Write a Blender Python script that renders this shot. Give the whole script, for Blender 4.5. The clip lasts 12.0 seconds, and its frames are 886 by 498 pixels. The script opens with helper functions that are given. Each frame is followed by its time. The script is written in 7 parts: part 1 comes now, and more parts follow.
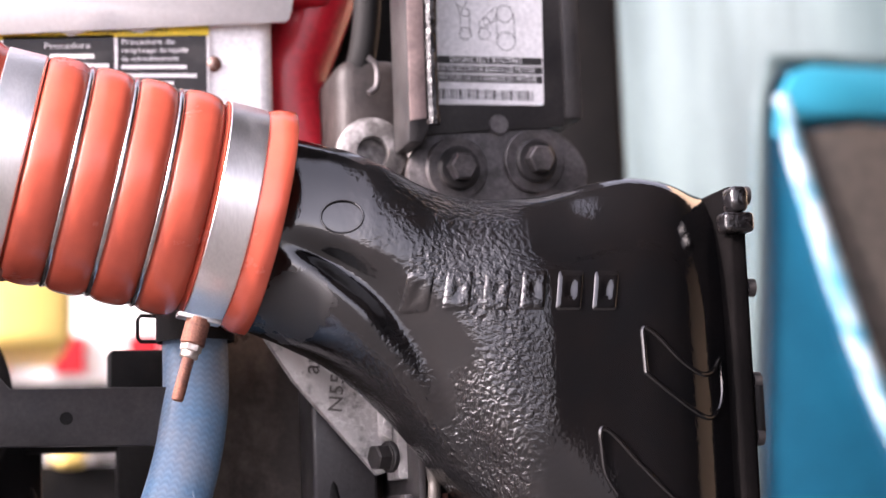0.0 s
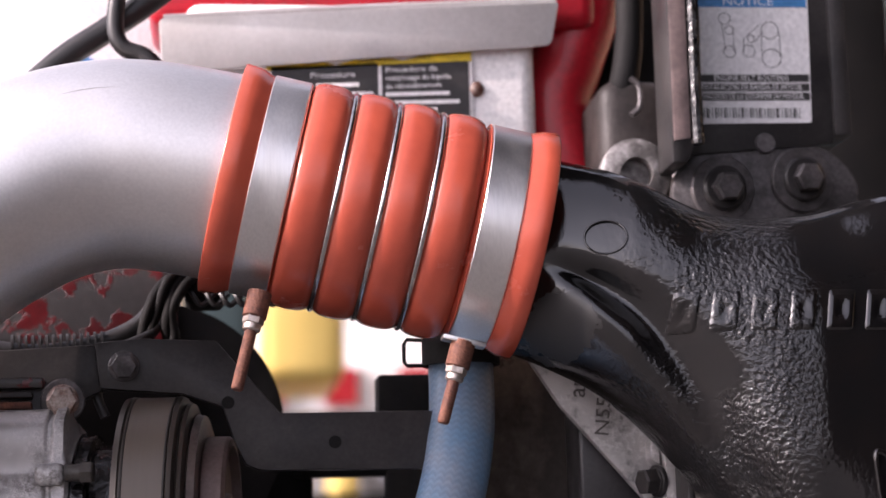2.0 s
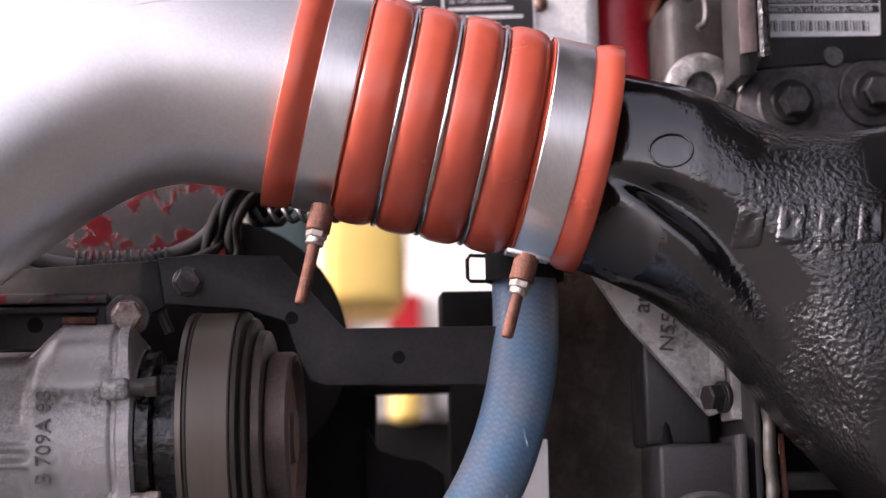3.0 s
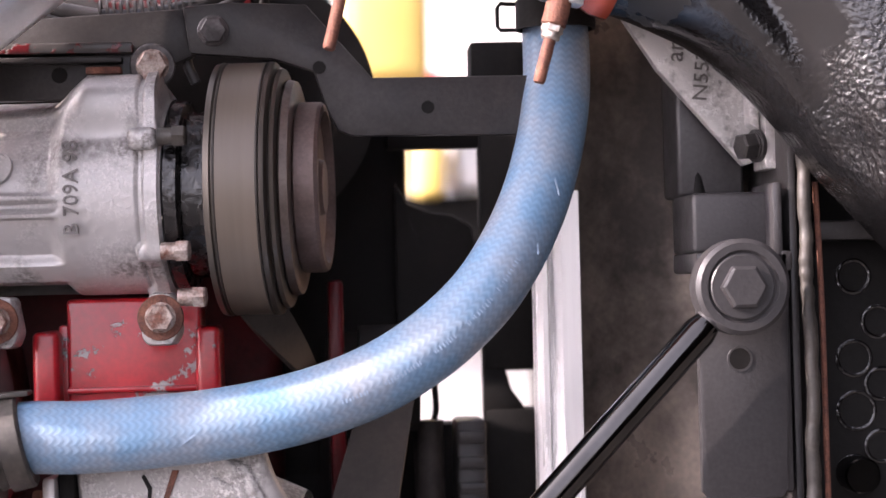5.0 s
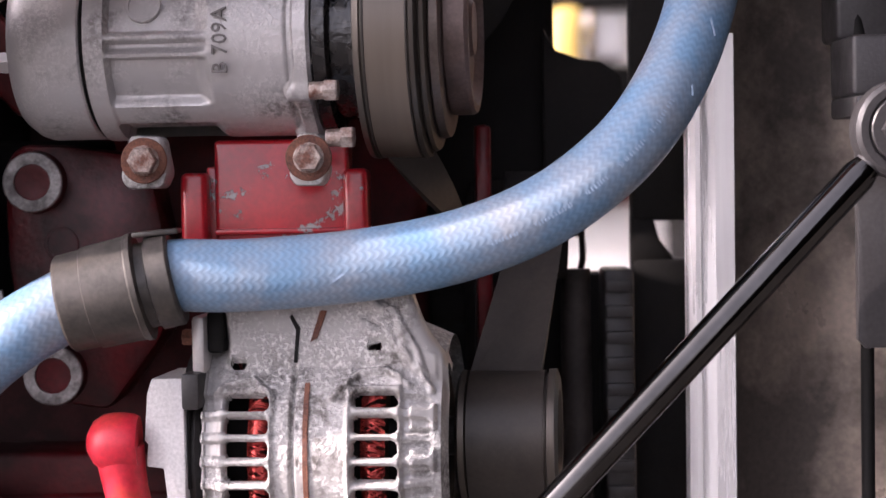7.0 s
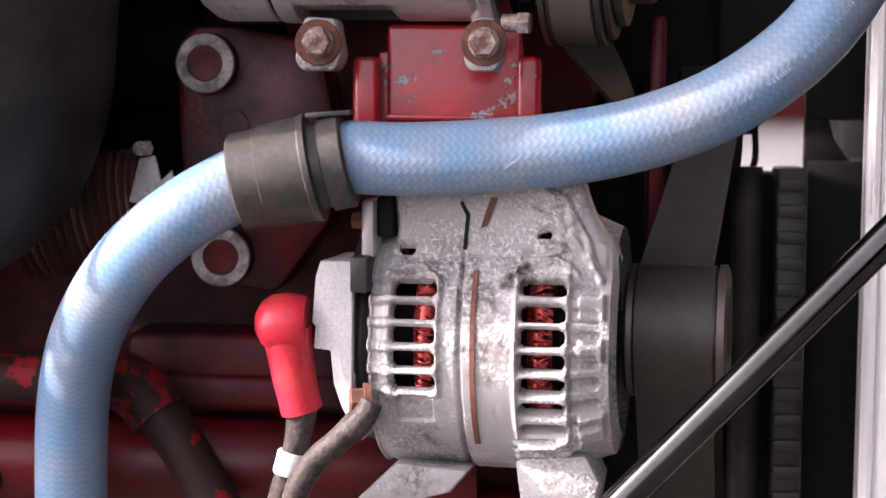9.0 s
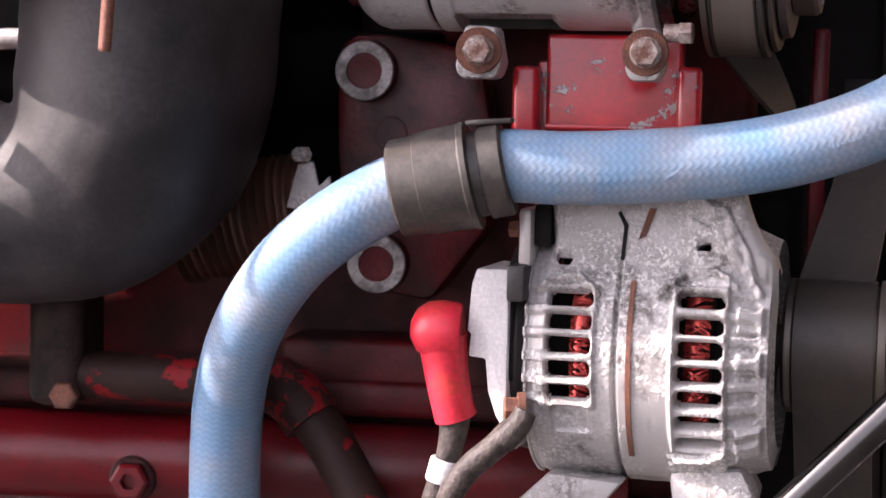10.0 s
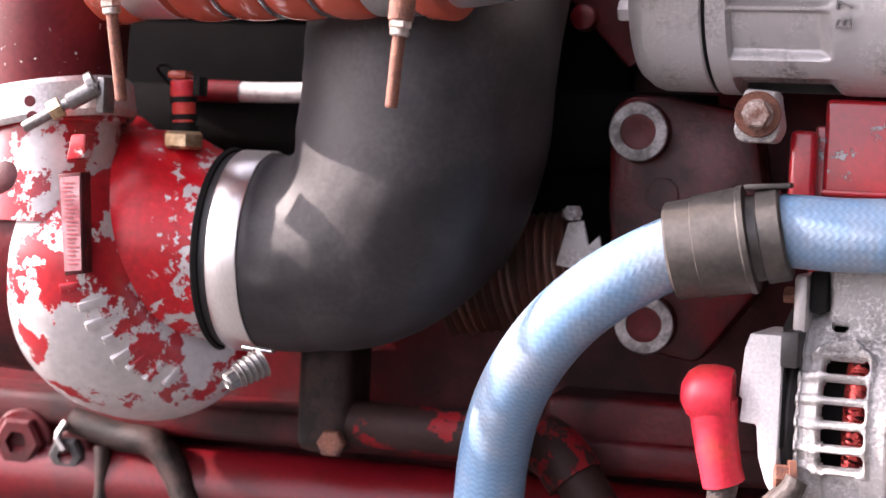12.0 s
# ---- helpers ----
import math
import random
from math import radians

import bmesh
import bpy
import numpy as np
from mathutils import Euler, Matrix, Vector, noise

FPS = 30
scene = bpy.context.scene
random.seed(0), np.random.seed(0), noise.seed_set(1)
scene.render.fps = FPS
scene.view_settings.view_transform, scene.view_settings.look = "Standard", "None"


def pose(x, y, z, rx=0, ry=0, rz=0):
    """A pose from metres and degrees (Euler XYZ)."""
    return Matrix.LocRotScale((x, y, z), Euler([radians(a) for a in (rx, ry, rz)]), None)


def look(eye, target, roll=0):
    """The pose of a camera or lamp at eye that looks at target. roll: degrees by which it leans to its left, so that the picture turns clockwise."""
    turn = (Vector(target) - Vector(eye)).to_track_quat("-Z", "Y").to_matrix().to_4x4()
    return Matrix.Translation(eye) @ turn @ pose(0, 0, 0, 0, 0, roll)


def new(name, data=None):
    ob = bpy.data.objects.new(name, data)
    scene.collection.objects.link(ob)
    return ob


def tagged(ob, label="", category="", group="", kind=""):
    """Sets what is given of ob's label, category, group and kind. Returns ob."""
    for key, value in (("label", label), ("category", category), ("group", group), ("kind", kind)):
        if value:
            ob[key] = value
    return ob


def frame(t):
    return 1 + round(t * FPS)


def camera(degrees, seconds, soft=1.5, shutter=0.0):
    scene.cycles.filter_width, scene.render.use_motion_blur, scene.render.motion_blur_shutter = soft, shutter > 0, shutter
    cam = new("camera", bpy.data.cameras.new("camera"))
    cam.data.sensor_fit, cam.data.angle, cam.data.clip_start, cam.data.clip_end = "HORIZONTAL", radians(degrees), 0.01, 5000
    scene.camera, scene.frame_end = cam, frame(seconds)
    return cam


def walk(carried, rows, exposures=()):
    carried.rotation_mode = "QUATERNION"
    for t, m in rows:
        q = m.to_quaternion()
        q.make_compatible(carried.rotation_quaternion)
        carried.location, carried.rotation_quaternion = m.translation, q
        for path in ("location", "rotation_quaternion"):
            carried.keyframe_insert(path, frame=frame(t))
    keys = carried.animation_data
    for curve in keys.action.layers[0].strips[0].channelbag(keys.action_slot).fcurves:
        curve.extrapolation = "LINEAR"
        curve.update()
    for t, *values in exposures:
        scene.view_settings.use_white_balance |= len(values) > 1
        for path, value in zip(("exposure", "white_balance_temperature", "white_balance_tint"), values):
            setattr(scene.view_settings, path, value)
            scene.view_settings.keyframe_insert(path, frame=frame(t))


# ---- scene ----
cam = camera(26.28, 12.0)
PATH = [
    (0, (0.1822, -1.1519, 0.0466), (0.6971, 0.7580, 0.3415), -2.03),
    (0.5, (0.1839, -1.1510, 0.0467), (0.6334, 0.7728, 0.3585), -1.88),
    (1, (0.1852, -1.1493, 0.0458), (0.5513, 0.7902, 0.3685), -1.80),
    (1.5, (0.1860, -1.1470, 0.0439), (0.4794, 0.8032, 0.3764), -1.58),
    (2, (0.1865, -1.1441, 0.0411), (0.4239, 0.8128, 0.3789), -1.49),
    (2.5, (0.1865, -1.1407, 0.0376), (0.3880, 0.8246, 0.3486), -1.35),
    (3, (0.1861, -1.1370, 0.0334), (0.3580, 0.8378, 0.2991), -1.31),
    (3.2, (0.1858, -1.1354, 0.0315), (0.3499, 0.8427, 0.2769), -1.35),
    (4.8, (0.1813, -1.1218, 0.0146), (0.3389, 0.8711, 0.0754), -1.48),
    (5, (0.1805, -1.1200, 0.0123), (0.3284, 0.8740, 0.0549), -1.44),
    (5.5, (0.1781, -1.1157, 0.0065), (0.2925, 0.8810, 0.0103), -1.35),
    (6, (0.1753, -1.1115, 0.0006), (0.2450, 0.8871, -0.0244), -1.21),
    (6.5, (0.1722, -1.1076, -0.0051), (0.2032, 0.8915, -0.0563), -1.07),
    (7, (0.1687, -1.1039, -0.0107), (0.1784, 0.8945, -0.0897), -0.98),
    (7.2, (0.1672, -1.1026, -0.0128), (0.1763, 0.8953, -0.1038), -0.93),
    (8.8, (0.1530, -1.0949, -0.0272), (0.0379, 0.8949, -0.1932), 0.31),
    (9, (0.1510, -1.0943, -0.0286), (0.0120, 0.8940, -0.1929), 0.48),
    (9.5, (0.1457, -1.0936, -0.0315), (-0.0669, 0.8892, -0.1837), 0.86),
    (10, (0.1400, -1.0937, -0.0336), (-0.1438, 0.8804, -0.1824), 1.25),
    (10.5, (0.1340, -1.0948, -0.0347), (-0.2167, 0.8689, -0.1789), 1.65),
    (11, (0.1277, -1.0969, -0.0348), (-0.2892, 0.8555, -0.1554), 2.03),
    (11.5, (0.1210, -1.1001, -0.0337), (-0.3597, 0.8384, -0.1411), 2.39),
    (12, (0.1140, -1.1044, -0.0314), (-0.4047, 0.8246, -0.1313), 2.65),
]
walk(cam, [(t, look(e, a, r)) for t, e, a, r in PATH], [(0, 1.78, 6350, 28), (1.0, 1.2, 6350, 28), (1.5, 0.9, 6350, 28), (2.5, 0.80, 6350, 28), (3.2, 0.98, 6350, 28), (5.0, 1.88, 6400, 28), (7.0, 1.48, 6400, 28), (9.0, 1.57, 6450, 28), (10.5, 1.62, 6450, 28), (11.0, 1.73, 6450, 28), (12, 2.0, 6450, 28)])
cam.data.dof.use_dof = True
cam.data.dof.focus_distance = 1.11
cam.data.dof.aperture_fstop = 6.3

# ---------- world and light ----------
SUN_EL, SUN_AZ = radians(29), radians(257)   # azimuth from +y towards +x
world = bpy.data.worlds.new("sky")
scene.world = world
world.use_nodes = True
wn = world.node_tree.nodes
sky = wn.new("ShaderNodeTexSky")
sky.sky_type, sky.sun_disc = "NISHITA", False
sky.sun_elevation, sky.sun_rotation = SUN_EL, SUN_AZ
sky.dust_density = 3.0
wn["Background"].inputs["Strength"].default_value = 0.19
haze = wn.new("ShaderNodeHueSaturation")
haze.inputs["Saturation"].default_value = 0.28
world.node_tree.links.new(sky.outputs["Color"], haze.inputs["Color"])
world.node_tree.links.new(haze.outputs["Color"], wn["Background"].inputs["Color"])
sun_dir = Vector((math.sin(SUN_AZ) * math.cos(SUN_EL), math.cos(SUN_AZ) * math.cos(SUN_EL), math.sin(SUN_EL)))
sun = new("sun", bpy.data.lights.new("sun", "SUN"))
sun.data.energy, sun.data.angle, sun.data.color = 3.7, radians(0.6), (1.0, 0.91, 0.79)
sun.matrix_world = look(sun_dir * 10, (0, 0, 0))


# ---------- materials ----------
def material(name, color, rough=0.5, metal=0.0, color2=None, scale=40.0, mix=(0.4, 0.65), bump=0.0, bump_scale=300.0,
             rough2=None, coat=0.0, stretch=(1, 1, 1), fine=None, spec=0.5):
    """Two tones by noise at one scale, a fine grain at another, and bump."""
    m = bpy.data.materials.new(name)
    m.use_nodes = True
    n, l = m.node_tree.nodes, m.node_tree.links
    b = n["Principled BSDF"]
    b.inputs["Metallic"].default_value = metal
    b.inputs["Roughness"].default_value = rough
    b.inputs["Coat Weight"].default_value = coat
    b.inputs["Coat Roughness"].default_value = 0.12
    b.inputs["Specular IOR Level"].default_value = spec
    tc = n.new("ShaderNodeTexCoord")
    mp = n.new("ShaderNodeMapping")
    mp.inputs["Scale"].default_value = stretch
    l.new(tc.outputs["Object"], mp.inputs["Vector"])
    a = n.new("ShaderNodeTexNoise")
    a.inputs["Scale"].default_value, a.inputs["Detail"].default_value, a.inputs["Roughness"].default_value = scale, 8, 0.62
    l.new(mp.outputs["Vector"], a.inputs["Vector"])
    r = n.new("ShaderNodeMapRange")
    r.inputs["From Min"].default_value, r.inputs["From Max"].default_value = mix
    l.new(a.outputs["Fac"], r.inputs["Value"])
    c2 = color2 or tuple(v * 0.78 for v in color)
    mx = n.new("ShaderNodeMix")
    mx.data_type = "RGBA"
    mx.inputs["A"].default_value, mx.inputs["B"].default_value = (*color, 1), (*c2, 1)
    l.new(r.outputs["Result"], mx.inputs["Factor"])
    g = n.new("ShaderNodeTexNoise")
    g.inputs["Scale"].default_value, g.inputs["Detail"].default_value = bump_scale, 4
    l.new(mp.outputs["Vector"], g.inputs["Vector"])
    gr = n.new("ShaderNodeMapRange")
    gr.inputs["From Min"].default_value, gr.inputs["From Max"].default_value = 0.3, 0.7
    lo = 1 - (fine if fine is not None else 0.15)
    gr.inputs["To Min"].default_value, gr.inputs["To Max"].default_value = lo, 2 - lo
    l.new(g.outputs["Fac"], gr.inputs["Value"])
    mul = n.new("ShaderNodeMix")
    mul.data_type, mul.blend_type = "RGBA", "MULTIPLY"
    mul.inputs["Factor"].default_value = 1.0
    l.new(mx.outputs["Result"], mul.inputs["A"])
    l.new(gr.outputs["Result"], mul.inputs["B"])
    l.new(mul.outputs["Result"], b.inputs["Base Color"])
    if rough2 is not None:
        rr = n.new("ShaderNodeMapRange")
        rr.inputs["From Min"].default_value, rr.inputs["From Max"].default_value = mix
        rr.inputs["To Min"].default_value, rr.inputs["To Max"].default_value = rough, rough2
        l.new(a.outputs["Fac"], rr.inputs["Value"])
        l.new(rr.outputs["Result"], b.inputs["Roughness"])
    if bump:
        bp = n.new("ShaderNodeBump")
        bp.inputs["Strength"].default_value, bp.inputs["Distance"].default_value = min(1, bump), 0.001 * max(1, bump)
        l.new(g.outputs["Fac"], bp.inputs["Height"])
        l.new(bp.outputs["Normal"], b.inputs["Normal"])
    return m


def peeled(name, paint, bare, scale, cut, rough_paint=0.3, bare_metal=0.6, detail=6.0, edge=0.02, ramp=None):
    """Paint that has flaked off in patches down to bare metal."""
    m = material(name, paint, rough_paint, 0.0, color2=tuple(v * 0.6 for v in paint), scale=18, bump=0.15, bump_scale=250, coat=0.3)
    n, l = m.node_tree.nodes, m.node_tree.links
    b = n["Principled BSDF"]
    tc = n.new("ShaderNodeTexCoord")
    a = n.new("ShaderNodeTexNoise")
    a.inputs["Scale"].default_value, a.inputs["Detail"].default_value = scale, detail
    a.inputs["Roughness"].default_value = 0.68
    l.new(tc.outputs["Object"], a.inputs["Vector"])
    r = n.new("ShaderNodeMapRange")
    r.inputs["From Min"].default_value, r.inputs["From Max"].default_value = cut, cut + edge
    l.new(a.outputs["Fac"], r.inputs["Value"])
    if ramp:
        axis, lo, hi, more = ramp
        sp = n.new("ShaderNodeSeparateXYZ")
        l.new(tc.outputs["Object"], sp.inputs["Vector"])
        wear = n.new("ShaderNodeMapRange")
        wear.inputs["From Min"].default_value, wear.inputs["From Max"].default_value = lo, hi
        wear.inputs["To Max"].default_value = more
        l.new(sp.outputs[axis], wear.inputs["Value"])
        add = n.new("ShaderNodeMath")
        l.new(a.outputs["Fac"], add.inputs[0])
        l.new(wear.outputs["Result"], add.inputs[1])
        l.new(add.outputs["Value"], r.inputs["Value"])
    g = n.new("ShaderNodeTexNoise")
    g.inputs["Scale"].default_value, g.inputs["Detail"].default_value = 160, 5
    l.new(tc.outputs["Object"], g.inputs["Vector"])
    cr = n.new("ShaderNodeMix")
    cr.data_type = "RGBA"
    cr.inputs["A"].default_value = (*[v * 0.6 for v in bare], 1)
    cr.inputs["B"].default_value = (*bare, 1)
    l.new(g.outputs["Fac"], cr.inputs["Factor"])
    mx = n.new("ShaderNodeMix")
    mx.data_type = "RGBA"
    old = b.inputs["Base Color"].links[0].from_socket
    l.new(old, mx.inputs["A"])
    l.new(cr.outputs["Result"], mx.inputs["B"])
    l.new(r.outputs["Result"], mx.inputs["Factor"])
    l.new(mx.outputs["Result"], b.inputs["Base Color"])
    rm = n.new("ShaderNodeMapRange")
    rm.inputs["To Min"].default_value, rm.inputs["To Max"].default_value = rough_paint, 0.55
    l.new(r.outputs["Result"], rm.inputs["Value"])
    l.new(rm.outputs["Result"], b.inputs["Roughness"])
    mm = n.new("ShaderNodeMath")
    mm.operation = "MULTIPLY"
    mm.inputs[1].default_value = bare_metal
    l.new(r.outputs["Result"], mm.inputs[0])
    l.new(mm.outputs["Value"], b.inputs["Metallic"])
    bp = n.new("ShaderNodeBump")
    bp.inputs["Strength"].default_value, bp.inputs["Distance"].default_value = 0.6, 0.0006
    bp.invert = True
    l.new(r.outputs["Result"], bp.inputs["Height"])
    l.new(bp.outputs["Normal"], b.inputs["Normal"])
    return m


def weathered(name, metal_tone, white, grime, patch, grit, stain, gloss=0.5, metal=0.25, relief=0.7):
    """Cast metal: a smooth grey skin, pale corroded grit gathered in patches, dark grime in stains."""
    m = bpy.data.materials.new(name)
    m.use_nodes = True
    n, l = m.node_tree.nodes, m.node_tree.links
    b = n["Principled BSDF"]
    b.inputs["Metallic"].default_value = metal
    tc = n.new("ShaderNodeTexCoord")

    def mask(scale, lo, hi, detail=5):
        a = n.new("ShaderNodeTexNoise")
        a.inputs["Scale"].default_value, a.inputs["Detail"].default_value, a.inputs["Roughness"].default_value = scale, detail, 0.6
        l.new(tc.outputs["Object"], a.inputs["Vector"])
        r = n.new("ShaderNodeMapRange")
        r.inputs["From Min"].default_value, r.inputs["From Max"].default_value = lo, hi
        l.new(a.outputs["Fac"], r.inputs["Value"])
        return r.outputs["Result"]

    def both(x, y):
        k = n.new("ShaderNodeMath")
        k.operation = "MULTIPLY"
        l.new(x, k.inputs[0])
        l.new(y, k.inputs[1])
        return k.outputs["Value"]

    def blend(x, colour, by):
        k = n.new("ShaderNodeMix")
        k.data_type = "RGBA"
        if isinstance(x, tuple):
            k.inputs["A"].default_value = (*x, 1)
        else:
            l.new(x, k.inputs["A"])
        k.inputs["B"].default_value = (*colour, 1)
        l.new(by, k.inputs["Factor"])
        return k.outputs["Result"]
    where = mask(patch, 0.42, 0.60)
    grains = mask(grit, 0.46, 0.60, 3)
    speck = both(where, grains)
    tone = blend(metal_tone, tuple(v * 0.82 for v in metal_tone), mask(9, 0.40, 0.62))
    tone = blend(tone, white, speck)
    tone = blend(tone, grime, both(mask(stain, 0.50, 0.66), mask(grit * 0.6, 0.36, 0.58, 3)))
    l.new(tone, b.inputs["Base Color"])
    r = n.new("ShaderNodeMapRange")
    r.inputs["To Min"].default_value, r.inputs["To Max"].default_value = gloss, gloss + 0.25
    l.new(speck, r.inputs["Value"])
    l.new(r.outputs["Result"], b.inputs["Roughness"])
    bp = n.new("ShaderNodeBump")
    bp.inputs["Strength"].default_value, bp.inputs["Distance"].default_value = relief, 0.0007
    l.new(speck, bp.inputs["Height"])
    l.new(bp.outputs["Normal"], b.inputs["Normal"])
    return m


def braided(name):
    """Blue rubber hose with a woven braid showing through, by the tube's own u (round) and v (along, in metres)."""
    m = material(name, (0.135, 0.25, 0.385), 0.36, 0.0, color2=(0.27, 0.285, 0.31), scale=22, mix=(0.42, 0.76), bump_scale=200, fine=0.06)
    n, l = m.node_tree.nodes, m.node_tree.links
    b = n["Principled BSDF"]
    tc = n.new("ShaderNodeTexCoord")
    sp = n.new("ShaderNodeSeparateXYZ")
    l.new(tc.outputs["UV"], sp.inputs["Vector"])

    def op(kind, a, c):
        x = n.new("ShaderNodeMath")
        x.operation = kind
        for i, s in ((0, a), (1, c)):
            if s is None:
                continue
            if isinstance(s, (int, float)):
                x.inputs[i].default_value = s
            else:
                l.new(s, x.inputs[i])
        return x.outputs["Value"]

    # chevron rows: each row across the hose zigzags round it
    u = op("ABSOLUTE", op("SINE", op("MULTIPLY", sp.outputs["X"], 2 * math.pi * 11), None), None)
    v = op("MULTIPLY", sp.outputs["Y"], 2 * math.pi / 0.0045)
    rows = op("ADD", op("MULTIPLY", op("SINE", op("ADD", v, op("MULTIPLY", u, 3.4)), None), 0.5), 0.5)
    weave = op("MULTIPLY", rows, op("ADD", op("MULTIPLY", u, 0.45), 0.55))
    mx = n.new("ShaderNodeMix")
    mx.data_type, mx.blend_type = "RGBA", "MULTIPLY"
    old = b.inputs["Base Color"].links[0].from_socket
    rg = n.new("ShaderNodeMapRange")
    rg.inputs["To Min"].default_value, rg.inputs["To Max"].default_value = 0.88, 1.10
    l.new(weave, rg.inputs["Value"])
    mx.inputs["Factor"].default_value = 1.0
    l.new(old, mx.inputs["A"])
    l.new(rg.outputs["Result"], mx.inputs["B"])
    l.new(mx.outputs["Result"], b.inputs["Base Color"])
    bp = n.new("ShaderNodeBump")
    bp.inputs["Strength"].default_value, bp.inputs["Distance"].default_value = 0.24, 0.0006
    l.new(weave, bp.inputs["Height"])
    l.new(bp.outputs["Normal"], b.inputs["Normal"])
    return m


ORANGE = material("orange_silicone", (0.48, 0.092, 0.052), 0.15, color2=(0.38, 0.068, 0.040), scale=16, mix=(0.38, 0.66), bump=0.25, bump_scale=45, rough2=0.28, fine=0.04)
ALU = material("brushed_aluminium", (0.90, 0.88, 0.87), 0.38, 1.0, color2=(0.80, 0.78, 0.77), scale=9, rough2=0.46, bump=0.06, bump_scale=500, fine=0.04)
STEEL = material("stainless_steel", (0.93, 0.91, 0.89), 0.29, 1.0, color2=(0.89, 0.87, 0.85), scale=60, stretch=(1, 1, 0.06), rough2=0.40, bump=0.05, bump_scale=700, fine=0.05)
GLOSSBLACK = material("gloss_black_paint", (0.005, 0.005, 0.0055), 0.06, color2=(0.007, 0.006, 0.006), scale=30, bump=1.6, bump_scale=290, rough2=0.10, fine=0.1, spec=0.7)
SATINBLACK = material("satin_black_paint", (0.023, 0.0215, 0.022), 0.36, color2=(0.042, 0.038, 0.037), scale=22, bump=0.2, bump_scale=400, rough2=0.55, spec=0.35)
# near-zero black: shade put into the colour of parts the sun reaches
SHADEBLACK = material("shade_black", (0.0022, 0.0020, 0.0021), 0.9, color2=(0.0042, 0.0036, 0.0036), scale=16, bump=0.3, spec=0.04)
OILBLACK = material("greasy_black_metal", (0.006, 0.0055, 0.006), 0.22, color2=(0.020, 0.016, 0.014), scale=90, mix=(0.5, 0.72), bump=1.2, bump_scale=180, rough2=0.5, fine=0.3, spec=0.6)
# matt black, darkened so the panels in the deep gap read as shade
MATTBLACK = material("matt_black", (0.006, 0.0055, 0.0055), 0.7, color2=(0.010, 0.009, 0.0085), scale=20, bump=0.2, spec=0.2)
RUBBER = material("black_rubber", (0.011, 0.0102, 0.0108), 0.38, color2=(0.026, 0.0235, 0.024), scale=30, mix=(0.42, 0.80), bump=0.2, bump_scale=260, rough2=0.6)
DUSTRUBBER = material("dusty_black_rubber", (0.011, 0.010, 0.011), 0.52, color2=(0.046, 0.042, 0.044), scale=11, mix=(0.42, 0.74), bump=0.12, bump_scale=260, rough2=0.66, fine=0.25, spec=0.4)
GREYRUBBER = material("worn_rubber", (0.060, 0.052, 0.045), 0.40, color2=(0.028, 0.025, 0.022), scale=60, bump=0.25, bump_scale=350, rough2=0.6)
BLUE = braided("blue_braided_hose")
CAST = weathered("cast_aluminium", (0.50, 0.485, 0.48), (0.62, 0.60, 0.59), (0.20, 0.185, 0.175), 30, 480, 26, 0.42, 0.4, 0.35)
CASTDIRTY = weathered("weathered_cast_aluminium", (0.44, 0.425, 0.415), (0.76, 0.745, 0.73), (0.12, 0.108, 0.10), 26, 430, 24, 0.48, 0.2, 0.8)
RUST = material("rusty_steel", (0.19, 0.075, 0.045), 0.75, 0.1, color2=(0.10, 0.04, 0.03), scale=120, bump=0.6, bump_scale=700, fine=0.3)
RUSTBOLT = material("rusty_bolt", (0.44, 0.37, 0.33), 0.5, 0.5, color2=(0.15, 0.065, 0.045), scale=90, mix=(0.4, 0.62), bump=0.5, bump_scale=600, fine=0.3)
ZINC = material("zinc_plate", (0.66, 0.60, 0.55), 0.36, 0.8, color2=(0.42, 0.33, 0.27), scale=110, bump=0.2, bump_scale=500)
PITTED = weathered("pitted_cast_metal", (0.60, 0.585, 0.575), (0.70, 0.69, 0.68), (0.06, 0.052, 0.048), 30, 400, 48, 0.42, 0.4, 0.5)
BRASS = material("zinc_brass", (0.62, 0.47, 0.30), 0.38, 0.9, color2=(0.3, 0.19, 0.1), scale=110, bump=0.2, bump_scale=500)
COPPER = material("copper_winding", (0.66, 0.10, 0.085), 0.22, 0.7, color2=(0.30, 0.03, 0.03), scale=120, bump_scale=400)
# oily red, with the shade over the mount darkened into it
MOUNTRED = material("oily_shaded_red_paint", (0.075, 0.0045, 0.0065), 0.3, color2=(0.016, 0.0035, 0.004), scale=20, mix=(0.4, 0.62), bump=0.4, bump_scale=300, rough2=0.5, spec=0.3)
RED = material("red_engine_paint", (0.12, 0.004, 0.007), 0.30, color2=(0.045, 0.003, 0.004), scale=10, bump=0.25, bump_scale=300, rough2=0.46, spec=0.4)
DARKRED = material("grimy_red_paint", (0.085, 0.004, 0.006), 0.36, color2=(0.018, 0.0045, 0.0045), scale=14, mix=(0.38, 0.62), bump=0.4, bump_scale=260, rough2=0.7, spec=0.25)
CABLE = material("dusty_brown_cable", (0.075, 0.060, 0.053), 0.55, color2=(0.028, 0.022, 0.02), scale=130, mix=(0.4, 0.62), bump=0.8, bump_scale=420, spec=0.35, fine=0.3)
HARNESS = material("oily_brown_wrap", (0.036, 0.020, 0.017), 0.6, color2=(0.010, 0.007, 0.0065), scale=60, mix=(0.4, 0.6), bump=0.6, bump_scale=380, spec=0.2)
PEELHEAD = peeled("red_paint_worn_to_grey", (0.15, 0.007, 0.010), (0.105, 0.098, 0.096), 30, 0.49)
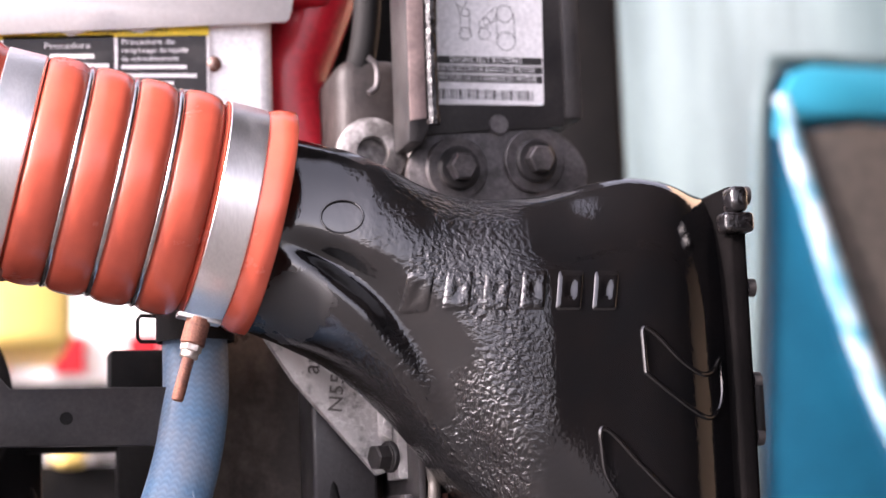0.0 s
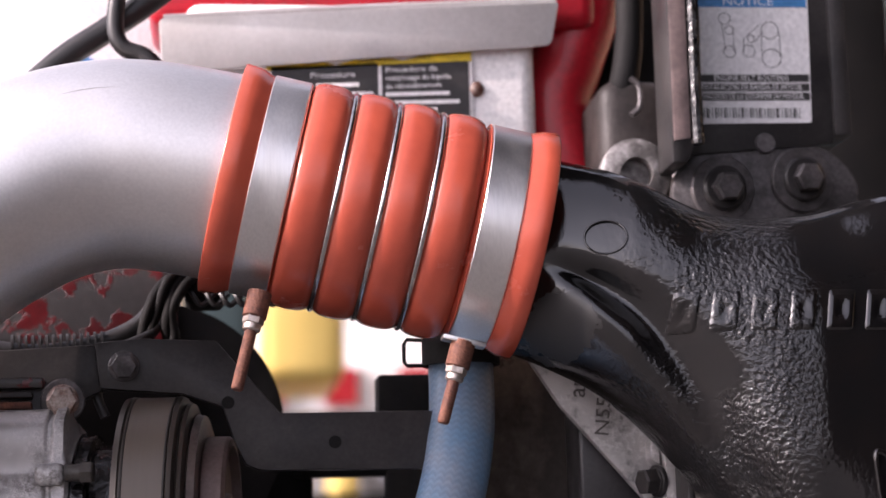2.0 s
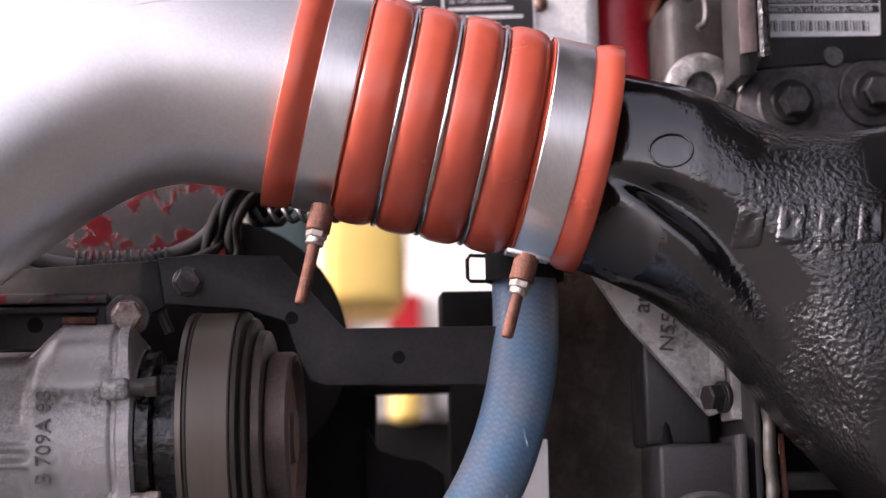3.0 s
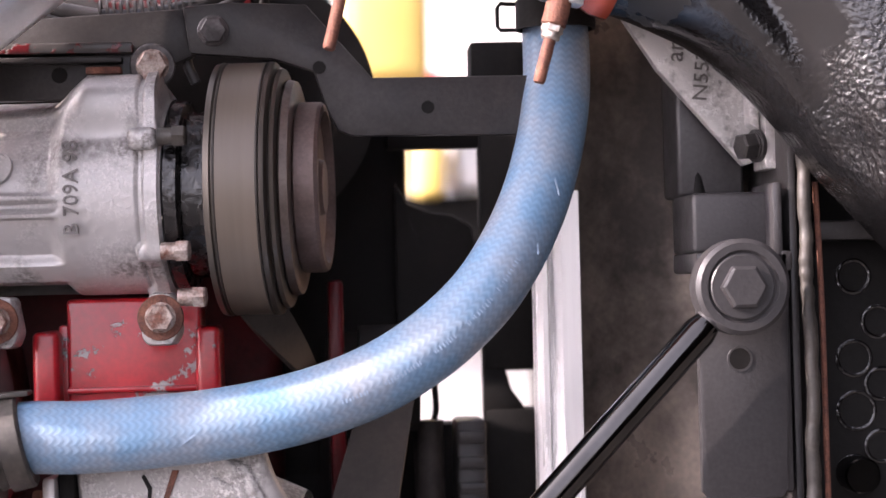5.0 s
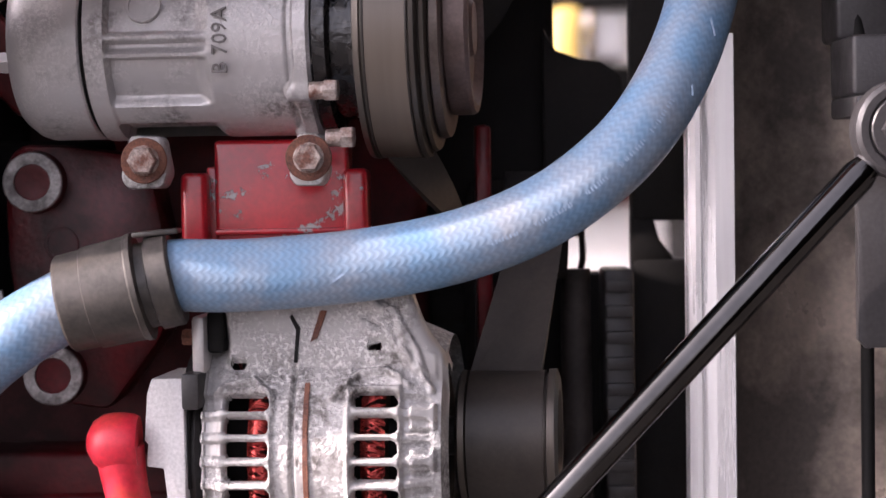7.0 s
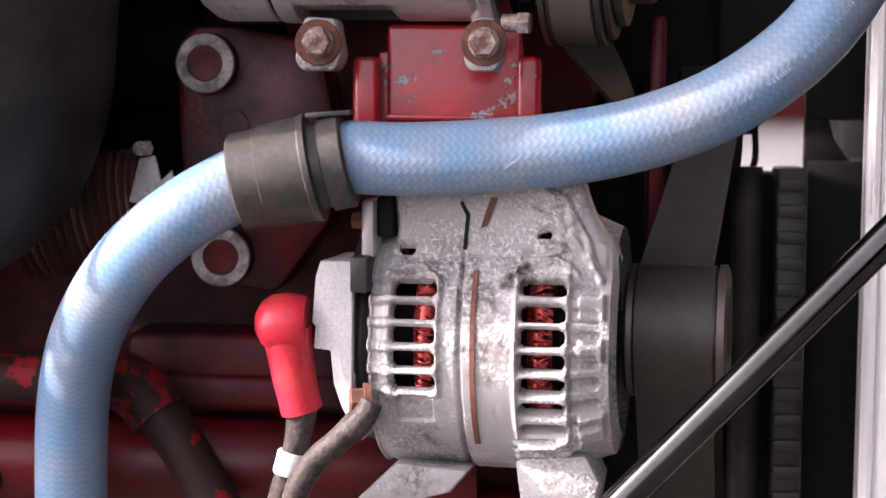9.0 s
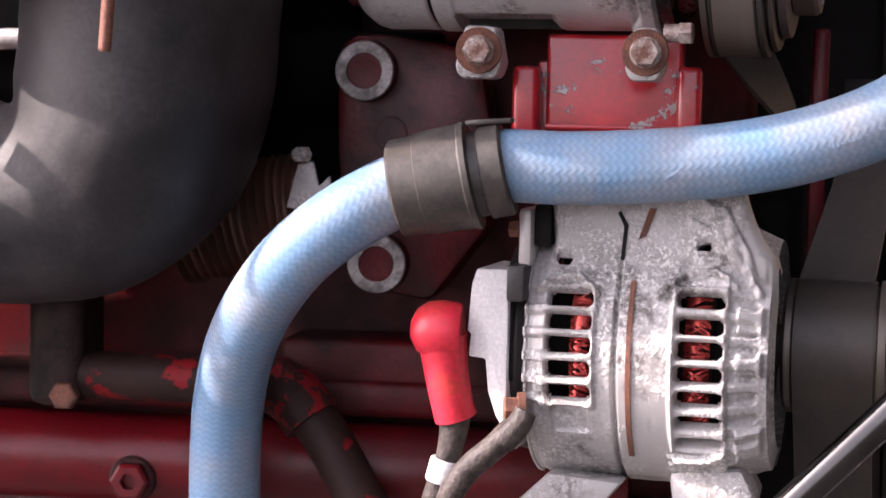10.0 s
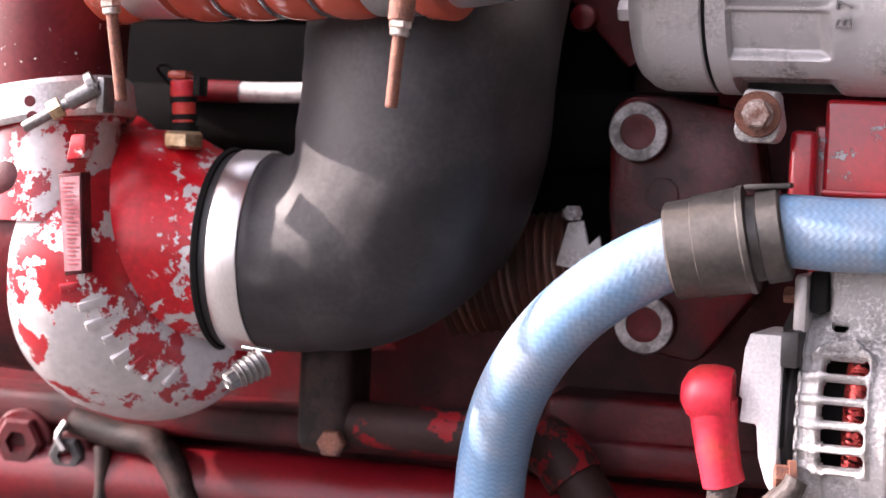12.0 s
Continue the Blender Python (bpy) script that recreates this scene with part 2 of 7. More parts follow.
PEEL = peeled("red_paint_peeled_to_metal", (0.40, 0.012, 0.018), (0.72, 0.69, 0.68), 26, 0.515, detail=9.0, edge=0.012, ramp=("Z", -0.10, -0.20, 0.075))
GREYSTEEL = material("dull_steel_fitting", (0.26, 0.25, 0.245), 0.36, 0.8, color2=(0.17, 0.16, 0.155), scale=80, bump=0.2, bump_scale=500)
GREYZINC = material("smeared_steel_strap", (0.60, 0.58, 0.57), 0.38, 0.6, color2=(0.44, 0.42, 0.41), scale=40, bump=0.15, bump_scale=400)
WIRESTEEL = material("drawn_steel_wire", (0.62, 0.60, 0.59), 0.2, 1.0, color2=(0.45, 0.43, 0.42), scale=120, bump=0.1, bump_scale=600)
GREYCAST = material("oily_grey_casting", (0.30, 0.285, 0.28), 0.45, 0.4, color2=(0.10, 0.092, 0.088), scale=55, mix=(0.42, 0.6), bump=0.4, bump_scale=500, rough2=0.6, fine=0.25)
PEELSOME = peeled("red_paint_a_little_peeled", (0.44, 0.012, 0.02), (0.45, 0.42, 0.42), 46, 0.60)
BELTDARK = material("belt_rib_rubber", (0.031, 0.0255, 0.0215), 0.5, color2=(0.020, 0.0168, 0.0146), scale=40, bump=0.15, bump_scale=300, spec=0.35)
BELT = material("drive_belt_rubber", (0.115, 0.092, 0.072), 0.42, color2=(0.10, 0.081, 0.064), scale=40, stretch=(1, 0.05, 0.05), bump=0.08, bump_scale=300, fine=0.06)
PULLEY = material("dull_pulley_steel", (0.115, 0.10, 0.086), 0.42, 0.7, color2=(0.08, 0.07, 0.06), scale=60, stretch=(1, 0.05, 0.05), rough2=0.5, bump=0.1, bump_scale=400)
CLUTCH = material("brown_clutch_ring", (0.16, 0.128, 0.112), 0.42, 0.6, color2=(0.10, 0.08, 0.07), scale=40, bump=0.1, bump_scale=400)
HUBRUST = material("brown_clutch_plate", (0.14, 0.10, 0.09), 0.5, 0.5, color2=(0.08, 0.055, 0.048), scale=30, bump=0.2, bump_scale=400)
NUMBER = material("grimy_cast_number", (0.16, 0.148, 0.142), 0.55, 0.4)
GREYPLASTIC = material("grey_plastic", (0.62, 0.60, 0.595), 0.5, color2=(0.54, 0.525, 0.52), scale=30, bump=0.15, bump_scale=500)
REDRUBBER = material("red_rubber_boot", (0.62, 0.025, 0.045), 0.42, color2=(0.62, 0.09, 0.03), scale=22, mix=(0.5, 0.75), bump=0.15, bump_scale=300)
BRIGHTRED = material("bright_red_rubber", (0.42, 0.008, 0.018), 0.35, color2=(0.33, 0.007, 0.014), scale=12, bump=0.15, bump_scale=250)
WHITE = material("white_enamel", (0.86, 0.85, 0.845), 0.4, color2=(0.80, 0.79, 0.785), scale=8, bump=0.1)
LABELWHITE = material("white_label", (0.82, 0.81, 0.81), 0.4, color2=(0.75, 0.74, 0.74), scale=40)
PRINT = material("faded_print", (0.27, 0.37, 0.50), 0.55)
TAGPINK = material("worn_red_tag", (0.38, 0.20, 0.21), 0.35, color2=(0.20, 0.04, 0.05), scale=60)
TAGPALE = material("faded_pink_print", (0.30, 0.04, 0.05), 0.5)
LABELBLACK = material("black_label_ink", (0.03, 0.028, 0.028), 0.5)
LABELBLUE = material("blue_label_ink", (0.06, 0.25, 0.55), 0.45)
LABELYELLOW = material("yellow_label_ink", (0.75, 0.55, 0.02), 0.45)
GALV = material("galvanised_sheet", (0.60, 0.575, 0.56), 0.42, 0.5, color2=(0.50, 0.48, 0.465), scale=14, bump=0.1, bump_scale=350, rough2=0.5, fine=0.05)
POLISHED = material("polished_strip", (0.90, 0.885, 0.88), 0.30, 0.35, color2=(0.82, 0.80, 0.80), scale=30, stretch=(1, 1, 0.05), rough2=0.26, fine=0.03)
DARKGREY = material("dark_grey_paint", (0.036, 0.034, 0.0355), 0.28, color2=(0.032, 0.03, 0.031), scale=20, bump=0.2, bump_scale=420, rough2=0.5)
SHROUD = material("dusty_shroud", (0.26, 0.21, 0.175), 0.26, 0.5, color2=(0.075, 0.062, 0.054), scale=8, mix=(0.42, 0.60), bump=0.25, bump_scale=260, rough2=0.62)
CHROMEDARK = material("black_chrome_rod", (0.090, 0.086, 0.084), 0.09, 1.0, color2=(0.065, 0.062, 0.060), scale=30, rough2=0.15, fine=0.05)
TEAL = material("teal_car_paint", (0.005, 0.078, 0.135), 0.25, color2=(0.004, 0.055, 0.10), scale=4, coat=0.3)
# brighter copy of the teal, with sunlight put into the colour
TEALLIT = material("sunlit_teal_paint", (0.020, 0.24, 0.34), 0.35, color2=(0.015, 0.20, 0.30), scale=6)
TEALMOTTLE = material("mottled_pale_teal_paint", (0.36, 0.46, 0.52), 0.4, color2=(0.03, 0.20, 0.30), scale=22, mix=(0.40, 0.62))
TEALPALE = material("pale_teal_paint", (0.088, 0.124, 0.126), 0.55, color2=(0.040, 0.064, 0.068), scale=5, mix=(0.36, 0.64), stretch=(2.2, 2.2, 0.25), spec=0.2)
YELLOW = material("yellow_vehicle_paint", (0.86, 0.64, 0.20), 0.4, color2=(0.82, 0.58, 0.16), scale=3)
STRIPERED = material("red_reflective_tape", (0.5, 0.02, 0.03), 0.4)
CONCRETE = material("worn_asphalt", (0.072, 0.068, 0.066), 0.85, color2=(0.048, 0.046, 0.044), scale=3, bump=0.3, bump_scale=60)
TANWALL = material("tan_wall_colour", (0.60, 0.43, 0.28), 0.8, color2=(0.42, 0.32, 0.22), scale=2, bump=0.3, bump_scale=40)
DARKCAST = material("dark_brown_casting", (0.042, 0.035, 0.033), 0.45, color2=(0.014, 0.012, 0.0115), scale=26, bump=0.4, bump_scale=300, rough2=0.6, spec=0.25)
MIDCAST = material("scuffed_dark_casting", (0.12, 0.11, 0.112), 0.42, 0.4, color2=(0.045, 0.041, 0.041), scale=45, bump=0.4, bump_scale=420, rough2=0.6, fine=0.25)
BROWNFACE = material("dusty_brown_face", (0.22, 0.16, 0.152), 0.5, color2=(0.08, 0.06, 0.056), scale=30, bump=0.2, bump_scale=300)
TYRE = material("tyre_rubber", (0.02, 0.02, 0.02), 0.75, bump=0.2)


# ---------- geometry helpers ----------
def part(name, bm, mat, parent=None, label="", angle=35, kind=""):
    bmesh.ops.recalc_face_normals(bm, faces=bm.faces)
    me = bpy.data.meshes.new(name)
    bm.to_mesh(me)
    bm.free()
    me.polygons.foreach_set("use_smooth", [True] * len(me.polygons))
    me.set_sharp_from_angle(angle=radians(angle))
    me.materials.append(mat)
    ob = new(name, me)
    if parent is not None:
        ob.parent = parent
        ob.matrix_parent_inverse = parent.matrix_world.inverted()
    if label or kind:
        tagged(ob, label=label, kind=kind)
    return ob


def thing(name, at, label, category, group="", kind=""):
    ob = new(name)
    ob.empty_display_size = 0.02
    ob.matrix_world = Matrix.Translation(at)
    return tagged(ob, label, category, group, kind)


def turn(ob, pivot, degrees):
    """Swing a thing about the upright axis through pivot."""
    p = Vector(pivot)
    ob.matrix_world = Matrix.Translation(p) @ Matrix.Rotation(radians(degrees), 4, "Z") @ Matrix.Translation(-p) @ ob.matrix_world
    return ob


def resize(ob, size, about):
    """Scale a thing with all its parts about a point."""
    p = Vector(about)
    ob.matrix_world = Matrix.Translation(p) @ Matrix.Scale(size, 4) @ Matrix.Translation(-p) @ ob.matrix_world
    return ob


def frame_of(direction):
    d = Vector(direction).normalized()
    up = Vector((0, 0, 1)) if abs(d.z) < 0.9 else Vector((0, 1, 0))
    side = d.cross(up).normalized()
    return d, side, side.cross(d).normalized()


def lathe(profile, origin, direction, segs=48, bm=None, arc=None, close=False):
    """Turn (along, radius) pairs about an axis. arc: (from, to) in degrees, else all round."""
    bm = bm or bmesh.new()
    o = Vector(origin)
    d, s, u = frame_of(direction)
    full = arc is None
    a0, a1 = (0, 360) if full else arc
    n = segs if full else segs + 1
    rings = []
    for along, r in profile:
        ring = []
        for k in range(n):
            a = radians(a0 + (a1 - a0) * k / segs)
            ring.append(bm.verts.new(o + d * along + (s * math.cos(a) + u * math.sin(a)) * max(r, 1e-5)))
        rings.append(ring)
    pairs = list(zip(rings, rings[1:])) + ([(rings[-1], rings[0])] if close else [])
    for p, q in pairs:
        for k in range(n if full else n - 1):
            bm.faces.new((p[k], p[(k + 1) % n], q[(k + 1) % n], q[k]))
    if full and not close:
        for ring, (along, r) in ((rings[0], profile[0]), (rings[-1], profile[-1])):
            if r > 1e-4:
                bm.faces.new(ring)
    return bm


def spline(points, steps=12):
    """Catmull-Rom through points."""
    p = [Vector(q) for q in points]
    p = [p[0] * 2 - p[1]] + p + [p[-1] * 2 - p[-2]]
    out = []
    for i in range(1, len(p) - 2):
        for k in range(steps):
            t = k / steps
            out.append(0.5 * (2 * p[i] + (p[i + 1] - p[i - 1]) * t + (2 * p[i - 1] - 5 * p[i] + 4 * p[i + 1] - p[i + 2]) * t * t
                              + (3 * p[i] - p[i - 1] - 3 * p[i + 1] + p[i + 2]) * t ** 3))
    out.append(p[-2])
    return out


def tube(points, radius, segs=16, steps=12, bm=None, smooth=True, radii=None, caps=True, up=(0, 1, 0)):
    """A round tube along a curve with uv: u round, v along in metres."""
    bm = bm or bmesh.new()
    uv = bm.loops.layers.uv.verify()
    path = spline(points, steps) if smooth else [Vector(q) for q in points]
    n = len(path)
    rings, length, last = [], [0.0], None
    for i, c in enumerate(path):
        tan = (path[min(i + 1, n - 1)] - path[max(i - 1, 0)]).normalized()
        side = tan.cross(Vector(up))
        if side.length < 0.2:
            side = tan.cross(Vector((1, 0, 0))) if last is None else last - tan * last.dot(tan)
        side.normalize()
        if last is not None and side.dot(last) < 0:
            side = -side
        last = side
        w = tan.cross(side)
        if radii is not None:
            f = i / (n - 1) * (len(radii) - 1)
            j = min(int(f), len(radii) - 2)
            r = radii[j] + (radii[j + 1] - radii[j]) * (f - j)
        else:
            r = radius
        rings.append([bm.verts.new(c + (side * math.cos(2 * math.pi * k / segs) + w * math.sin(2 * math.pi * k / segs)) * r) for k in range(segs)])
        if i:
            length.append(length[-1] + (c - path[i - 1]).length)
    for i in range(n - 1):
        for k in range(segs):
            f = bm.faces.new((rings[i][k], rings[i][(k + 1) % segs], rings[i + 1][(k + 1) % segs], rings[i + 1][k]))
            for loop, (uu, vv) in zip(f.loops, ((k, i), (k + 1, i), (k + 1, i + 1), (k, i + 1))):
                loop[uv].uv = (uu / segs, length[vv])
    if caps:
        bm.faces.new(rings[0])
        bm.faces.new(rings[-1])
    return bm


def box(x0, x1, y0, y1, z0, z1, bevel=0.001, segs=2, bm=None, m=None):
    b = bmesh.new()
    bmesh.ops.create_cube(b, size=1)
    for v in b.verts:
        v.co = Vector((x0 + (v.co.x + 0.5) * (x1 - x0), y0 + (v.co.y + 0.5) * (y1 - y0), z0 + (v.co.z + 0.5) * (z1 - z0)))
    if bevel:
        bmesh.ops.bevel(b, geom=list(b.edges), offset=bevel, segments=segs, profile=0.5, affect="EDGES", clamp_overlap=True)
    if m is not None:
        bmesh.ops.transform(b, matrix=m, verts=b.verts)
    return merge(bm, b)


def merge(bm, b):
    if bm is None:
        return b
    me = bpy.data.meshes.new("tmp")
    b.to_mesh(me)
    b.free()
    bm.from_mesh(me)
    bpy.data.meshes.remove(me)
    return bm


def plate(outline, y0, y1, bevel=0.0008, bm=None, round_at=0.0):
    """A plate with the outline given as (x, z) corners, from y0 to y1."""
    b = bmesh.new()
    f = b.faces.new([b.verts.new((x, y0, z)) for x, z in outline])
    if round_at:
        bmesh.ops.bevel(b, geom=list(b.verts), offset=round_at, segments=4, profile=0.5, affect="VERTICES")
    b.faces.ensure_lookup_table()
    r = bmesh.ops.extrude_face_region(b, geom=list(b.faces))
    for v in [e for e in r["geom"] if isinstance(e, bmesh.types.BMVert)]:
        v.co.y = y1
    if bevel:
        bmesh.ops.recalc_face_normals(b, faces=b.faces)
        sharp = [e for e in b.edges if len(e.link_faces) == 2 and e.calc_face_angle() > 0.9]
        bmesh.ops.bevel(b, geom=sharp, offset=bevel, segments=2, profile=0.5, affect="EDGES", clamp_overlap=True)
    return merge(bm, b)


def hexhead(at, direction, across, height, bm=None, chamfer=0.12):
    r = across / math.sqrt(3)
    return lathe([(0, r), (height * (1 - chamfer), r), (height, r * 0.86), (height, 0)], at, direction, 6, bm)


def washer(at, direction, r_out, r_in, height, bm=None):
    return lathe([(0, r_in), (0, r_out), (height * 0.8, r_out), (height, r_out - height * 0.2), (height, r_in)], at, direction, 32, bm, close=True)


def flange_bolt(name, at, direction, across, label, mat=None, washer_r=None, height=None, parent=None, washer_mat=None):
    """A hexagon bolt head on a washer."""
    mat = mat or RUSTBOLT
    d = Vector(direction).normalized()
    h = height or across * 0.55
    wr = washer_r or across * 0.95
    t = parent or thing(name, at, label, "bolt", "hexagon bolts on the engine")
    part("washer", washer(Vector(at), d, wr, across * 0.3, h * 0.28, None), washer_mat or mat, t, angle=30)
    head = lathe([(h * 0.2, across * 0.60), (h * 0.36, across * 0.60), (h * 0.40, across * 0.5)], at, d, 32)
    merge2 = hexhead(Vector(at) + d * h * 0.3, d, across, h * 0.9)
    part("bolt_head", merge(head, merge2), mat, t, angle=30)
    return t


def letters(name, text, size, at, facing, mat, parent, depth=0.0008, turn=0.0, align="LEFT", stretch=1.0):
    """Raised writing in the built-in font. facing: rotation in degrees (XYZ), turn about its own normal."""
    cu = bpy.data.curves.new(name, "FONT")
    cu.body, cu.size, cu.extrude, cu.align_x, cu.align_y, cu.resolution_u = text, size, depth, align, "CENTER", 2
    tmp = bpy.data.objects.new(name + "_tmp", cu)
    scene.collection.objects.link(tmp)
    dg = bpy.context.evaluated_depsgraph_get()
    me = bpy.data.meshes.new_from_object(tmp.evaluated_get(dg))
    bpy.data.objects.remove(tmp)
    bpy.data.curves.remove(cu)
    me.name = name
    me.transform(Matrix.Diagonal((stretch, 1, 1, 1)))
    me.transform(pose(*at, *facing) @ Matrix.Rotation(radians(turn), 4, "Z"))
    me.materials.clear()
    me.materials.append(mat)
    ob = new(name, me)
    if parent is not None:
        ob.parent = parent
        ob.matrix_parent_inverse = parent.matrix_world.inverted()
    return ob


def relief_drum(x0, x1, a0, a1, cy, cz, radius, opening=None, dx=0.0008, da=0.6, wall=0.007):
    """A drum skin about the x axis whose radius follows radius(x, angle), with openings cut through where opening(x, angle)."""
    bm = bmesh.new()
    nx, na = round((x1 - x0) / dx), round((a1 - a0) / da)

    def at(x, a, r):
        return (x, cy - r * math.cos(radians(a)), cz + r * math.sin(radians(a)))
    grid, rad = {}, {}
    for i in range(nx + 1):
        x = x0 + (x1 - x0) * i / nx
        for k in range(na + 1):
            a = a0 + (a1 - a0) * k / na
            rad[i, k] = radius(x, a)
            grid[i, k] = bm.verts.new(at(x, a, rad[i, k]))
    cut = set()
    if opening:
        for i in range(nx):
            for k in range(na):
                if opening(x0 + (x1 - x0) * (i + 0.5) / nx, a0 + (a1 - a0) * (k + 0.5) / na):
                    cut.add((i, k))
    deep = {}

    def inner(i, k):
        if (i, k) not in deep:
            deep[i, k] = bm.verts.new(at(x0 + (x1 - x0) * i / nx, a0 + (a1 - a0) * k / na, rad[i, k] - wall))
        return deep[i, k]
    for i in range(nx):
        for k in range(na):
            if (i, k) not in cut:
                bm.faces.new((grid[i, k], grid[i + 1, k], grid[i + 1, k + 1], grid[i, k + 1]))
                continue
            for di, dk, p, q in ((-1, 0, (i, k), (i, k + 1)), (1, 0, (i + 1, k), (i + 1, k + 1)), (0, -1, (i, k), (i + 1, k)), (0, 1, (i, k + 1), (i + 1, k + 1))):
                if (i + di, k + dk) not in cut:
                    bm.faces.new((grid[p], grid[q], inner(*q), inner(*p)))
    for v in [v for v in bm.verts if not v.link_faces]:
        bm.verts.remove(v)
    return bm


def soft(v, lo, hi):
    """0 below lo, 1 above hi, smooth between."""
    f = max(0.0, min(1.0, (v - lo) / (hi - lo)))
    return f * f * (3 - 2 * f)


def slot_depth(x, a, x0, x1, mid, half, arm):
    """How far inside a round-ended slot (in metres, negative outside); arm: radius that turns degrees to metres."""
    hz = radians(half) * arm
    r = min(hz, 0.0035)
    u, v = abs(x - (x0 + x1) / 2) - (x1 - x0) / 2 + r, radians(abs(a - mid)) * arm - hz + r
    return r - (math.hypot(max(u, 0), max(v, 0)) + min(max(u, v), 0))


def ridge(x, a, line, wide, arm):
    """Closeness, 1 to 0, to a line of (x, angle) points."""
    best = 9.0
    p = Vector((x, radians(a) * arm))
    for (xa, aa), (xb, ab) in zip(line, line[1:]):
        s, e = Vector((xa, radians(aa) * arm)), Vector((xb, radians(ab) * arm))
        f = max(0, min(1, (p - s).dot(e - s) / (e - s).length_squared))
        best = min(best, (p - s.lerp(e, f)).length)
    return max(0.0, 1 - (best / wide) ** 2)


def peel_patch(m, x0, x1, x2, x3, low, high):
    """Let the bump of a paint rise over a stretch along x, broken by wide noise."""
    n, l = m.node_tree.nodes, m.node_tree.links
    tc = n.new("ShaderNodeTexCoord")
    sp = n.new("ShaderNodeSeparateXYZ")
    l.new(tc.outputs["Object"], sp.inputs["Vector"])
    a = n.new("ShaderNodeTexNoise")
    a.inputs["Scale"].default_value, a.inputs["Detail"].default_value = 16, 3
    l.new(tc.outputs["Object"], a.inputs["Vector"])
    out = None
    for source, lo, hi in ((sp.outputs["X"], x0, x1), (sp.outputs["X"], x3, x2), (a.outputs["Fac"], 0.36, 0.52)):
        r = n.new("ShaderNodeMapRange")
        r.inputs["From Min"].default_value, r.inputs["From Max"].default_value = lo, hi
        l.new(source, r.inputs["Value"])
        if out is None:
            out = r.outputs["Result"]
            continue
        k = n.new("ShaderNodeMath")
        k.operation = "MULTIPLY"
        l.new(out, k.inputs[0])
        l.new(r.outputs["Result"], k.inputs[1])
        out = k.outputs["Value"]
    r = n.new("ShaderNodeMapRange")
    r.inputs["To Min"].default_value, r.inputs["To Max"].default_value = low, high
    l.new(out, r.inputs["Value"])
    l.new(r.outputs["Result"], [k for k in n if k.type == "BUMP"][0].inputs["Strength"])
    # a dull patch on the neck where the gloss has worn off
    away = n.new("ShaderNodeVectorMath")
    away.operation = "DISTANCE"
    flat = n.new("ShaderNodeCombineXYZ")
    l.new(sp.outputs["X"], flat.inputs["X"])
    l.new(sp.outputs["Z"], flat.inputs["Z"])
    l.new(flat.outputs["Vector"], away.inputs[0])
    away.inputs[1].default_value = (0.398, 0, 0.190)
    ragged = n.new("ShaderNodeTexNoise")
    ragged.inputs["Scale"].default_value, ragged.inputs["Detail"].default_value = 90, 6
    l.new(tc.outputs["Object"], ragged.inputs["Vector"])
    k = n.new("ShaderNodeMath")
    k.operation = "MULTIPLY_ADD"
    k.inputs[1].default_value = 0.022
    l.new(ragged.outputs["Fac"], k.inputs[0])
    l.new(away.outputs["Value"], k.inputs[2])
    worn = n.new("ShaderNodeMapRange")
    worn.inputs["From Min"].default_value, worn.inputs["From Max"].default_value = 0.030, 0.034
    worn.inputs["To Min"].default_value, worn.inputs["To Max"].default_value = 0.45, 0.07
    l.new(k.outputs["Value"], worn.inputs["Value"])
    l.new(worn.outputs["Result"], n["Principled BSDF"].inputs["Roughness"])


GLOSSBLACK.node_tree.nodes["Principled BSDF"].inputs["IOR"].default_value = 1.6
peel_patch(GLOSSBLACK, 0.420, 0.478, 0.526, 0.550, 0.08, 1.15)
X, Y, Z = Vector((1, 0, 0)), Vector((0, 1, 0)), Vector((0, 0, 1))

NEAR, NEAR_LEFT = (0.186, -1.145, 0.044), (0.114, -1.104, -0.031)   # two stations of the walk

# ---------- ground and far surroundings ----------
gb = bmesh.new()
bmesh.ops.create_grid(gb, x_segments=40, y_segments=40, size=400)
for v in gb.verts:
    v.co.z = -1.05 + 0.004 * noise.noise(v.co * 0.3)
ground = tagged(part("ground", gb, CONCRETE), "dark grey worn asphalt yard ground", "ground", kind="structure")


def yellow_machine():
    """A yellow machine standing in the yard beyond the engine bay."""
    t = thing("yellow_machine", (0.39, 3.0, -1.05), "pale yellow painted machine with a dark frame in the yard", "machine")
    part("cab", box(0.285, 0.468, 3.0, 3.5, 0.47, 1.6, 0.03, 3), YELLOW, t)
    part("side_box", box(0.435, 0.495, 3.0, 3.3, 0.215, 0.345, 0.015, 3), YELLOW, t)
    part("pale_box", box(0.524, 0.60, 3.05, 3.3, 0.235, 0.40, 0.015, 3), LABELWHITE, t, "dusty white box")
    part("frame", box(-0.02, 0.81, 3.1, 3.4, 0.05, 0.225, 0.02), MATTBLACK, t, "dark undercarriage")
    for x in (-0.02, 0.72):
        part("leg", box(x, x + 0.09, 3.1, 3.4, -1.05, 0.225, 0.01), MATTBLACK, t)
    part("rail", box(0.25, 0.72, 3.02, 3.1, 0.34, 0.395, 0.01), MATTBLACK, t)
    p = thing("body_panel", (0.18, 3.0, -1.05), "pale teal vehicle body panel in the yard", "vehicle panel")
    part("panel", box(0.02, 0.262, 3.0, 3.05, 0.45, 0.95, 0.02, 3), TEALPALE, p)
    part("post", box(0.04, 0.10, 3.0, 3.05, -1.05, 0.45, 0.005), MATTBLACK, p)
    return t


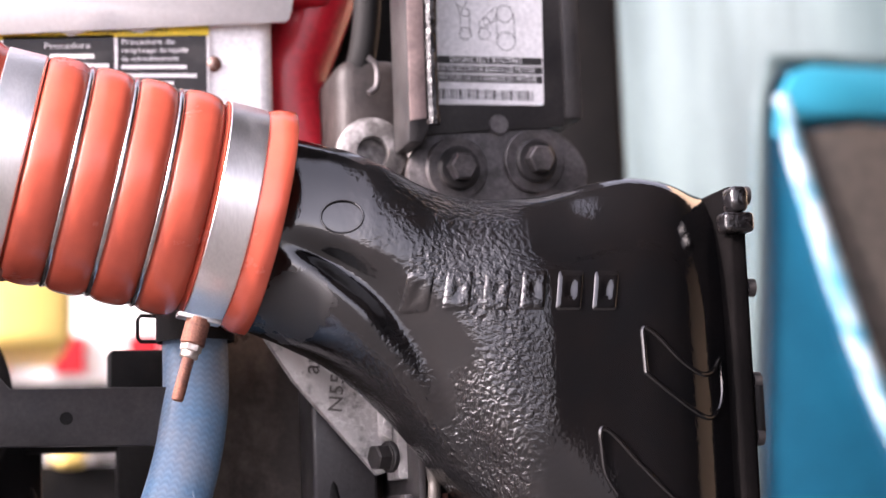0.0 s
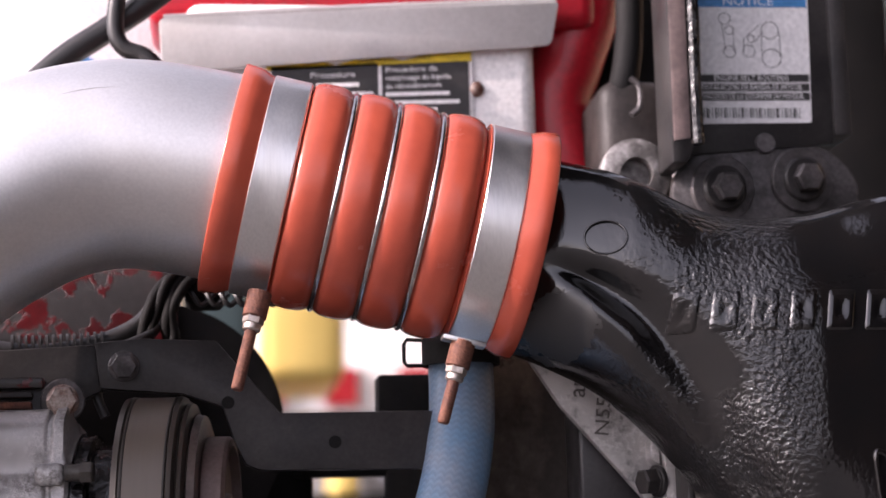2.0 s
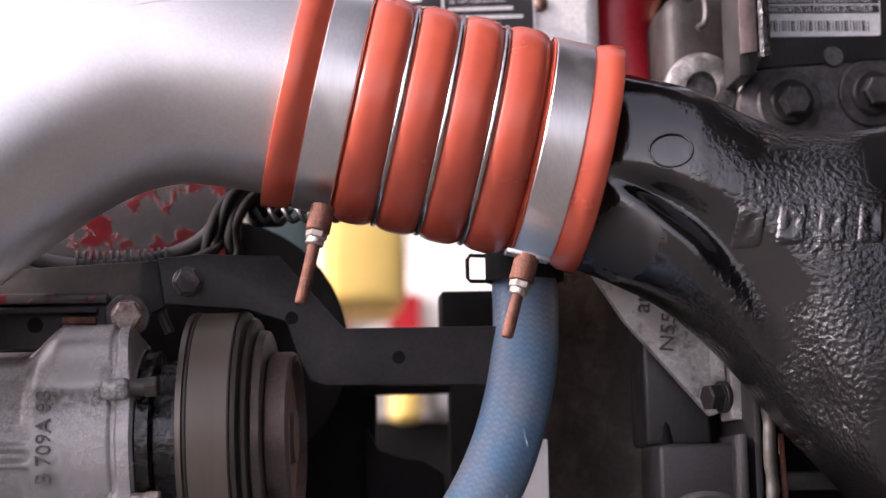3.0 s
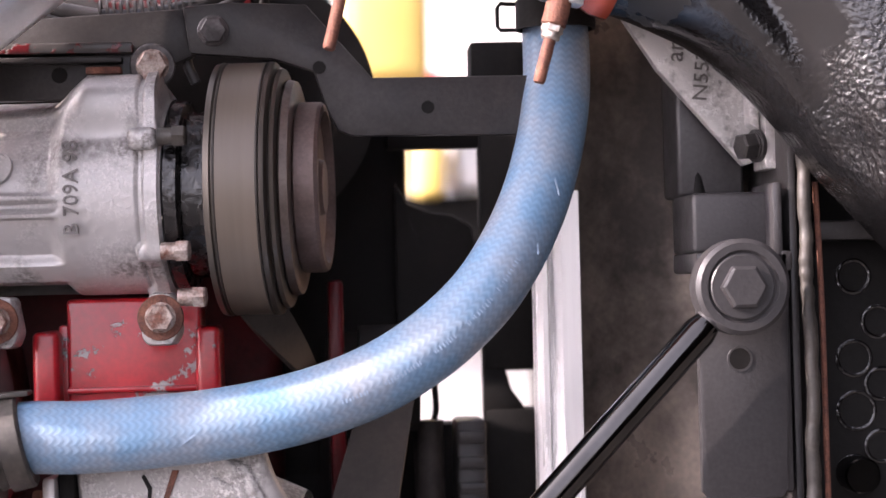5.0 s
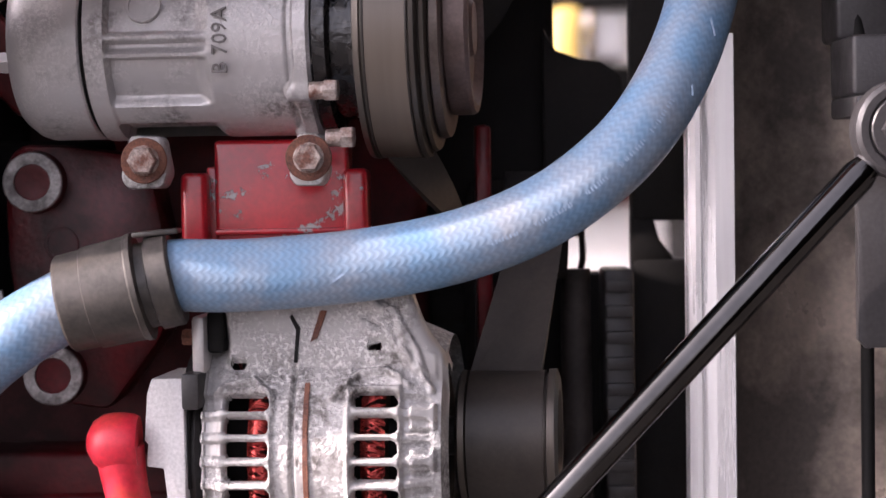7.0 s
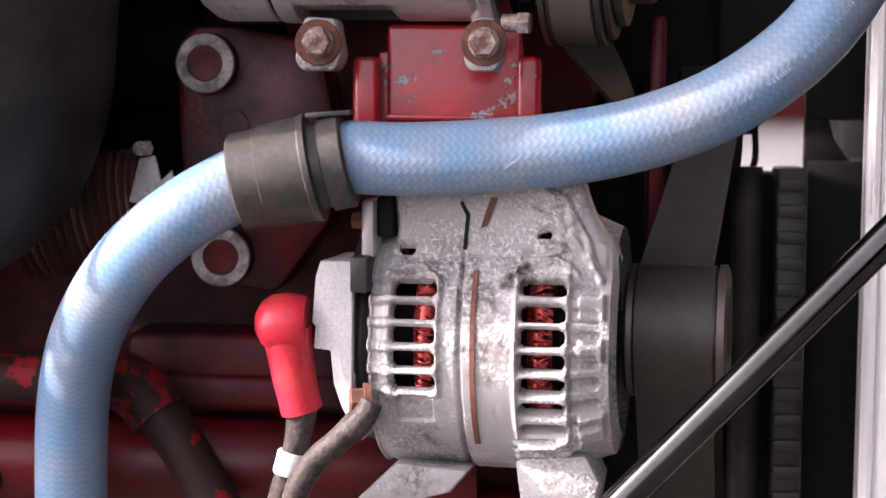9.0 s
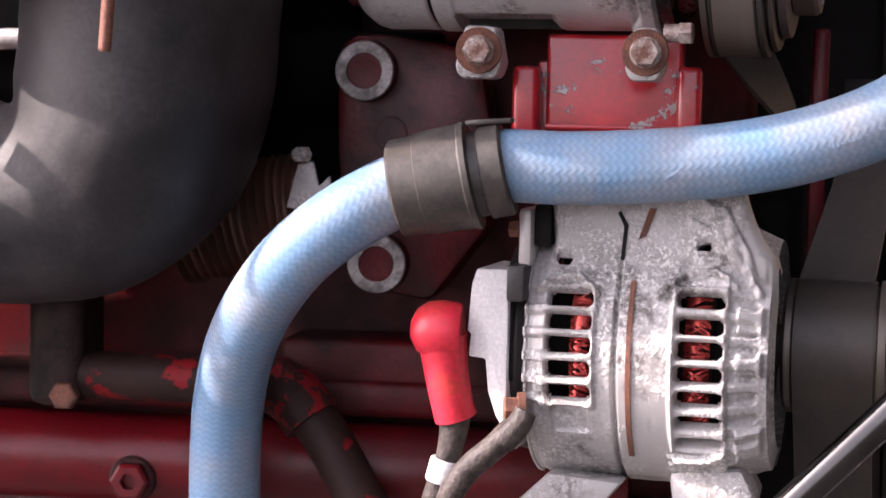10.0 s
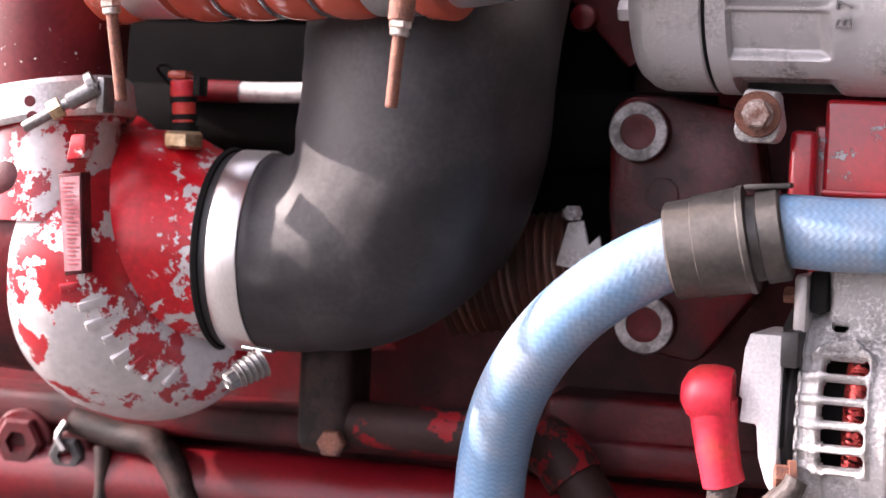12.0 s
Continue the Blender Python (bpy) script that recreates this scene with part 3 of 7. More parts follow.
def parked_trailer():
    t = thing("white_trailer", (2.0, 4.4, -1.05), "white trailer with red and white reflective tape in the yard", "trailer")
    part("wall", box(-1.2, 2.4, 4.2, 6.6, -0.75, 2.6, 0.03), WHITE, t)
    part("floor_rail", box(-1.2, 2.4, 4.0, 4.2, 0.47, 0.62, 0.01), WHITE, t)
    part("side_skirt", box(-1.2, 2.4, 4.14, 4.19, -0.1, 0.22, 0.01), DARKRED, t, "dark red side skirt")
    for k in range(14):
        x = -0.52 + k * 0.20
        part("tape", box(x, x + 0.085, 3.985, 4.0, 0.50, 0.60, 0), STRIPERED, t)
    for x in (0.9, 1.95):
        part("tyre", lathe([(-0.14, 0.2), (-0.14, 0.44), (-0.1, 0.5), (0.1, 0.5), (0.14, 0.44), (0.14, 0.2)], (x, 4.5, -0.55), Y, 40), TYRE, t)
    part("leg", box(0.1, 0.2, 4.2, 4.3, -1.05, 0.1, 0.01), MATTBLACK, t)
    return t


yellow_machine()
parked_trailer()
# unseen roof, added to cut sky out of the duct's reflections
roof = tagged(part("ceiling", box(0.62, 7.0, -3.5, 1.3, 2.4, 2.55, 0.02), SATINBLACK), "unseen dark roof added to shape reflections", "roof", kind="structure")
# unseen wall, added to give the duct a tan reflected stripe
tagged(part("wall_east", box(7.0, 7.3, -3.5, 9.0, -1.05, 7.5, 0.02), TANWALL), "unseen tan wall added for its reflection in the duct", "wall", kind="structure")
# unseen dark wall, added to blacken the duct's right side
wall = tagged(part("wall_south", box(1.25, 7.0, -3.5, -3.2, -1.05, 2.4, 0.02), MATTBLACK), "unseen dark wall added to darken reflections in the duct", "wall", kind="structure")


def teal_fender():
    """Rounded teal wing of the truck's tilted bonnet, with the dark wheel arch in it."""
    t = thing("bonnet_wing", (1.5, 1.4, -1.05), "glossy teal bonnet wing with an open dark wheel arch", "bonnet")
    bm = bmesh.new()
    rows = []
    for i in range(25):
        z = -0.635 + i * 0.09
        row = []
        for k in range(30):
            a = k / 29
            x = 1.21 + a * 0.9 + 0.02 * math.sin(z * 2.2)
            y = 1.75 - 0.42 * math.sin(min(1, a * 2.2) * math.pi / 2) + 0.05 * (z - 0.5) ** 2
            row.append(bm.verts.new((x, y, z)))
        rows.append(row)
    for p, q in zip(rows, rows[1:]):
        for k in range(29):
            bm.faces.new((p[k], p[k + 1], q[k + 1], q[k]))
    part("panel", bm, TEALPALE, t, angle=60)
    door = [(1.262, -0.40), (1.268, 0.08), (1.300, 0.45), (1.314, 0.62), (1.335, 0.675), (1.365, 0.695), (1.70, 0.69), (1.70, -0.40)]
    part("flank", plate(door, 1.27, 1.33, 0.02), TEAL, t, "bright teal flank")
    # pale tube added along the outline as the flank's edge highlight
    part("edge_roll", tube([(x - 0.004, 1.272, z) for x, z in door[:-1]], 0.010, 12, 8), TEALPALE, t, "pale tube standing for the highlight on the edge")
    part("arch_liner", plate([(1.362, 0.588), (1.45, 0.60), (1.70, 0.59), (1.70, -0.02), (1.545, 0.05), (1.47, 0.22), (1.42, 0.374)], 1.255, 1.268, 0.004), GREYRUBBER, t, "dark brown opening")
    part("arch_lip", tube([(1.338, 1.262, 0.640), (1.352, 1.258, 0.555), (1.402, 1.256, 0.374), (1.452, 1.256, 0.22), (1.520, 1.256, 0.05), (1.575, 1.258, -0.15), (1.60, 1.262, -0.38)], 0.016, 16, 8, radii=[0.012, 0.015, 0.017, 0.016, 0.015, 0.013, 0.012]), TEALMOTTLE, t, "pale mottled arch lip")
    # crown band painted brighter where the sun strikes the roll
    part("arch_crown", plate([(1.322, 0.575), (1.330, 0.635), (1.352, 0.672), (1.385, 0.684), (1.70, 0.680), (1.70, 0.602), (1.45, 0.610), (1.358, 0.600)], 1.250, 1.272, 0.008), TEALLIT, t, "arch crown coloured bright cyan as sunlit")
    return t


resize(teal_fender(), 1.6, NEAR)


# ---------- engine behind ----------
def engine_block():
    t = thing("engine_block", (-0.2, 0.3, -0.5), "red painted diesel engine block, grimy, behind the accessories", "engine")
    part("crankcase", box(-0.75, 0.165, 0.17, 0.6, -0.52, 0.06, 0.012, 3), DARKRED, t)
    part("cylinder_head", box(-0.75, 0.16, 0.15, 0.55, 0.195, 0.28, 0.01, 3), PEELHEAD, t, "red cylinder head with peeled paint")
    # gasket face and the panel added below it are coloured as deep shade
    part("head_gasket_face", box(-0.75, 0.162, 0.145, 0.55, 0.055, 0.195, 0.006), SHADEBLACK, t)
    part("side_cover", box(-0.75, -0.10, 0.148, 0.18, -0.10, 0.056, 0.004), SHADEBLACK, t, "black panel standing for shade on the block side")
    part("side_rail", lathe([(-0.55, 0.026), (-0.5, 0.03), (0.12, 0.03), (0.14, 0.022)], (-0.05, 0.125, -0.272), X, 32), RED, t, "bright red horizontal rail")
    part("side_ledge", box(-0.75, 0.14, 0.11, 0.2, -0.236, -0.212, 0.006, 3), DARKRED, t)
    part("web", box(-0.75, 0.15, 0.13, 0.2, -0.42, -0.29, 0.01, 3), RED, t)
    part("lower_web", box(-0.14, 0.03, 0.115, 0.2, -0.232, -0.186, 0.006, 3), DARKRED, t)
    for x in (-0.62,):
        part("boss", lathe([(0, 0.03), (0.03, 0.026), (0.034, 0.016), (0.034, 0)], (x, 0.115, -0.25), (0, -1, 0), 24), RED, t)
    return t


engine_block()


def plug_fitting(at, r, label, mat):
    t = thing("plug", at, label, "plug", "hexagonal plugs on the block")
    part("hex", lathe([(0, r), (0.008, r), (0.010, r * 0.85), (0.010, r * 0.45), (0.004, r * 0.40), (0.004, 0)], at, (0, -1, 0), 6), mat, t, angle=25)
    part("ring", washer(Vector(at) + Vector((0, 0.004, 0)), (0, -1, 0), r * 1.2, r * 0.8, 0.006), DARKRED, t)
    return t


plug_fitting((-0.233, 0.094, -0.281), 0.013, "small red hexagonal plug in the red engine rail", RED)
resize(plug_fitting((-0.483, 0.05, -0.237), 0.018, "red hexagonal port plug under the turbocharger", DARKRED), 1.05, NEAR_LEFT)
resize(plug_fitting((-0.447, 0.05, -0.243), 0.013, "dark grimy hexagonal plug beside a red port", SATINBLACK), 1.05, NEAR_LEFT)


def rusty_pipe():
    t = thing("rusty_pipe", (-0.2, 0.08, -0.21), "brown rusty pipe with flakes of red paint along the block", "pipe")
    pts = [(-0.285, 0.09, -0.212), (-0.22, 0.088, -0.212), (-0.165, 0.085, -0.212), (-0.128, 0.082, -0.216), (-0.105, 0.078, -0.238), (-0.085, 0.074, -0.268), (-0.06, 0.07, -0.31)]
    part("run", tube(pts, 0.0155, 20, 8), PEELRUST, t)
    part("collar", tube([(-0.138, 0.083, -0.211), (-0.122, 0.081, -0.220), (-0.110, 0.078, -0.234)], 0.019, 20, 6), PEELCOLLAR, t, "collar flecked with red paint")
    part("saddle", box(-0.298, -0.262, 0.07, 0.13, -0.232, -0.13, 0.01, 3), HARNESS, t, "dark cast pipe saddle")
    part("saddle_bolt", hexhead((-0.27, 0.07, -0.223), (0, -1, 0), 0.016, 0.008), RUST, t)
    return t


PEELCOLLAR = peeled("red_flecks_on_collar", (0.034, 0.016, 0.014), (0.24, 0.011, 0.015), 70, 0.50, 0.6, 0.0)
PEELRUST = peeled("red_flakes_on_rust", (0.034, 0.016, 0.014), (0.26, 0.011, 0.015), 38, 0.58, 0.6, 0.0)
for flaked in (PEELRUST, PEELCOLLAR):
    flaked.node_tree.nodes["Principled BSDF"].inputs["Coat Weight"].default_value = 0.0
    flaked.node_tree.nodes["Principled BSDF"].inputs["Specular IOR Level"].default_value = 0.2
rusty_pipe()


def mount_casting():
    """Red cast mount with two bolt bosses ringed by bare metal."""
    t = thing("mount_casting", (-0.07, 0.12, -0.15), "dark red cast mount with bare metal bolt bosses", "engine mount")
    out = [(-0.104, 0.0), (-0.094, 0.012), (-0.066, 0.012), (-0.012, 0.004), (-0.002, -0.05), (-0.004, -0.11), (-0.04, -0.158), (-0.076, -0.152), (-0.096, -0.118), (-0.103, -0.06)]
    part("plate", plate(out, 0.105, 0.17, 0.005, round_at=0.006), MOUNTRED, t)
    for x, z, r in ((-0.0835, -0.0115, 0.0165), (-0.0735, -0.134, 0.0165)):
        part("boss", lathe([(0, r * 1.25), (0.012, r * 1.1)], (x, 0.108, z), (0, -1, 0), 32), MOUNTRED, t)
        part("washer", washer((x, 0.0965, z), (0, -1, 0), r * 1.14, r * 0.70, 0.004), GREYCAST, t, "bare metal washer face")
        part("socket_bolt", lathe([(0, r * 0.76), (0.0008, r * 0.76), (0.0012, r * 0.6), (0.0006, r * 0.45), (0.0006, 0)], (x, 0.0958, z), (0, -1, 0), 24), DARKRED, t)
    part("cast_mark", washer((-0.068, 0.106, -0.051), (0, -1, 0), 0.011, 0.009, 0.002), MOUNTRED, t)
    return t


mount_casting()


def bellows():
    t = thing("bellows_pipe", (-0.165, 0.12, -0.114), "rusty brown corrugated metal bellows pipe", "pipe")
    prof = []
    for k in range(90):
        prof.append((k * 0.001, 0.0345 + 0.0040 * math.cos(k * 2 * math.pi / 6.2)))
    part("corrugation", lathe(prof, (-0.214, 0.14, -0.117), (0.985, 0, 0.17), 40), PEELBELLOW, t, angle=70)
    return t


PEELBELLOW = material("brown_bellows", (0.15, 0.10, 0.085), 0.42, 0.5, color2=(0.26, 0.11, 0.075), scale=22, bump=0.2, bump_scale=400)
bellows()


def clip_tab():
    t = thing("bracket_tab", (-0.124, 0.1, -0.085), "dirty metal bracket tab with a small screw", "bracket")
    part("tab", plate([(-0.134, -0.10), (-0.127, -0.072), (-0.117, -0.070), (-0.113, -0.086), (-0.106, -0.079), (-0.104, -0.09), (-0.108, -0.103)], 0.099, 0.103, 0.0008), CASTDIRTY, t)
    part("screw", hexhead((-0.122, 0.099, -0.0655), (-0.4, -1, 0), 0.009, 0.008), CASTDIRTY, t)
    part("stem", lathe([(-0.008, 0.003), (0.004, 0.003)], (-0.1265, 0.098, -0.066), (-1, -0.3, 0.1), 12), CASTDIRTY, t)
    return t


clip_tab()


def cross_pipe():
    """Dark pipes crossing the engine behind the rubber elbow."""
    t = thing("crossover_pipe", (-0.2, 0.16, 0.0), "dark grey crossover pipe across the engine side", "pipe")
    # the pipe's blackness is shade painted in
    part("pipe", tube([(-0.48, 0.13, -0.018), (-0.3, 0.13, -0.018), (-0.15, 0.135, -0.012), (-0.04, 0.14, -0.012)], 0.027, 24, 6), SHADEBLACK, t)
    f = thing("fuel_line", (-0.37, 0.1, 0.004), "grey steel fuel line with a rusty end", "pipe")
    part("line", tube([(-0.356, 0.1, 0.004), (-0.33, 0.1, 0.0045), (-0.30, 0.1, 0.006), (-0.27, 0.1, 0.008)], 0.0068, 16, 6), CAST, f)
    part("rusty_end", tube([(-0.405, 0.1, 0.004), (-0.38, 0.1, 0.004), (-0.356, 0.1, 0.004)], 0.0075, 16, 6), DARKRED, f)
    r = thing("valve_bracket", (-0.12, 0.14, 0.06), "dark red cast bracket with bolts", "bracket")
    part("arm", plate([(-0.20, 0.12), (-0.14, 0.075), (-0.098, 0.03), (-0.084, 0.04), (-0.09, 0.07), (-0.12, 0.11), (-0.15, 0.13)], 0.13, 0.15, 0.003), DARKRED, r)
    part("bolt", lathe([(0, 0.009), (0.012, 0.008), (0.014, 0.004), (0.014, 0)], (-0.128, 0.13, 0.062), (0, -1, 0), 20), RED, r)
    return t


cross_pipe()


# ---------- charge air boot, pipe ----------
def t_bolt(parent, nut, tip, wood=RUST):
    """The hanging threaded stud of a clamp with its nut and trunnion."""
    nut, tip = Vector(nut), Vector(tip)
    d = (tip - nut).normalized()
    stud = thing("clamp_stud", nut, "rusty threaded clamp stud with a zinc nut", "bolt") if parent is None else parent
    prof = []
    n = int((tip - nut).length / 0.0006)
    for k in range(n):
        prof.append((k * 0.0006, 0.0036 + 0.00022 * (k % 2)))
    prof.append((n * 0.0006 + 0.0006, 0.003))
    rod = part("threaded_stud", lathe(prof, nut, d, 20), wood, stud, "rusty threaded stud", angle=50)
    part("nut", hexhead(nut - d * 0.004, d, 0.0115, 0.0055), ZINC, rod, "zinc plated nut", angle=25)
    part("lock_nut", lathe([(0, 0.0056), (0.003, 0.0056), (0.004, 0.0048)], nut + d * 0.0018, d, 24), ZINC, rod)
    part("trunnion", lathe([(0, 0.0075), (0.016, 0.0075), (0.017, 0.006), (0.017, 0)], nut - d * 0.0195, d, 24), RUST, rod)
    return stud


def band(name, o, d, a0, a1, r, label, thick=0.0012, mat=None):
    t = thing(name, Vector(o) + Vector(d) * (a0 + a1) / 2, label, "hose clamp", "clamps on the silicone hoses")
    h = 0.0006
    prof = [(a0, r), (a0, r + thick - h), (a0 + h, r + thick), (a1 - h, r + thick), (a1, r + thick - h), (a1, r)]
    part("band", lathe(prof, o, d, 96, close=True), mat or STEEL, t, angle=25)
    return t


def silicone_boot(o, e, r, label, nuts=()):
    """Ribbed orange silicone hose with three wire rings in its grooves and two clamps."""
    o, e = Vector(o), Vector(e)
    d = (e - o).normalized()
    ln = (e - o).length
    t = thing("silicone_hose", (o + e) / 2 - Z * r, label, "hose", "ribbed silicone hoses")
    made = [t]
    cuff, seat, ridge, groove = r, r - 0.0045, r - 0.0012, r - 0.0075
    prof = [(0.0, r - 0.006), (0.0, cuff - 0.0006), (0.0008, cuff), (0.06 * ln, cuff - 0.0012), (0.085 * ln, seat + 0.0008), (0.10 * ln, seat), (0.205 * ln, seat), (0.215 * ln, seat + 0.001)]
    peaks, half = (0.283, 0.424, 0.562, 0.706), 0.0705
    for p in peaks:
        for k in range(-8, 9):
            f = k / 8
            prof.append(((p + f * half * 0.97) * ln, groove + (ridge - groove) * math.sqrt(max(0, 1 - abs(f) ** 2.6))))
    prof += [(0.785 * ln, seat + 0.001), (0.80 * ln, seat), (0.905 * ln, seat), (0.92 * ln, seat + 0.001), (0.95 * ln, cuff - 0.001), (0.996 * ln, cuff + 0.0004), (ln, cuff - 0.0003), (ln, r - 0.006)]
    part("sleeve", lathe(prof, o, d, 112, close=False), ORANGE, t, angle=60)
    for a, b in zip(peaks, peaks[1:]):
        m = (a + b) / 2 * ln
        ring = [(m + 0.0020 * math.cos(k * math.pi / 6), groove + 0.0030 + 0.0020 * math.sin(k * math.pi / 6)) for k in range(12)]
        part("wire_ring", lathe(ring, o, d, 96, close=True), WIRESTEEL, t, "stainless wire ring", angle=80)
    for (a, b), nt in zip(((0.095, 0.212), (0.79, 0.912)), nuts):
        c = band("hose_clamp", o, d, a * ln, b * ln, seat, "brushed stainless T-bolt clamp round the orange hose")
        if nt:
            t_bolt(c, *nt)
            lug = Vector(nt[0]) + (Vector(nt[0]) - Vector(nt[1])).normalized() * 0.020
            made.append(c)
            if a > 0.5:
                part("bridge", box(-0.0135, 0.0135, -0.006, 0.008, -0.002, 0.0012, 0.0008, 2, m=Matrix.Translation(lug) @ Matrix.Rotation(math.atan2(-d.z, d.x), 4, "Y")), STEEL, c)
    return made


first_boot = silicone_boot((0.1910, 0.045, 0.2930), (0.3885, 0.045, 0.2475), 0.0742, "ribbed orange silicone charge air hose with wire rings",
              (((0.2085, 0.008, 0.195), (0.1985, 0.0, 0.1535)), ((0.3305, -0.006, 0.1615), (0.3215, -0.008, 0.1305))))
second_boot = silicone_boot((-0.185, 0.0, 0.120), (-0.415, 0.02, 0.113), 0.0715, "ribbed orange silicone hose above the rubber elbow",
              (((-0.1965, -0.066, 0.040), (-0.199, -0.068, -0.0065)), ((-0.388, -0.04, 0.050), (-0.381, -0.035, -0.008))))

for ob in first_boot:
    resize(ob, 0.93, NEAR)
for ob in second_boot:
    resize(ob, 0.95, NEAR_LEFT)
cap = thing("charge_air_pipe", (0.0, 0.03, 0.15), "brushed aluminium charge air pipe, bent, dull sheen", "pipe")
part("pipe", tube([(0.205, 0.045, 0.290), (0.183, 0.045, 0.295), (0.140, 0.045, 0.3015), (0.108, 0.045, 0.300), (0.074, 0.043, 0.290), (0.041, 0.04, 0.272),
                   (0.005, 0.034, 0.246), (-0.04, 0.026, 0.210), (-0.085, 0.022, 0.174), (-0.125, 0.026, 0.146), (-0.155, 0.03, 0.130), (-0.180, 0.034, 0.122), (-0.21, 0.038, 0.118)], 0.0662, 72, 8), ALU, cap, angle=60)
part("seam", tube([(0.17, -0.0105, 0.331), (0.14, -0.010, 0.337), (0.108, -0.0105, 0.336), (0.07, -0.0125, 0.324), (0.035, -0.016, 0.304)], 0.0006, 8, 6), ALU, cap)

resize(cap, 0.93, NEAR)


# ---------- intake elbow of the charge air cooler ----------
DUCT_X = (0.372, 0.400, 0.430, 0.456, 0.478, 0.500, 0.530, 0.565, 0.597, 0.618, 0.645, 0.672)
DUCT_TOP = (0.3090, 0.3015, 0.2945, 0.2850, 0.2725, 0.2635, 0.2605, 0.2625, 0.2715, 0.2755, 0.2725, 0.2630)
DUCT_LOW = (0.1840, 0.1720, 0.1545, 0.1290, 0.1020, 0.0740, 0.0430, 0.0050, -0.0300, -0.0520, -0.0720, -0.0900)
DUCT_SQUARE = (2.0, 2.0, 2.1, 2.3, 2.5, 2.7, 3.0, 3.3, 3.6, 3.8, 4.0, 4.0)
DUCT_DEEP_X = (0.372, 0.400, 0.430, 0.456, 0.478, 0.500, 0.522, 0.540, 0.615, 0.635, 0.650, 0.660, 0.672)
DUCT_DEEP = (0.0510, 0.0560, 0.0622, 0.0682, 0.0737, 0.0793, 0.0848, 0.0870, 0.0872, 0.0848, 0.0785, 0.0725, 0.0640)


def gentle(x, xs, ys, reach=0.010):
    """A value read off a bent line whose corners are eased over the reach."""
    return sum(float(np.interp(x + reach * k / 4, xs, ys)) for k in range(-4, 5)) / 9


def duct_form(x):
    zt, zb = gentle(x, DUCT_X, DUCT_TOP), gentle(x, DUCT_X, DUCT_LOW)
    return (zt + zb) / 2, (zt - zb) / 2, gentle(x, DUCT_DEEP_X, DUCT_DEEP, 0.007), gentle(x, DUCT_X, DUCT_SQUARE)


def duct_relief(px, pz, front):
    """How far the casting's front sinks in (plus) or stands out (minus)."""
    vx = gentle(pz, (0.06, 0.10, 0.15, 0.19, 0.215, 0.235), (0.520, 0.500, 0.479, 0.452, 0.423, 0.380), 0.012)
    gate = soft(px, 0.378, 0.425) * soft(pz, 0.05, 0.09) * (1 - soft(pz, 0.215, 0.245))
    dy = gate * (0.0125 * math.exp(-((px - vx) / 0.0165) ** 2) - 0.0075 * math.exp(-((px - vx + 0.034) / 0.019) ** 2))
    dy += 0.010 * math.exp(-((px - 0.53) / 0.05) ** 2 - ((pz - 0.262) / 0.024) ** 2)
    dy -= 0.003 * math.exp(-((px - 0.455) / 0.03) ** 2 - ((pz - 0.255) / 0.02) ** 2)
    return front * (dy + 0.0004 * noise.noise(Vector((px, pz, 0.3)) * 45))


def duct_front(x, z):
    """The y of the casting's front skin."""
    cz, h, w, e = duct_form(x)
    c = math.sqrt(max(0, 1 - min(1, abs(z - cz) / h) ** e)) ** (2 / e)
    return 0.047 - 0.009 * min(1, max(0, (x - 0.39) / 0.05)) - w * c + duct_relief(x, z, min(1, c * 1.2))


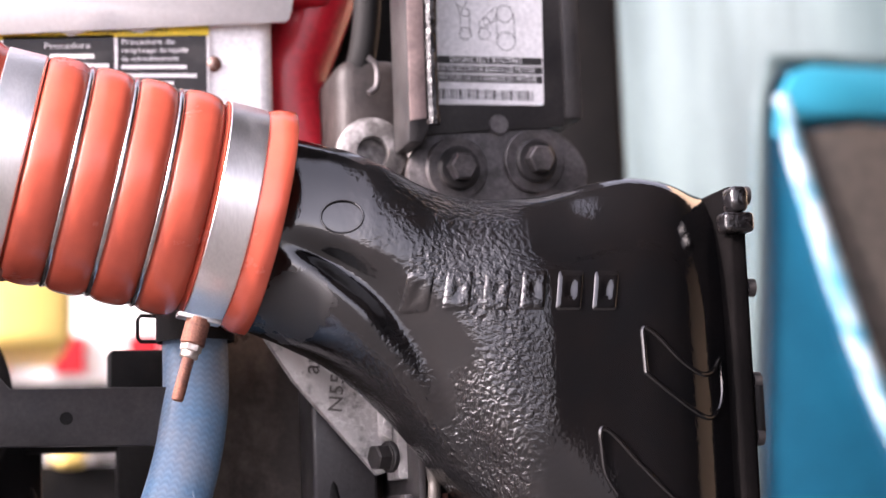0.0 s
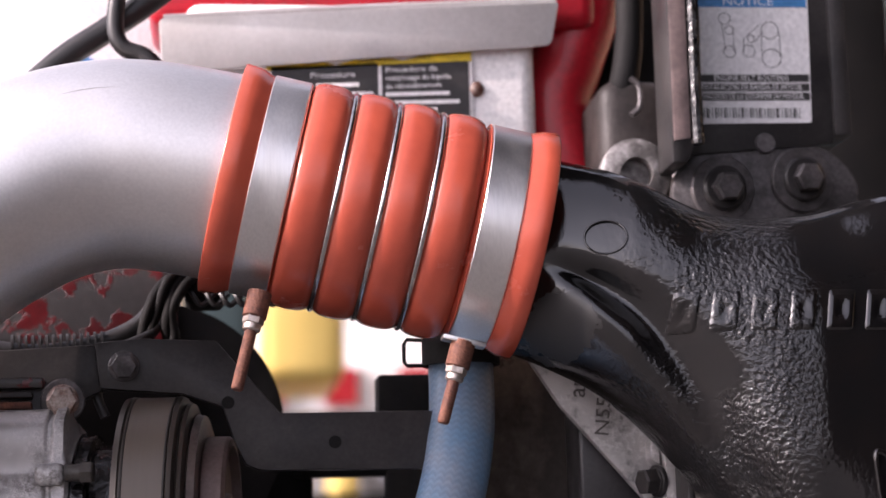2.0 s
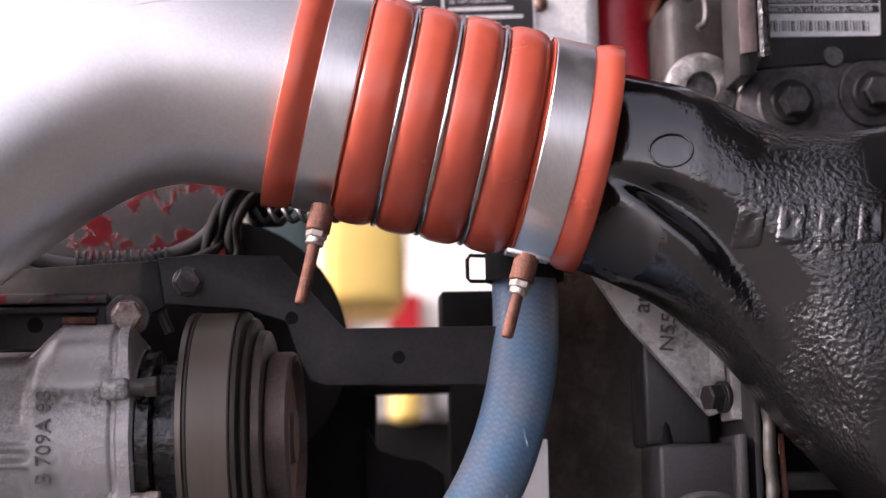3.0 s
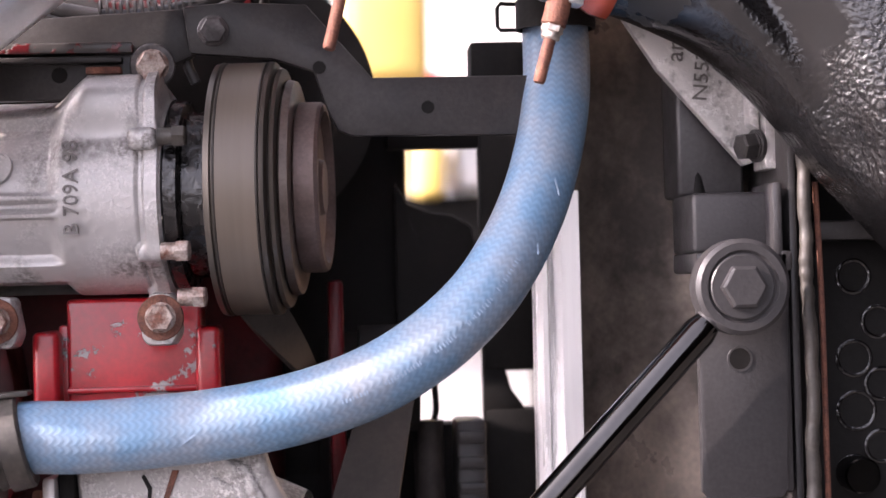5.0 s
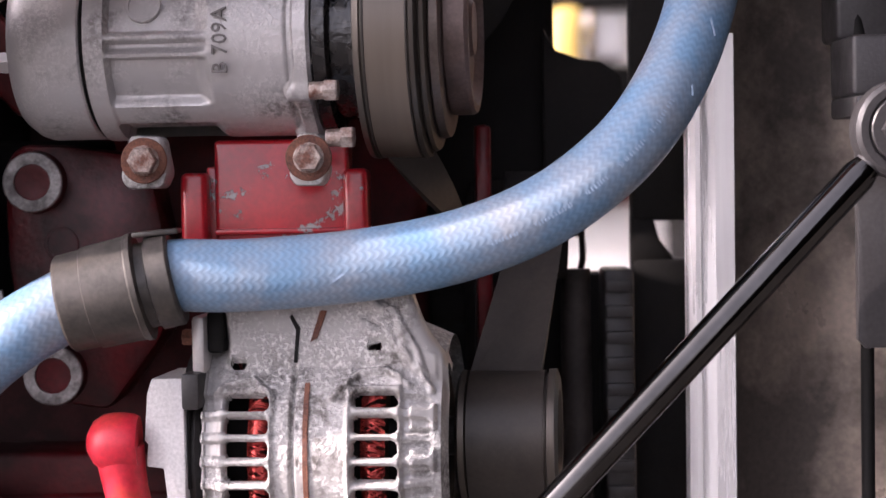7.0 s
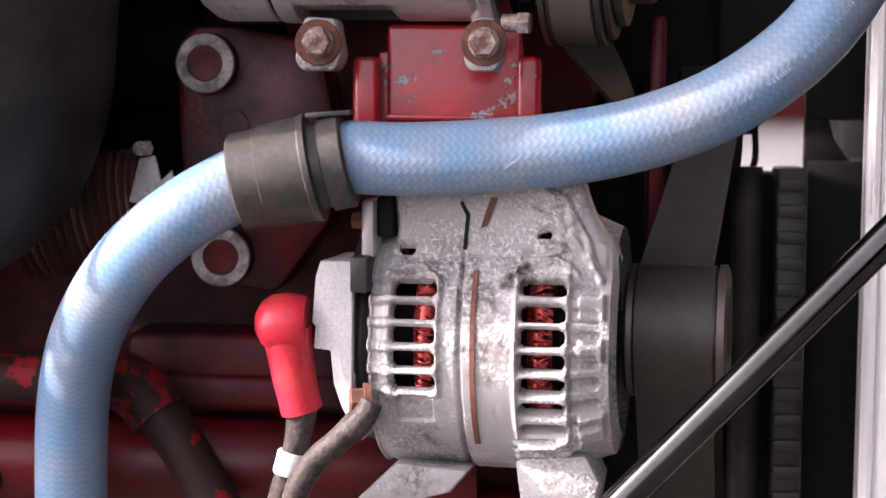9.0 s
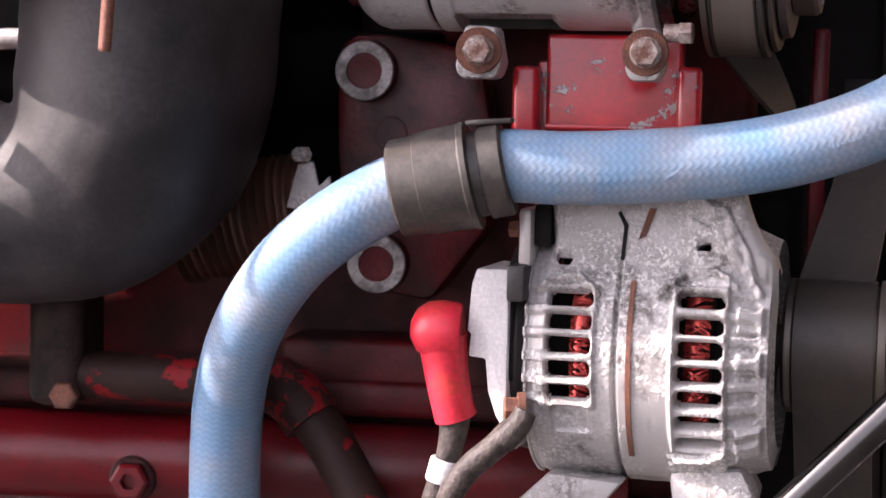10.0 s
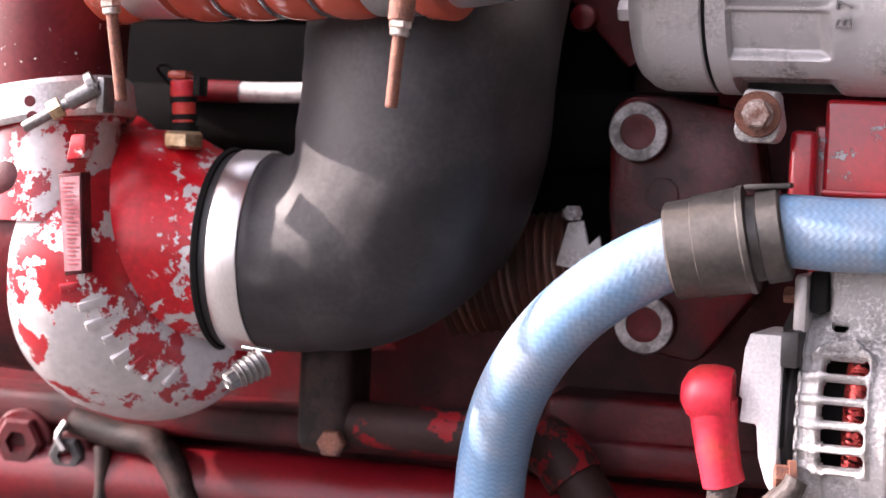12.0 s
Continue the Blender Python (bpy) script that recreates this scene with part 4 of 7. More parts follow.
def intake_duct():
    t = thing("intake_duct", (0.55, 0.03, -0.1), "gloss black cast intake duct with orange-peel paint", "air duct")
    bm = bmesh.new()
    rows, n, m = [], 110, 150
    for i in range(n + 1):
        x = DUCT_X[0] + (DUCT_X[-1] - DUCT_X[0]) * i / n
        cz, h, w, e = duct_form(x)
        lean = 0.22 * (1 - soft(x, DUCT_X[0], 0.485))
        row = []
        for k in range(m):
            a = 2 * math.pi * k / m
            c, s = math.cos(a), math.sin(a)
            yy = -w * math.copysign(abs(c) ** (2 / e), c)
            zz = h * math.copysign(abs(s) ** (2 / e), s)
            px, py, pz = x + lean * zz, 0.047 - 0.009 * min(1, max(0, (x - 0.39) / 0.05)), cz + zz
            py += yy + duct_relief(px, pz, min(1, -yy / w * 1.2)) if yy < 0 else yy * 0.5
            row.append(bm.verts.new((px, py, pz)))
        rows.append(row)
    for p, q in zip(rows, rows[1:]):
        for k in range(m):
            bm.faces.new((p[k], p[(k + 1) % m], q[(k + 1) % m], q[k]))
    bm.faces.new(rows[0])
    bm.faces.new(rows[-1])
    part("duct_body", bm, GLOSSBLACK, t, angle=80)
    part("flange", box(0.6705, 0.6830, -0.042, 0.12, -0.12, 0.2600, 0.003, 3), SHADEBLACK, t, "dull black end flange")
    for z in (0.255, 0.195, 0.135, 0.10):
        part("flange_bolt", lathe([(0, 0.006), (0.005, 0.006), (0.006, 0.004), (0.006, 0)], (0.6835, -0.035, z), X, 16), SATINBLACK, t)
    part("flange_clip", box(0.6645, 0.6850, -0.052, -0.036, 0.2290, 0.2420, 0.003, 3), OILBLACK, t, "small black clip")
    part("clip_tab", box(0.6690, 0.6810, -0.054, -0.036, 0.2420, 0.2585, 0.004, 3), OILBLACK, t)
    part("clip_lug", box(0.6830, 0.6900, -0.040, -0.020, 0.1000, 0.1390, 0.002), MATTBLACK, t)
    def on_skin(x, z, out=0.0):
        return Vector((x, duct_front(x, z) - out, z))
    pad = [on_skin(0.4235 + 0.0125 * math.cos(math.pi * k / 12), 0.2420 + 0.0105 * math.sin(math.pi * k / 12), 0.0002) for k in range(25)]
    part("cast_pad", tube(pad, 0.0007, 8, 1, smooth=False), GLOSSBLACK, t, "round cast pad")
    for pts in ([(0.607, 0.140), (0.6065, 0.155), (0.607, 0.168), (0.616, 0.163), (0.630, 0.149), (0.645, 0.140), (0.656, 0.141), (0.6645, 0.150)],
                [(0.607, 0.140), (0.622, 0.128), (0.640, 0.116), (0.652, 0.112), (0.661, 0.118), (0.665, 0.130), (0.6645, 0.150)],
                [(0.585, 0.066), (0.578, 0.078), (0.576, 0.092), (0.576, 0.106), (0.585, 0.101), (0.60, 0.084), (0.618, 0.066), (0.64, 0.048)]):
        part("cast_rib", tube([on_skin(*p) for p in pts], 0.0017, 10, 8), GLOSSBLACK, t, "raised cast rib")
    # raised lettering kept as six plain slanted blocks that follow the skin
    for k, (x0, x1) in enumerate(((0.4565, 0.4785), (0.4798, 0.5020), (0.5033, 0.5250), (0.5263, 0.5478), (0.5490, 0.5715), (0.5728, 0.5945))):
        z0, z1, sl, bm, n = 0.1795 - 0.0003 * k, 0.2065 - 0.0002 * k, 0.0045, bmesh.new(), 14
        rim = lambda f: min(1.0, min(f, n - f) / 2)
        grid = []
        for i in range(n + 1):
            row = []
            for j in range(n + 1):
                u, v = i / n, j / n
                ease = math.sqrt(rim(i) * rim(j))
                core = soft(min(u, 1 - u), 0.28, 0.42) * soft(min(v, 1 - v), 0.26, 0.40)
                row.append(bm.verts.new(on_skin(x0 + (x1 - sl - x0) * u + sl * v, z0 + (z1 - z0) * v, -0.0008 + 0.0018 * ease - 0.0009 * core)))
            grid.append(row)
        for p, q in zip(grid, grid[1:]):
            for j in range(n):
                bm.faces.new((p[j], p[j + 1], q[j + 1], q[j]))
        part("raised_mark", bm, GLOSSBLACK, t, "raised plain block of cast lettering", angle=70)
    return t


resize(intake_duct(), 0.93, NEAR)

# ---------- belt-routing bracket, header tank, shield ----------
def label_bracket():
    t = thing("upper_bracket", (0.54, 0.07, 0.28), "black steel upright bracket with a bolted round foot", "bracket")
    part("upright", plate([(0.4975, 0.312), (0.600, 0.320), (0.606, 0.50), (0.4985, 0.50)], 0.064, 0.072, 0.001), SATINBLACK, t)
    part("fold", plate([(0.4805, 0.300), (0.4900, 0.300), (0.4985, 0.318), (0.4985, 0.50), (0.4805, 0.50)], 0.030, 0.072, 0.0012), SATINBLACK, t)
    part("side_flange", box(0.600, 0.612, 0.060, 0.13, 0.325, 0.50, 0.002), SATINBLACK, t)
    part("edge_trim", tube([(0.4975, 0.0300, 0.312), (0.4972, 0.0298, 0.36), (0.4978, 0.0298, 0.41), (0.4976, 0.0300, 0.50)], 0.0050, 10, 24, radii=[0.0044 + 0.0004 * noise.noise(Vector((0.7 * k, 3.1, 0.4))) for k in range(60)]), OILBLACK, t, "dark rubber edge trim")
    part("worn_face", plate([(0.4815, 0.314), (0.4925, 0.316), (0.4930, 0.49), (0.4815, 0.49)], 0.0288, 0.0300, 0.0003), BROWNFACE, t, "dusty grey worn face")
    foot = [(0.552 + 0.064 * math.cos(a), 0.287 + 0.040 * math.sin(a)) for a in (2 * math.pi * k / 40 for k in range(40))]
    part("foot", plate(foot, 0.066, 0.078, 0.0015), MIDCAST, t, "worn grey round foot")
    part("rear_lug", lathe([(0, 0.024), (0.01, 0.024), (0.012, 0.021), (0.012, 0.011), (0.002, 0.0105), (0.002, 0)], (0.466, 0.085, 0.302), (0, -1, 0), 40), GREYCAST, t, "grey lug with a hole")
    part("weld_nub", lathe([(0, 0.007), (0.002, 0.0065), (0.002, 0)], (0.5525, 0.0645, 0.3205), (0, -1, 0), 20), MIDCAST, t)
    for x, z in ((0.5215, 0.2895), (0.5765, 0.2955)):
        b = flange_bolt("hex_bolt", (x, 0.066, z), (0.12, -1, -0.05), 0.0175, "dark hexagon bolt with two washers on a bracket foot", MIDCAST, 0.0222, 0.014)
        part("inner_washer", washer((x, 0.066, z), (0.12, -1, -0.05), 0.0150, 0.008, 0.008), SATINBLACK, b)
    s = thing("belt_label", (0.544, 0.0635, 0.333), "white notice label with engine belt routing diagram", "label")
    y = 0.0638
    part("sheet", plate([(0.5035, 0.3335), (0.5855, 0.3345), (0.5875, 0.424), (0.5055, 0.424)], y - 0.0006, y, 0, round_at=0.002), LABELWHITE, s)
    part("header_bar", plate([(0.5055, 0.4145), (0.586, 0.4150), (0.586, 0.4225), (0.5055, 0.4225)], y - 0.0010, y - 0.0007, 0), LABELBLUE, s, "blue header bar")
    letters("header_word", "NOTICE", 0.0085, (0.5455, y - 0.0011, 0.4185), (90, 0, 0), LABELWHITE, s, 0.0001, align="CENTER", stretch=1.15)
    for z, words, squeeze in ((0.3650, "ENGINE BELT ROUTING", 0.86), (0.3586, "INSTALACION DE BANDA DE MOTOR", 0.73), (0.3522, "PARCOURS DE LA COURROIE DU MOTEUR", 0.66)):
        part("text_band", plate([(0.5050, z - 0.0029), (0.5850, z - 0.0023), (0.5850, z + 0.0029), (0.5050, z + 0.0023)], y - 0.0010, y - 0.0007, 0), LABELBLACK, s, "black text band")
        letters("text_line", words, 0.0056, (0.545, y - 0.0011, z), (90, -0.4, 0), LABELWHITE, s, 0.0001, align="CENTER", stretch=squeeze)
    for k in range(34):
        w = (0.0007, 0.0011, 0.0005, 0.0014)[(k * 7 + k // 3) % 4]
        x = 0.511 + k * 0.002
        part("code_bar", plate([(x, 0.3375), (x + w, 0.3375), (x + w, 0.3445), (x, 0.3445)], y - 0.0010, y - 0.0007, 0), LABELBLACK, s)

    def loop(cx, cz, r):
        return [(cx + r * math.cos(a), y - 0.0008, cz + r * math.sin(a)) for a in (2 * math.pi * j / 16 for j in range(17))]
    for cx, cz, r in ((0.5285, 0.4065, 0.004), (0.5315, 0.3985, 0.003), (0.531, 0.3835, 0.0042), (0.5445, 0.384, 0.0042), (0.5595, 0.3985, 0.006), (0.5600, 0.3790, 0.0065), (0.5465, 0.3925, 0.0025)):
        part("diagram_line", tube(loop(cx, cz, r), 0.00025, 5, 1, smooth=False), LABELBLACK, s)
    for a, b in (((0.5265, 0.4035), (0.5285, 0.384)), ((0.5345, 0.4), (0.534, 0.384)), ((0.543, 0.394), (0.553, 0.403)), ((0.549, 0.39), (0.5545, 0.398)), ((0.566, 0.3985), (0.5665, 0.379)), ((0.5535, 0.3985), (0.5535, 0.379)), ((0.5415, 0.393), (0.541, 0.384))):
        part("diagram_line", tube([(a[0], y - 0.0008, a[1]), (b[0], y - 0.0008, b[1])], 0.00025, 5, 1, smooth=False), LABELBLACK, s)
    return t


label_bracket()


def header_tank():
    t = thing("header_tank", (0.3, 0.2, 0.30), "white coolant header tank with a caution label", "tank")
    part("tank_body", box(0.165, 0.412, 0.140, 0.26, 0.290, 0.44, 0.012, 4), WHITE, t)
    s = thing("caution_label", (0.30, 0.138, 0.36), "yellow and black caution label in two languages", "label")
    y = 0.1385
    part("sheet", plate([(0.215, 0.330), (0.365, 0.335), (0.366, 0.4055), (0.215, 0.3955)], y - 0.0006, y, 0), LABELWHITE, s)
    part("yellow_strip", plate([(0.222, 0.3885), (0.3655, 0.3965), (0.3655, 0.4060), (0.222, 0.3965)], y - 0.0010, y - 0.0007, 0), LABELYELLOW, s)
    for pts in ([(0.246, 0.3955), (0.262, 0.3955), (0.270, 0.3925), (0.284, 0.3970), (0.286, 0.4015), (0.262, 0.4000)], [(0.300, 0.4000), (0.318, 0.3965), (0.330, 0.4005), (0.341, 0.4010), (0.336, 0.4050), (0.304, 0.4030)]):
        part("torn_patch", plate(pts, y - 0.0014, y - 0.0011, 0), WHITE, s, "torn white patch")
    letters("text_line", "CAUTION / AVERTISSEMENT", 0.0058, (0.292, y - 0.0011, 0.3970), (90, -3.2, 0), LABELBLACK, s, 0.0001, align="CENTER", stretch=1.25)
    for x0, x1, rows in ((0.225, 0.2995, (0.386, 0.379, 0.372, 0.365, 0.358)), (0.3020, 0.3635, (0.3885, 0.3825, 0.3765, 0.3705, 0.3645, 0.358))):
        part("black_panel", plate([(x0, 0.345), (x1, 0.348), (x1, rows[0] + 0.006 + (x1 - x0) * 0.035), (x0, rows[0] + 0.005)], y - 0.0010, y - 0.0007, 0), LABELBLACK, s, "black text panel")
    letters("text_line", "Procedure", 0.0062, (0.2520, y - 0.0011, 0.3850), (90, -2.5, 0), LABELWHITE, s, 0.0001, stretch=1.2)
    letters("text_line", "Procedure de", 0.0058, (0.3045, y - 0.0011, 0.3895), (90, -2.5, 0), LABELWHITE, s, 0.0001, stretch=1.15)
    letters("text_line", "remplissage du liquide", 0.0052, (0.3045, y - 0.0011, 0.3835), (90, -2.5, 0), LABELWHITE, s, 0.0001)
    letters("text_line", "de refroidissement", 0.0052, (0.3045, y - 0.0011, 0.3775), (90, -2.5, 0), LABELWHITE, s, 0.0001)
    for k, w in enumerate((0.045, 0.052, 0.036, 0.050)):
        z = 0.3705 - k * 0.006
        part("text_bar", plate([(0.3045, z), (0.3045 + w, z + 0.0015), (0.3045 + w, z + 0.0042), (0.3045, z + 0.0028)], y - 0.0013, y - 0.0010, 0), LABELWHITE, s)
    for k, w in enumerate((0.030, 0.040, 0.034)):
        z = 0.3765 - k * 0.0065
        part("text_bar", plate([(0.2560, z), (0.2560 + w, z + 0.001), (0.2560 + w, z + 0.004), (0.2560, z + 0.003)], y - 0.0013, y - 0.0010, 0), LABELWHITE, s)
    part("rivet", lathe([(0, 0.0058), (0.0015, 0.0055), (0.003, 0.0035), (0.0033, 0)], (0.3685, 0.140, 0.3765), (0, -1, 0), 24), RUSTBOLT, t, "rust-brown rivet")
    return t


header_tank()


def heat_shield():
    t = thing("sheet_shield", (0.28, 0.1, 0.376), "bare galvanised sheet metal shield strip", "shield")
    part("strip", plate([(0.1515, 0.3760), (0.4160, 0.3975), (0.4225, 0.4295), (0.1490, 0.4140)], 0.099, 0.1015, 0.0006, round_at=0.004), GALV, t)
    part("hem", tube([(0.152, 0.102, 0.4150), (0.28, 0.102, 0.4235), (0.4205, 0.102, 0.4300)], 0.0026, 10, 4), GALV, t)
    resize(t, 1.027, NEAR)
    r = thing("red_hose_cover", (0.3, 0.2, 0.42), "glossy red moulded cover behind the shield", "cover")
    part("cover", box(0.14, 0.46, 0.15, 0.24, 0.425, 0.50, 0.012, 4), BRIGHTRED, r)
    sweep = [(0.458, 0.185, 0.50), (0.456, 0.185, 0.45), (0.443, 0.185, 0.41), (0.432, 0.185, 0.375), (0.438, 0.185, 0.33), (0.46, 0.19, 0.28)]
    h = thing("red_silicone_hose", (0.44, 0.185, 0.3), "bright red bent hose beside the header tank", "hose")
    part("hose", tube(sweep, 0.027, 28, 8), BRIGHTRED, h)
    d = thing("dark_casting", (0.49, 0.14, 0.34), "dark brown cast housing behind the black bracket", "housing")
    part("housing", box(0.448, 0.50, 0.10, 0.2, 0.285, 0.375, 0.014, 4), DARKCAST, d)
    part("pipe", tube([(0.478, 0.12, 0.50), (0.476, 0.12, 0.42), (0.470, 0.115, 0.38), (0.462, 0.11, 0.36)], 0.010, 16, 6), MATTBLACK, d)
    part("backing", box(0.445, 0.52, 0.21, 0.24, 0.25, 0.60, 0.004), MATTBLACK, d)
    part("latch", tube([(0.468, 0.09, 0.372), (0.474, 0.09, 0.366), (0.474, 0.09, 0.352), (0.468, 0.09, 0.346)], 0.0022, 10, 5), MIDCAST, d)
    b = thing("rear_post", (0.74, 0.48, -0.64), "black post behind the intake duct", "post")
    part("post", box(0.70, 0.79, 0.44, 0.52, -0.64, 0.9, 0.01, 3), MATTBLACK, b)
    resize(b, 1.6, NEAR)
    return t


heat_shield()


def top_hoses():
    t = thing("vent_hose", (0.1, 0.1, 0.40), "black rubber vent hose rising behind the pipe", "hose")
    part("hose", tube([(0.05, 0.10, 0.352), (0.085, 0.10, 0.385), (0.115, 0.10, 0.406), (0.15, 0.10, 0.432), (0.19, 0.10, 0.47)], 0.0085, 18, 6), RUBBER, t)
    s = thing("drain_hose", (0.13, 0.1, 0.38), "small black hose hooking over the pipe", "hose")
    part("hose", tube([(0.124, 0.085, 0.440), (0.121, 0.085, 0.405), (0.126, 0.085, 0.390), (0.140, 0.085, 0.384), (0.150, 0.085, 0.374)], 0.0058, 16, 6), RUBBER, s)
    w = thing("white_cover", (0.05, 0.25, 0.36), "white panel behind the hoses", "panel")
    part("panel", box(-0.05, 0.155, 0.3, 0.32, 0.25, 0.56, 0.004), WHITE, w)
    b = thing("blue_cap", (0.07, 0.2, 0.38), "dark blue plastic cap", "cap")
    part("cap", lathe([(0, 0.02), (0.02, 0.02), (0.024, 0.016), (0.024, 0)], (0.082, 0.302, 0.42), (0, -1, 0), 24), LABELBLUE, b)
    return t


top_hoses()


# ---------- fan shroud, radiator side, strut ----------
def shroud():
    t = thing("fan_shroud", (0.39, 0.1, -0.4), "dusty dark metal fan shroud side with a bright edge", "fan shroud")
    bm = bmesh.new()
    rows = []
    for i in range(40):
        z = -0.45 + i * 0.70 / 39
        row = []
        for k in range(14):
            a = k / 13
            x = 0.352 + 0.115 * a
            y = 0.075 + 0.035 * math.sin(a * 2.6) - 0.02 * a + 0.02 * max(0, z) * a
            row.append(bm.verts.new((x, y, z)))
        rows.append(row)
    for p, q in zip(rows, rows[1:]):
        for k in range(13):
            bm.faces.new((p[k], p[k + 1], q[k + 1], q[k]))
    back = bmesh.ops.extrude_face_region(bm, geom=list(bm.faces))
    for v in [g for g in back["geom"] if isinstance(g, bmesh.types.BMVert)]:
        v.co.y += 0.004
    part("side_sheet", bm, SHROUD, t, angle=50)
    prof = [(0.3235, 0.056), (0.3275, 0.052), (0.3305, 0.052), (0.3325, 0.057), (0.340, 0.054), (0.3515, 0.054), (0.3530, 0.060), (0.3530, 0.075), (0.3235, 0.075)]
    b = bmesh.new()
    lo = [b.verts.new((x, y, -0.45)) for x, y in prof]
    hi = [b.verts.new((x + 0.0015, y, 0.072)) for x, y in prof]
    for k in range(len(prof)):
        b.faces.new((lo[k], lo[(k + 1) % len(prof)], hi[(k + 1) % len(prof)], hi[k]))
    b.faces.new(lo)
    b.faces.new(hi)
    part("edge_strip", b, POLISHED, t, "bright polished metal edge strip", angle=20)
    part("seal", tube([(0.4235, 0.06, 0.20), (0.4245, 0.055, 0.12), (0.428, 0.045, 0.06), (0.430, 0.04, -0.02), (0.430, 0.04, -0.20), (0.43, 0.04, -0.44)], 0.0042, 12, 6), MATTBLACK, t)
    return t


shroud()


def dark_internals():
    """What fills the dark gap between the engine and the shroud: fan parts, and panels standing for its shade."""
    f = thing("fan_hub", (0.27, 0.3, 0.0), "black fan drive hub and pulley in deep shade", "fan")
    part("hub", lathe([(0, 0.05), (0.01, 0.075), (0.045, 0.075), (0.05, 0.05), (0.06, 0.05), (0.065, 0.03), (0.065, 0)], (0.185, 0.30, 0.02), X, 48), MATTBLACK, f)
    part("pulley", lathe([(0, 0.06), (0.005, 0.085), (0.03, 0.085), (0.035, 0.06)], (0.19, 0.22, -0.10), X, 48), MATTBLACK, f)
    p = thing("shroud_frame", (0.31, 0.3, -0.2), "black upright frame member with panels standing for the shade beside the fan", "frame")
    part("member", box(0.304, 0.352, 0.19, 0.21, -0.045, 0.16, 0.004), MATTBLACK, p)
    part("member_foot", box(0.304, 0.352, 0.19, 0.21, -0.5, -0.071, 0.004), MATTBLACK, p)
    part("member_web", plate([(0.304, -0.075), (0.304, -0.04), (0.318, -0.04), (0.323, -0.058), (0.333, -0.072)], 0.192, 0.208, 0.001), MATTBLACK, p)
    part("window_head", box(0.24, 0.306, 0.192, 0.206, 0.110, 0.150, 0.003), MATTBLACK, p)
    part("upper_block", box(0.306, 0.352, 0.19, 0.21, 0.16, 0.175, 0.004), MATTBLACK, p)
    # black panels added where the gap is only deep shade
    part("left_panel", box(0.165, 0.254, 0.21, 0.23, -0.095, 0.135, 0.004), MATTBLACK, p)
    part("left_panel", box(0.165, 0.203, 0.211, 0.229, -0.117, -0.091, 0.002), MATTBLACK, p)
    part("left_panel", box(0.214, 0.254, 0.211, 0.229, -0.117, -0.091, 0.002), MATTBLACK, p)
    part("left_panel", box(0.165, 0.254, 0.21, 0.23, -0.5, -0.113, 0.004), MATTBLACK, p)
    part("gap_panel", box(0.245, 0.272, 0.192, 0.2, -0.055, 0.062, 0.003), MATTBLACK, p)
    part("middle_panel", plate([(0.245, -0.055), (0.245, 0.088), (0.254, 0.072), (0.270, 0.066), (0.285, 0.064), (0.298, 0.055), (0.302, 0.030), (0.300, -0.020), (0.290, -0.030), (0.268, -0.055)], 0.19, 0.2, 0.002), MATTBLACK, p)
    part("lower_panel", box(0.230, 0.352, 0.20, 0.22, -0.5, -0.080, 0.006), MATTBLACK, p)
    part("hose_end", tube([(0.268, 0.17, -0.05), (0.2685, 0.17, -0.07), (0.264, 0.17, -0.084)], 0.0022, 8, 5), MATTBLACK, p)
    part("ribbed_block", box(0.280, 0.300, 0.14, 0.18, -0.35, -0.075, 0.003), SATINBLACK, p)
    for k in range(16):
        part("block_rib", box(0.281, 0.299, 0.136, 0.142, -0.345 + k * 0.017, -0.337 + k * 0.017, 0.001), SATINBLACK, p)
    part("tube_post", lathe([(0, 0.010), (0.285, 0.010)], (0.262, 0.15, -0.36), Z, 20), DARKCAST, p)
    part("red_edge", box(0.196, 0.206, 0.10, 0.13, -0.17, 0.02, 0.003), DARKRED, p)
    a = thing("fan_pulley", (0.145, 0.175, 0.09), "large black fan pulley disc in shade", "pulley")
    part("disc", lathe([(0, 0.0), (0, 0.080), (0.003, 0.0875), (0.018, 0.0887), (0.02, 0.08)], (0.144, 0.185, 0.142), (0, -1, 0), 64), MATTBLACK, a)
    part("hub", lathe([(0, 0.03), (0.006, 0.028), (0.006, 0)], (0.144, 0.165, 0.142), (0, -1, 0), 32), SATINBLACK, a)
    s = thing("square_bracket", (0.31, 0.12, 0.17), "black box bracket behind the blue hose", "bracket")
    part("block", box(0.292, 0.330, 0.10, 0.13, 0.125, 0.172, 0.002), MATTBLACK, s)
    return f


dark_internals()


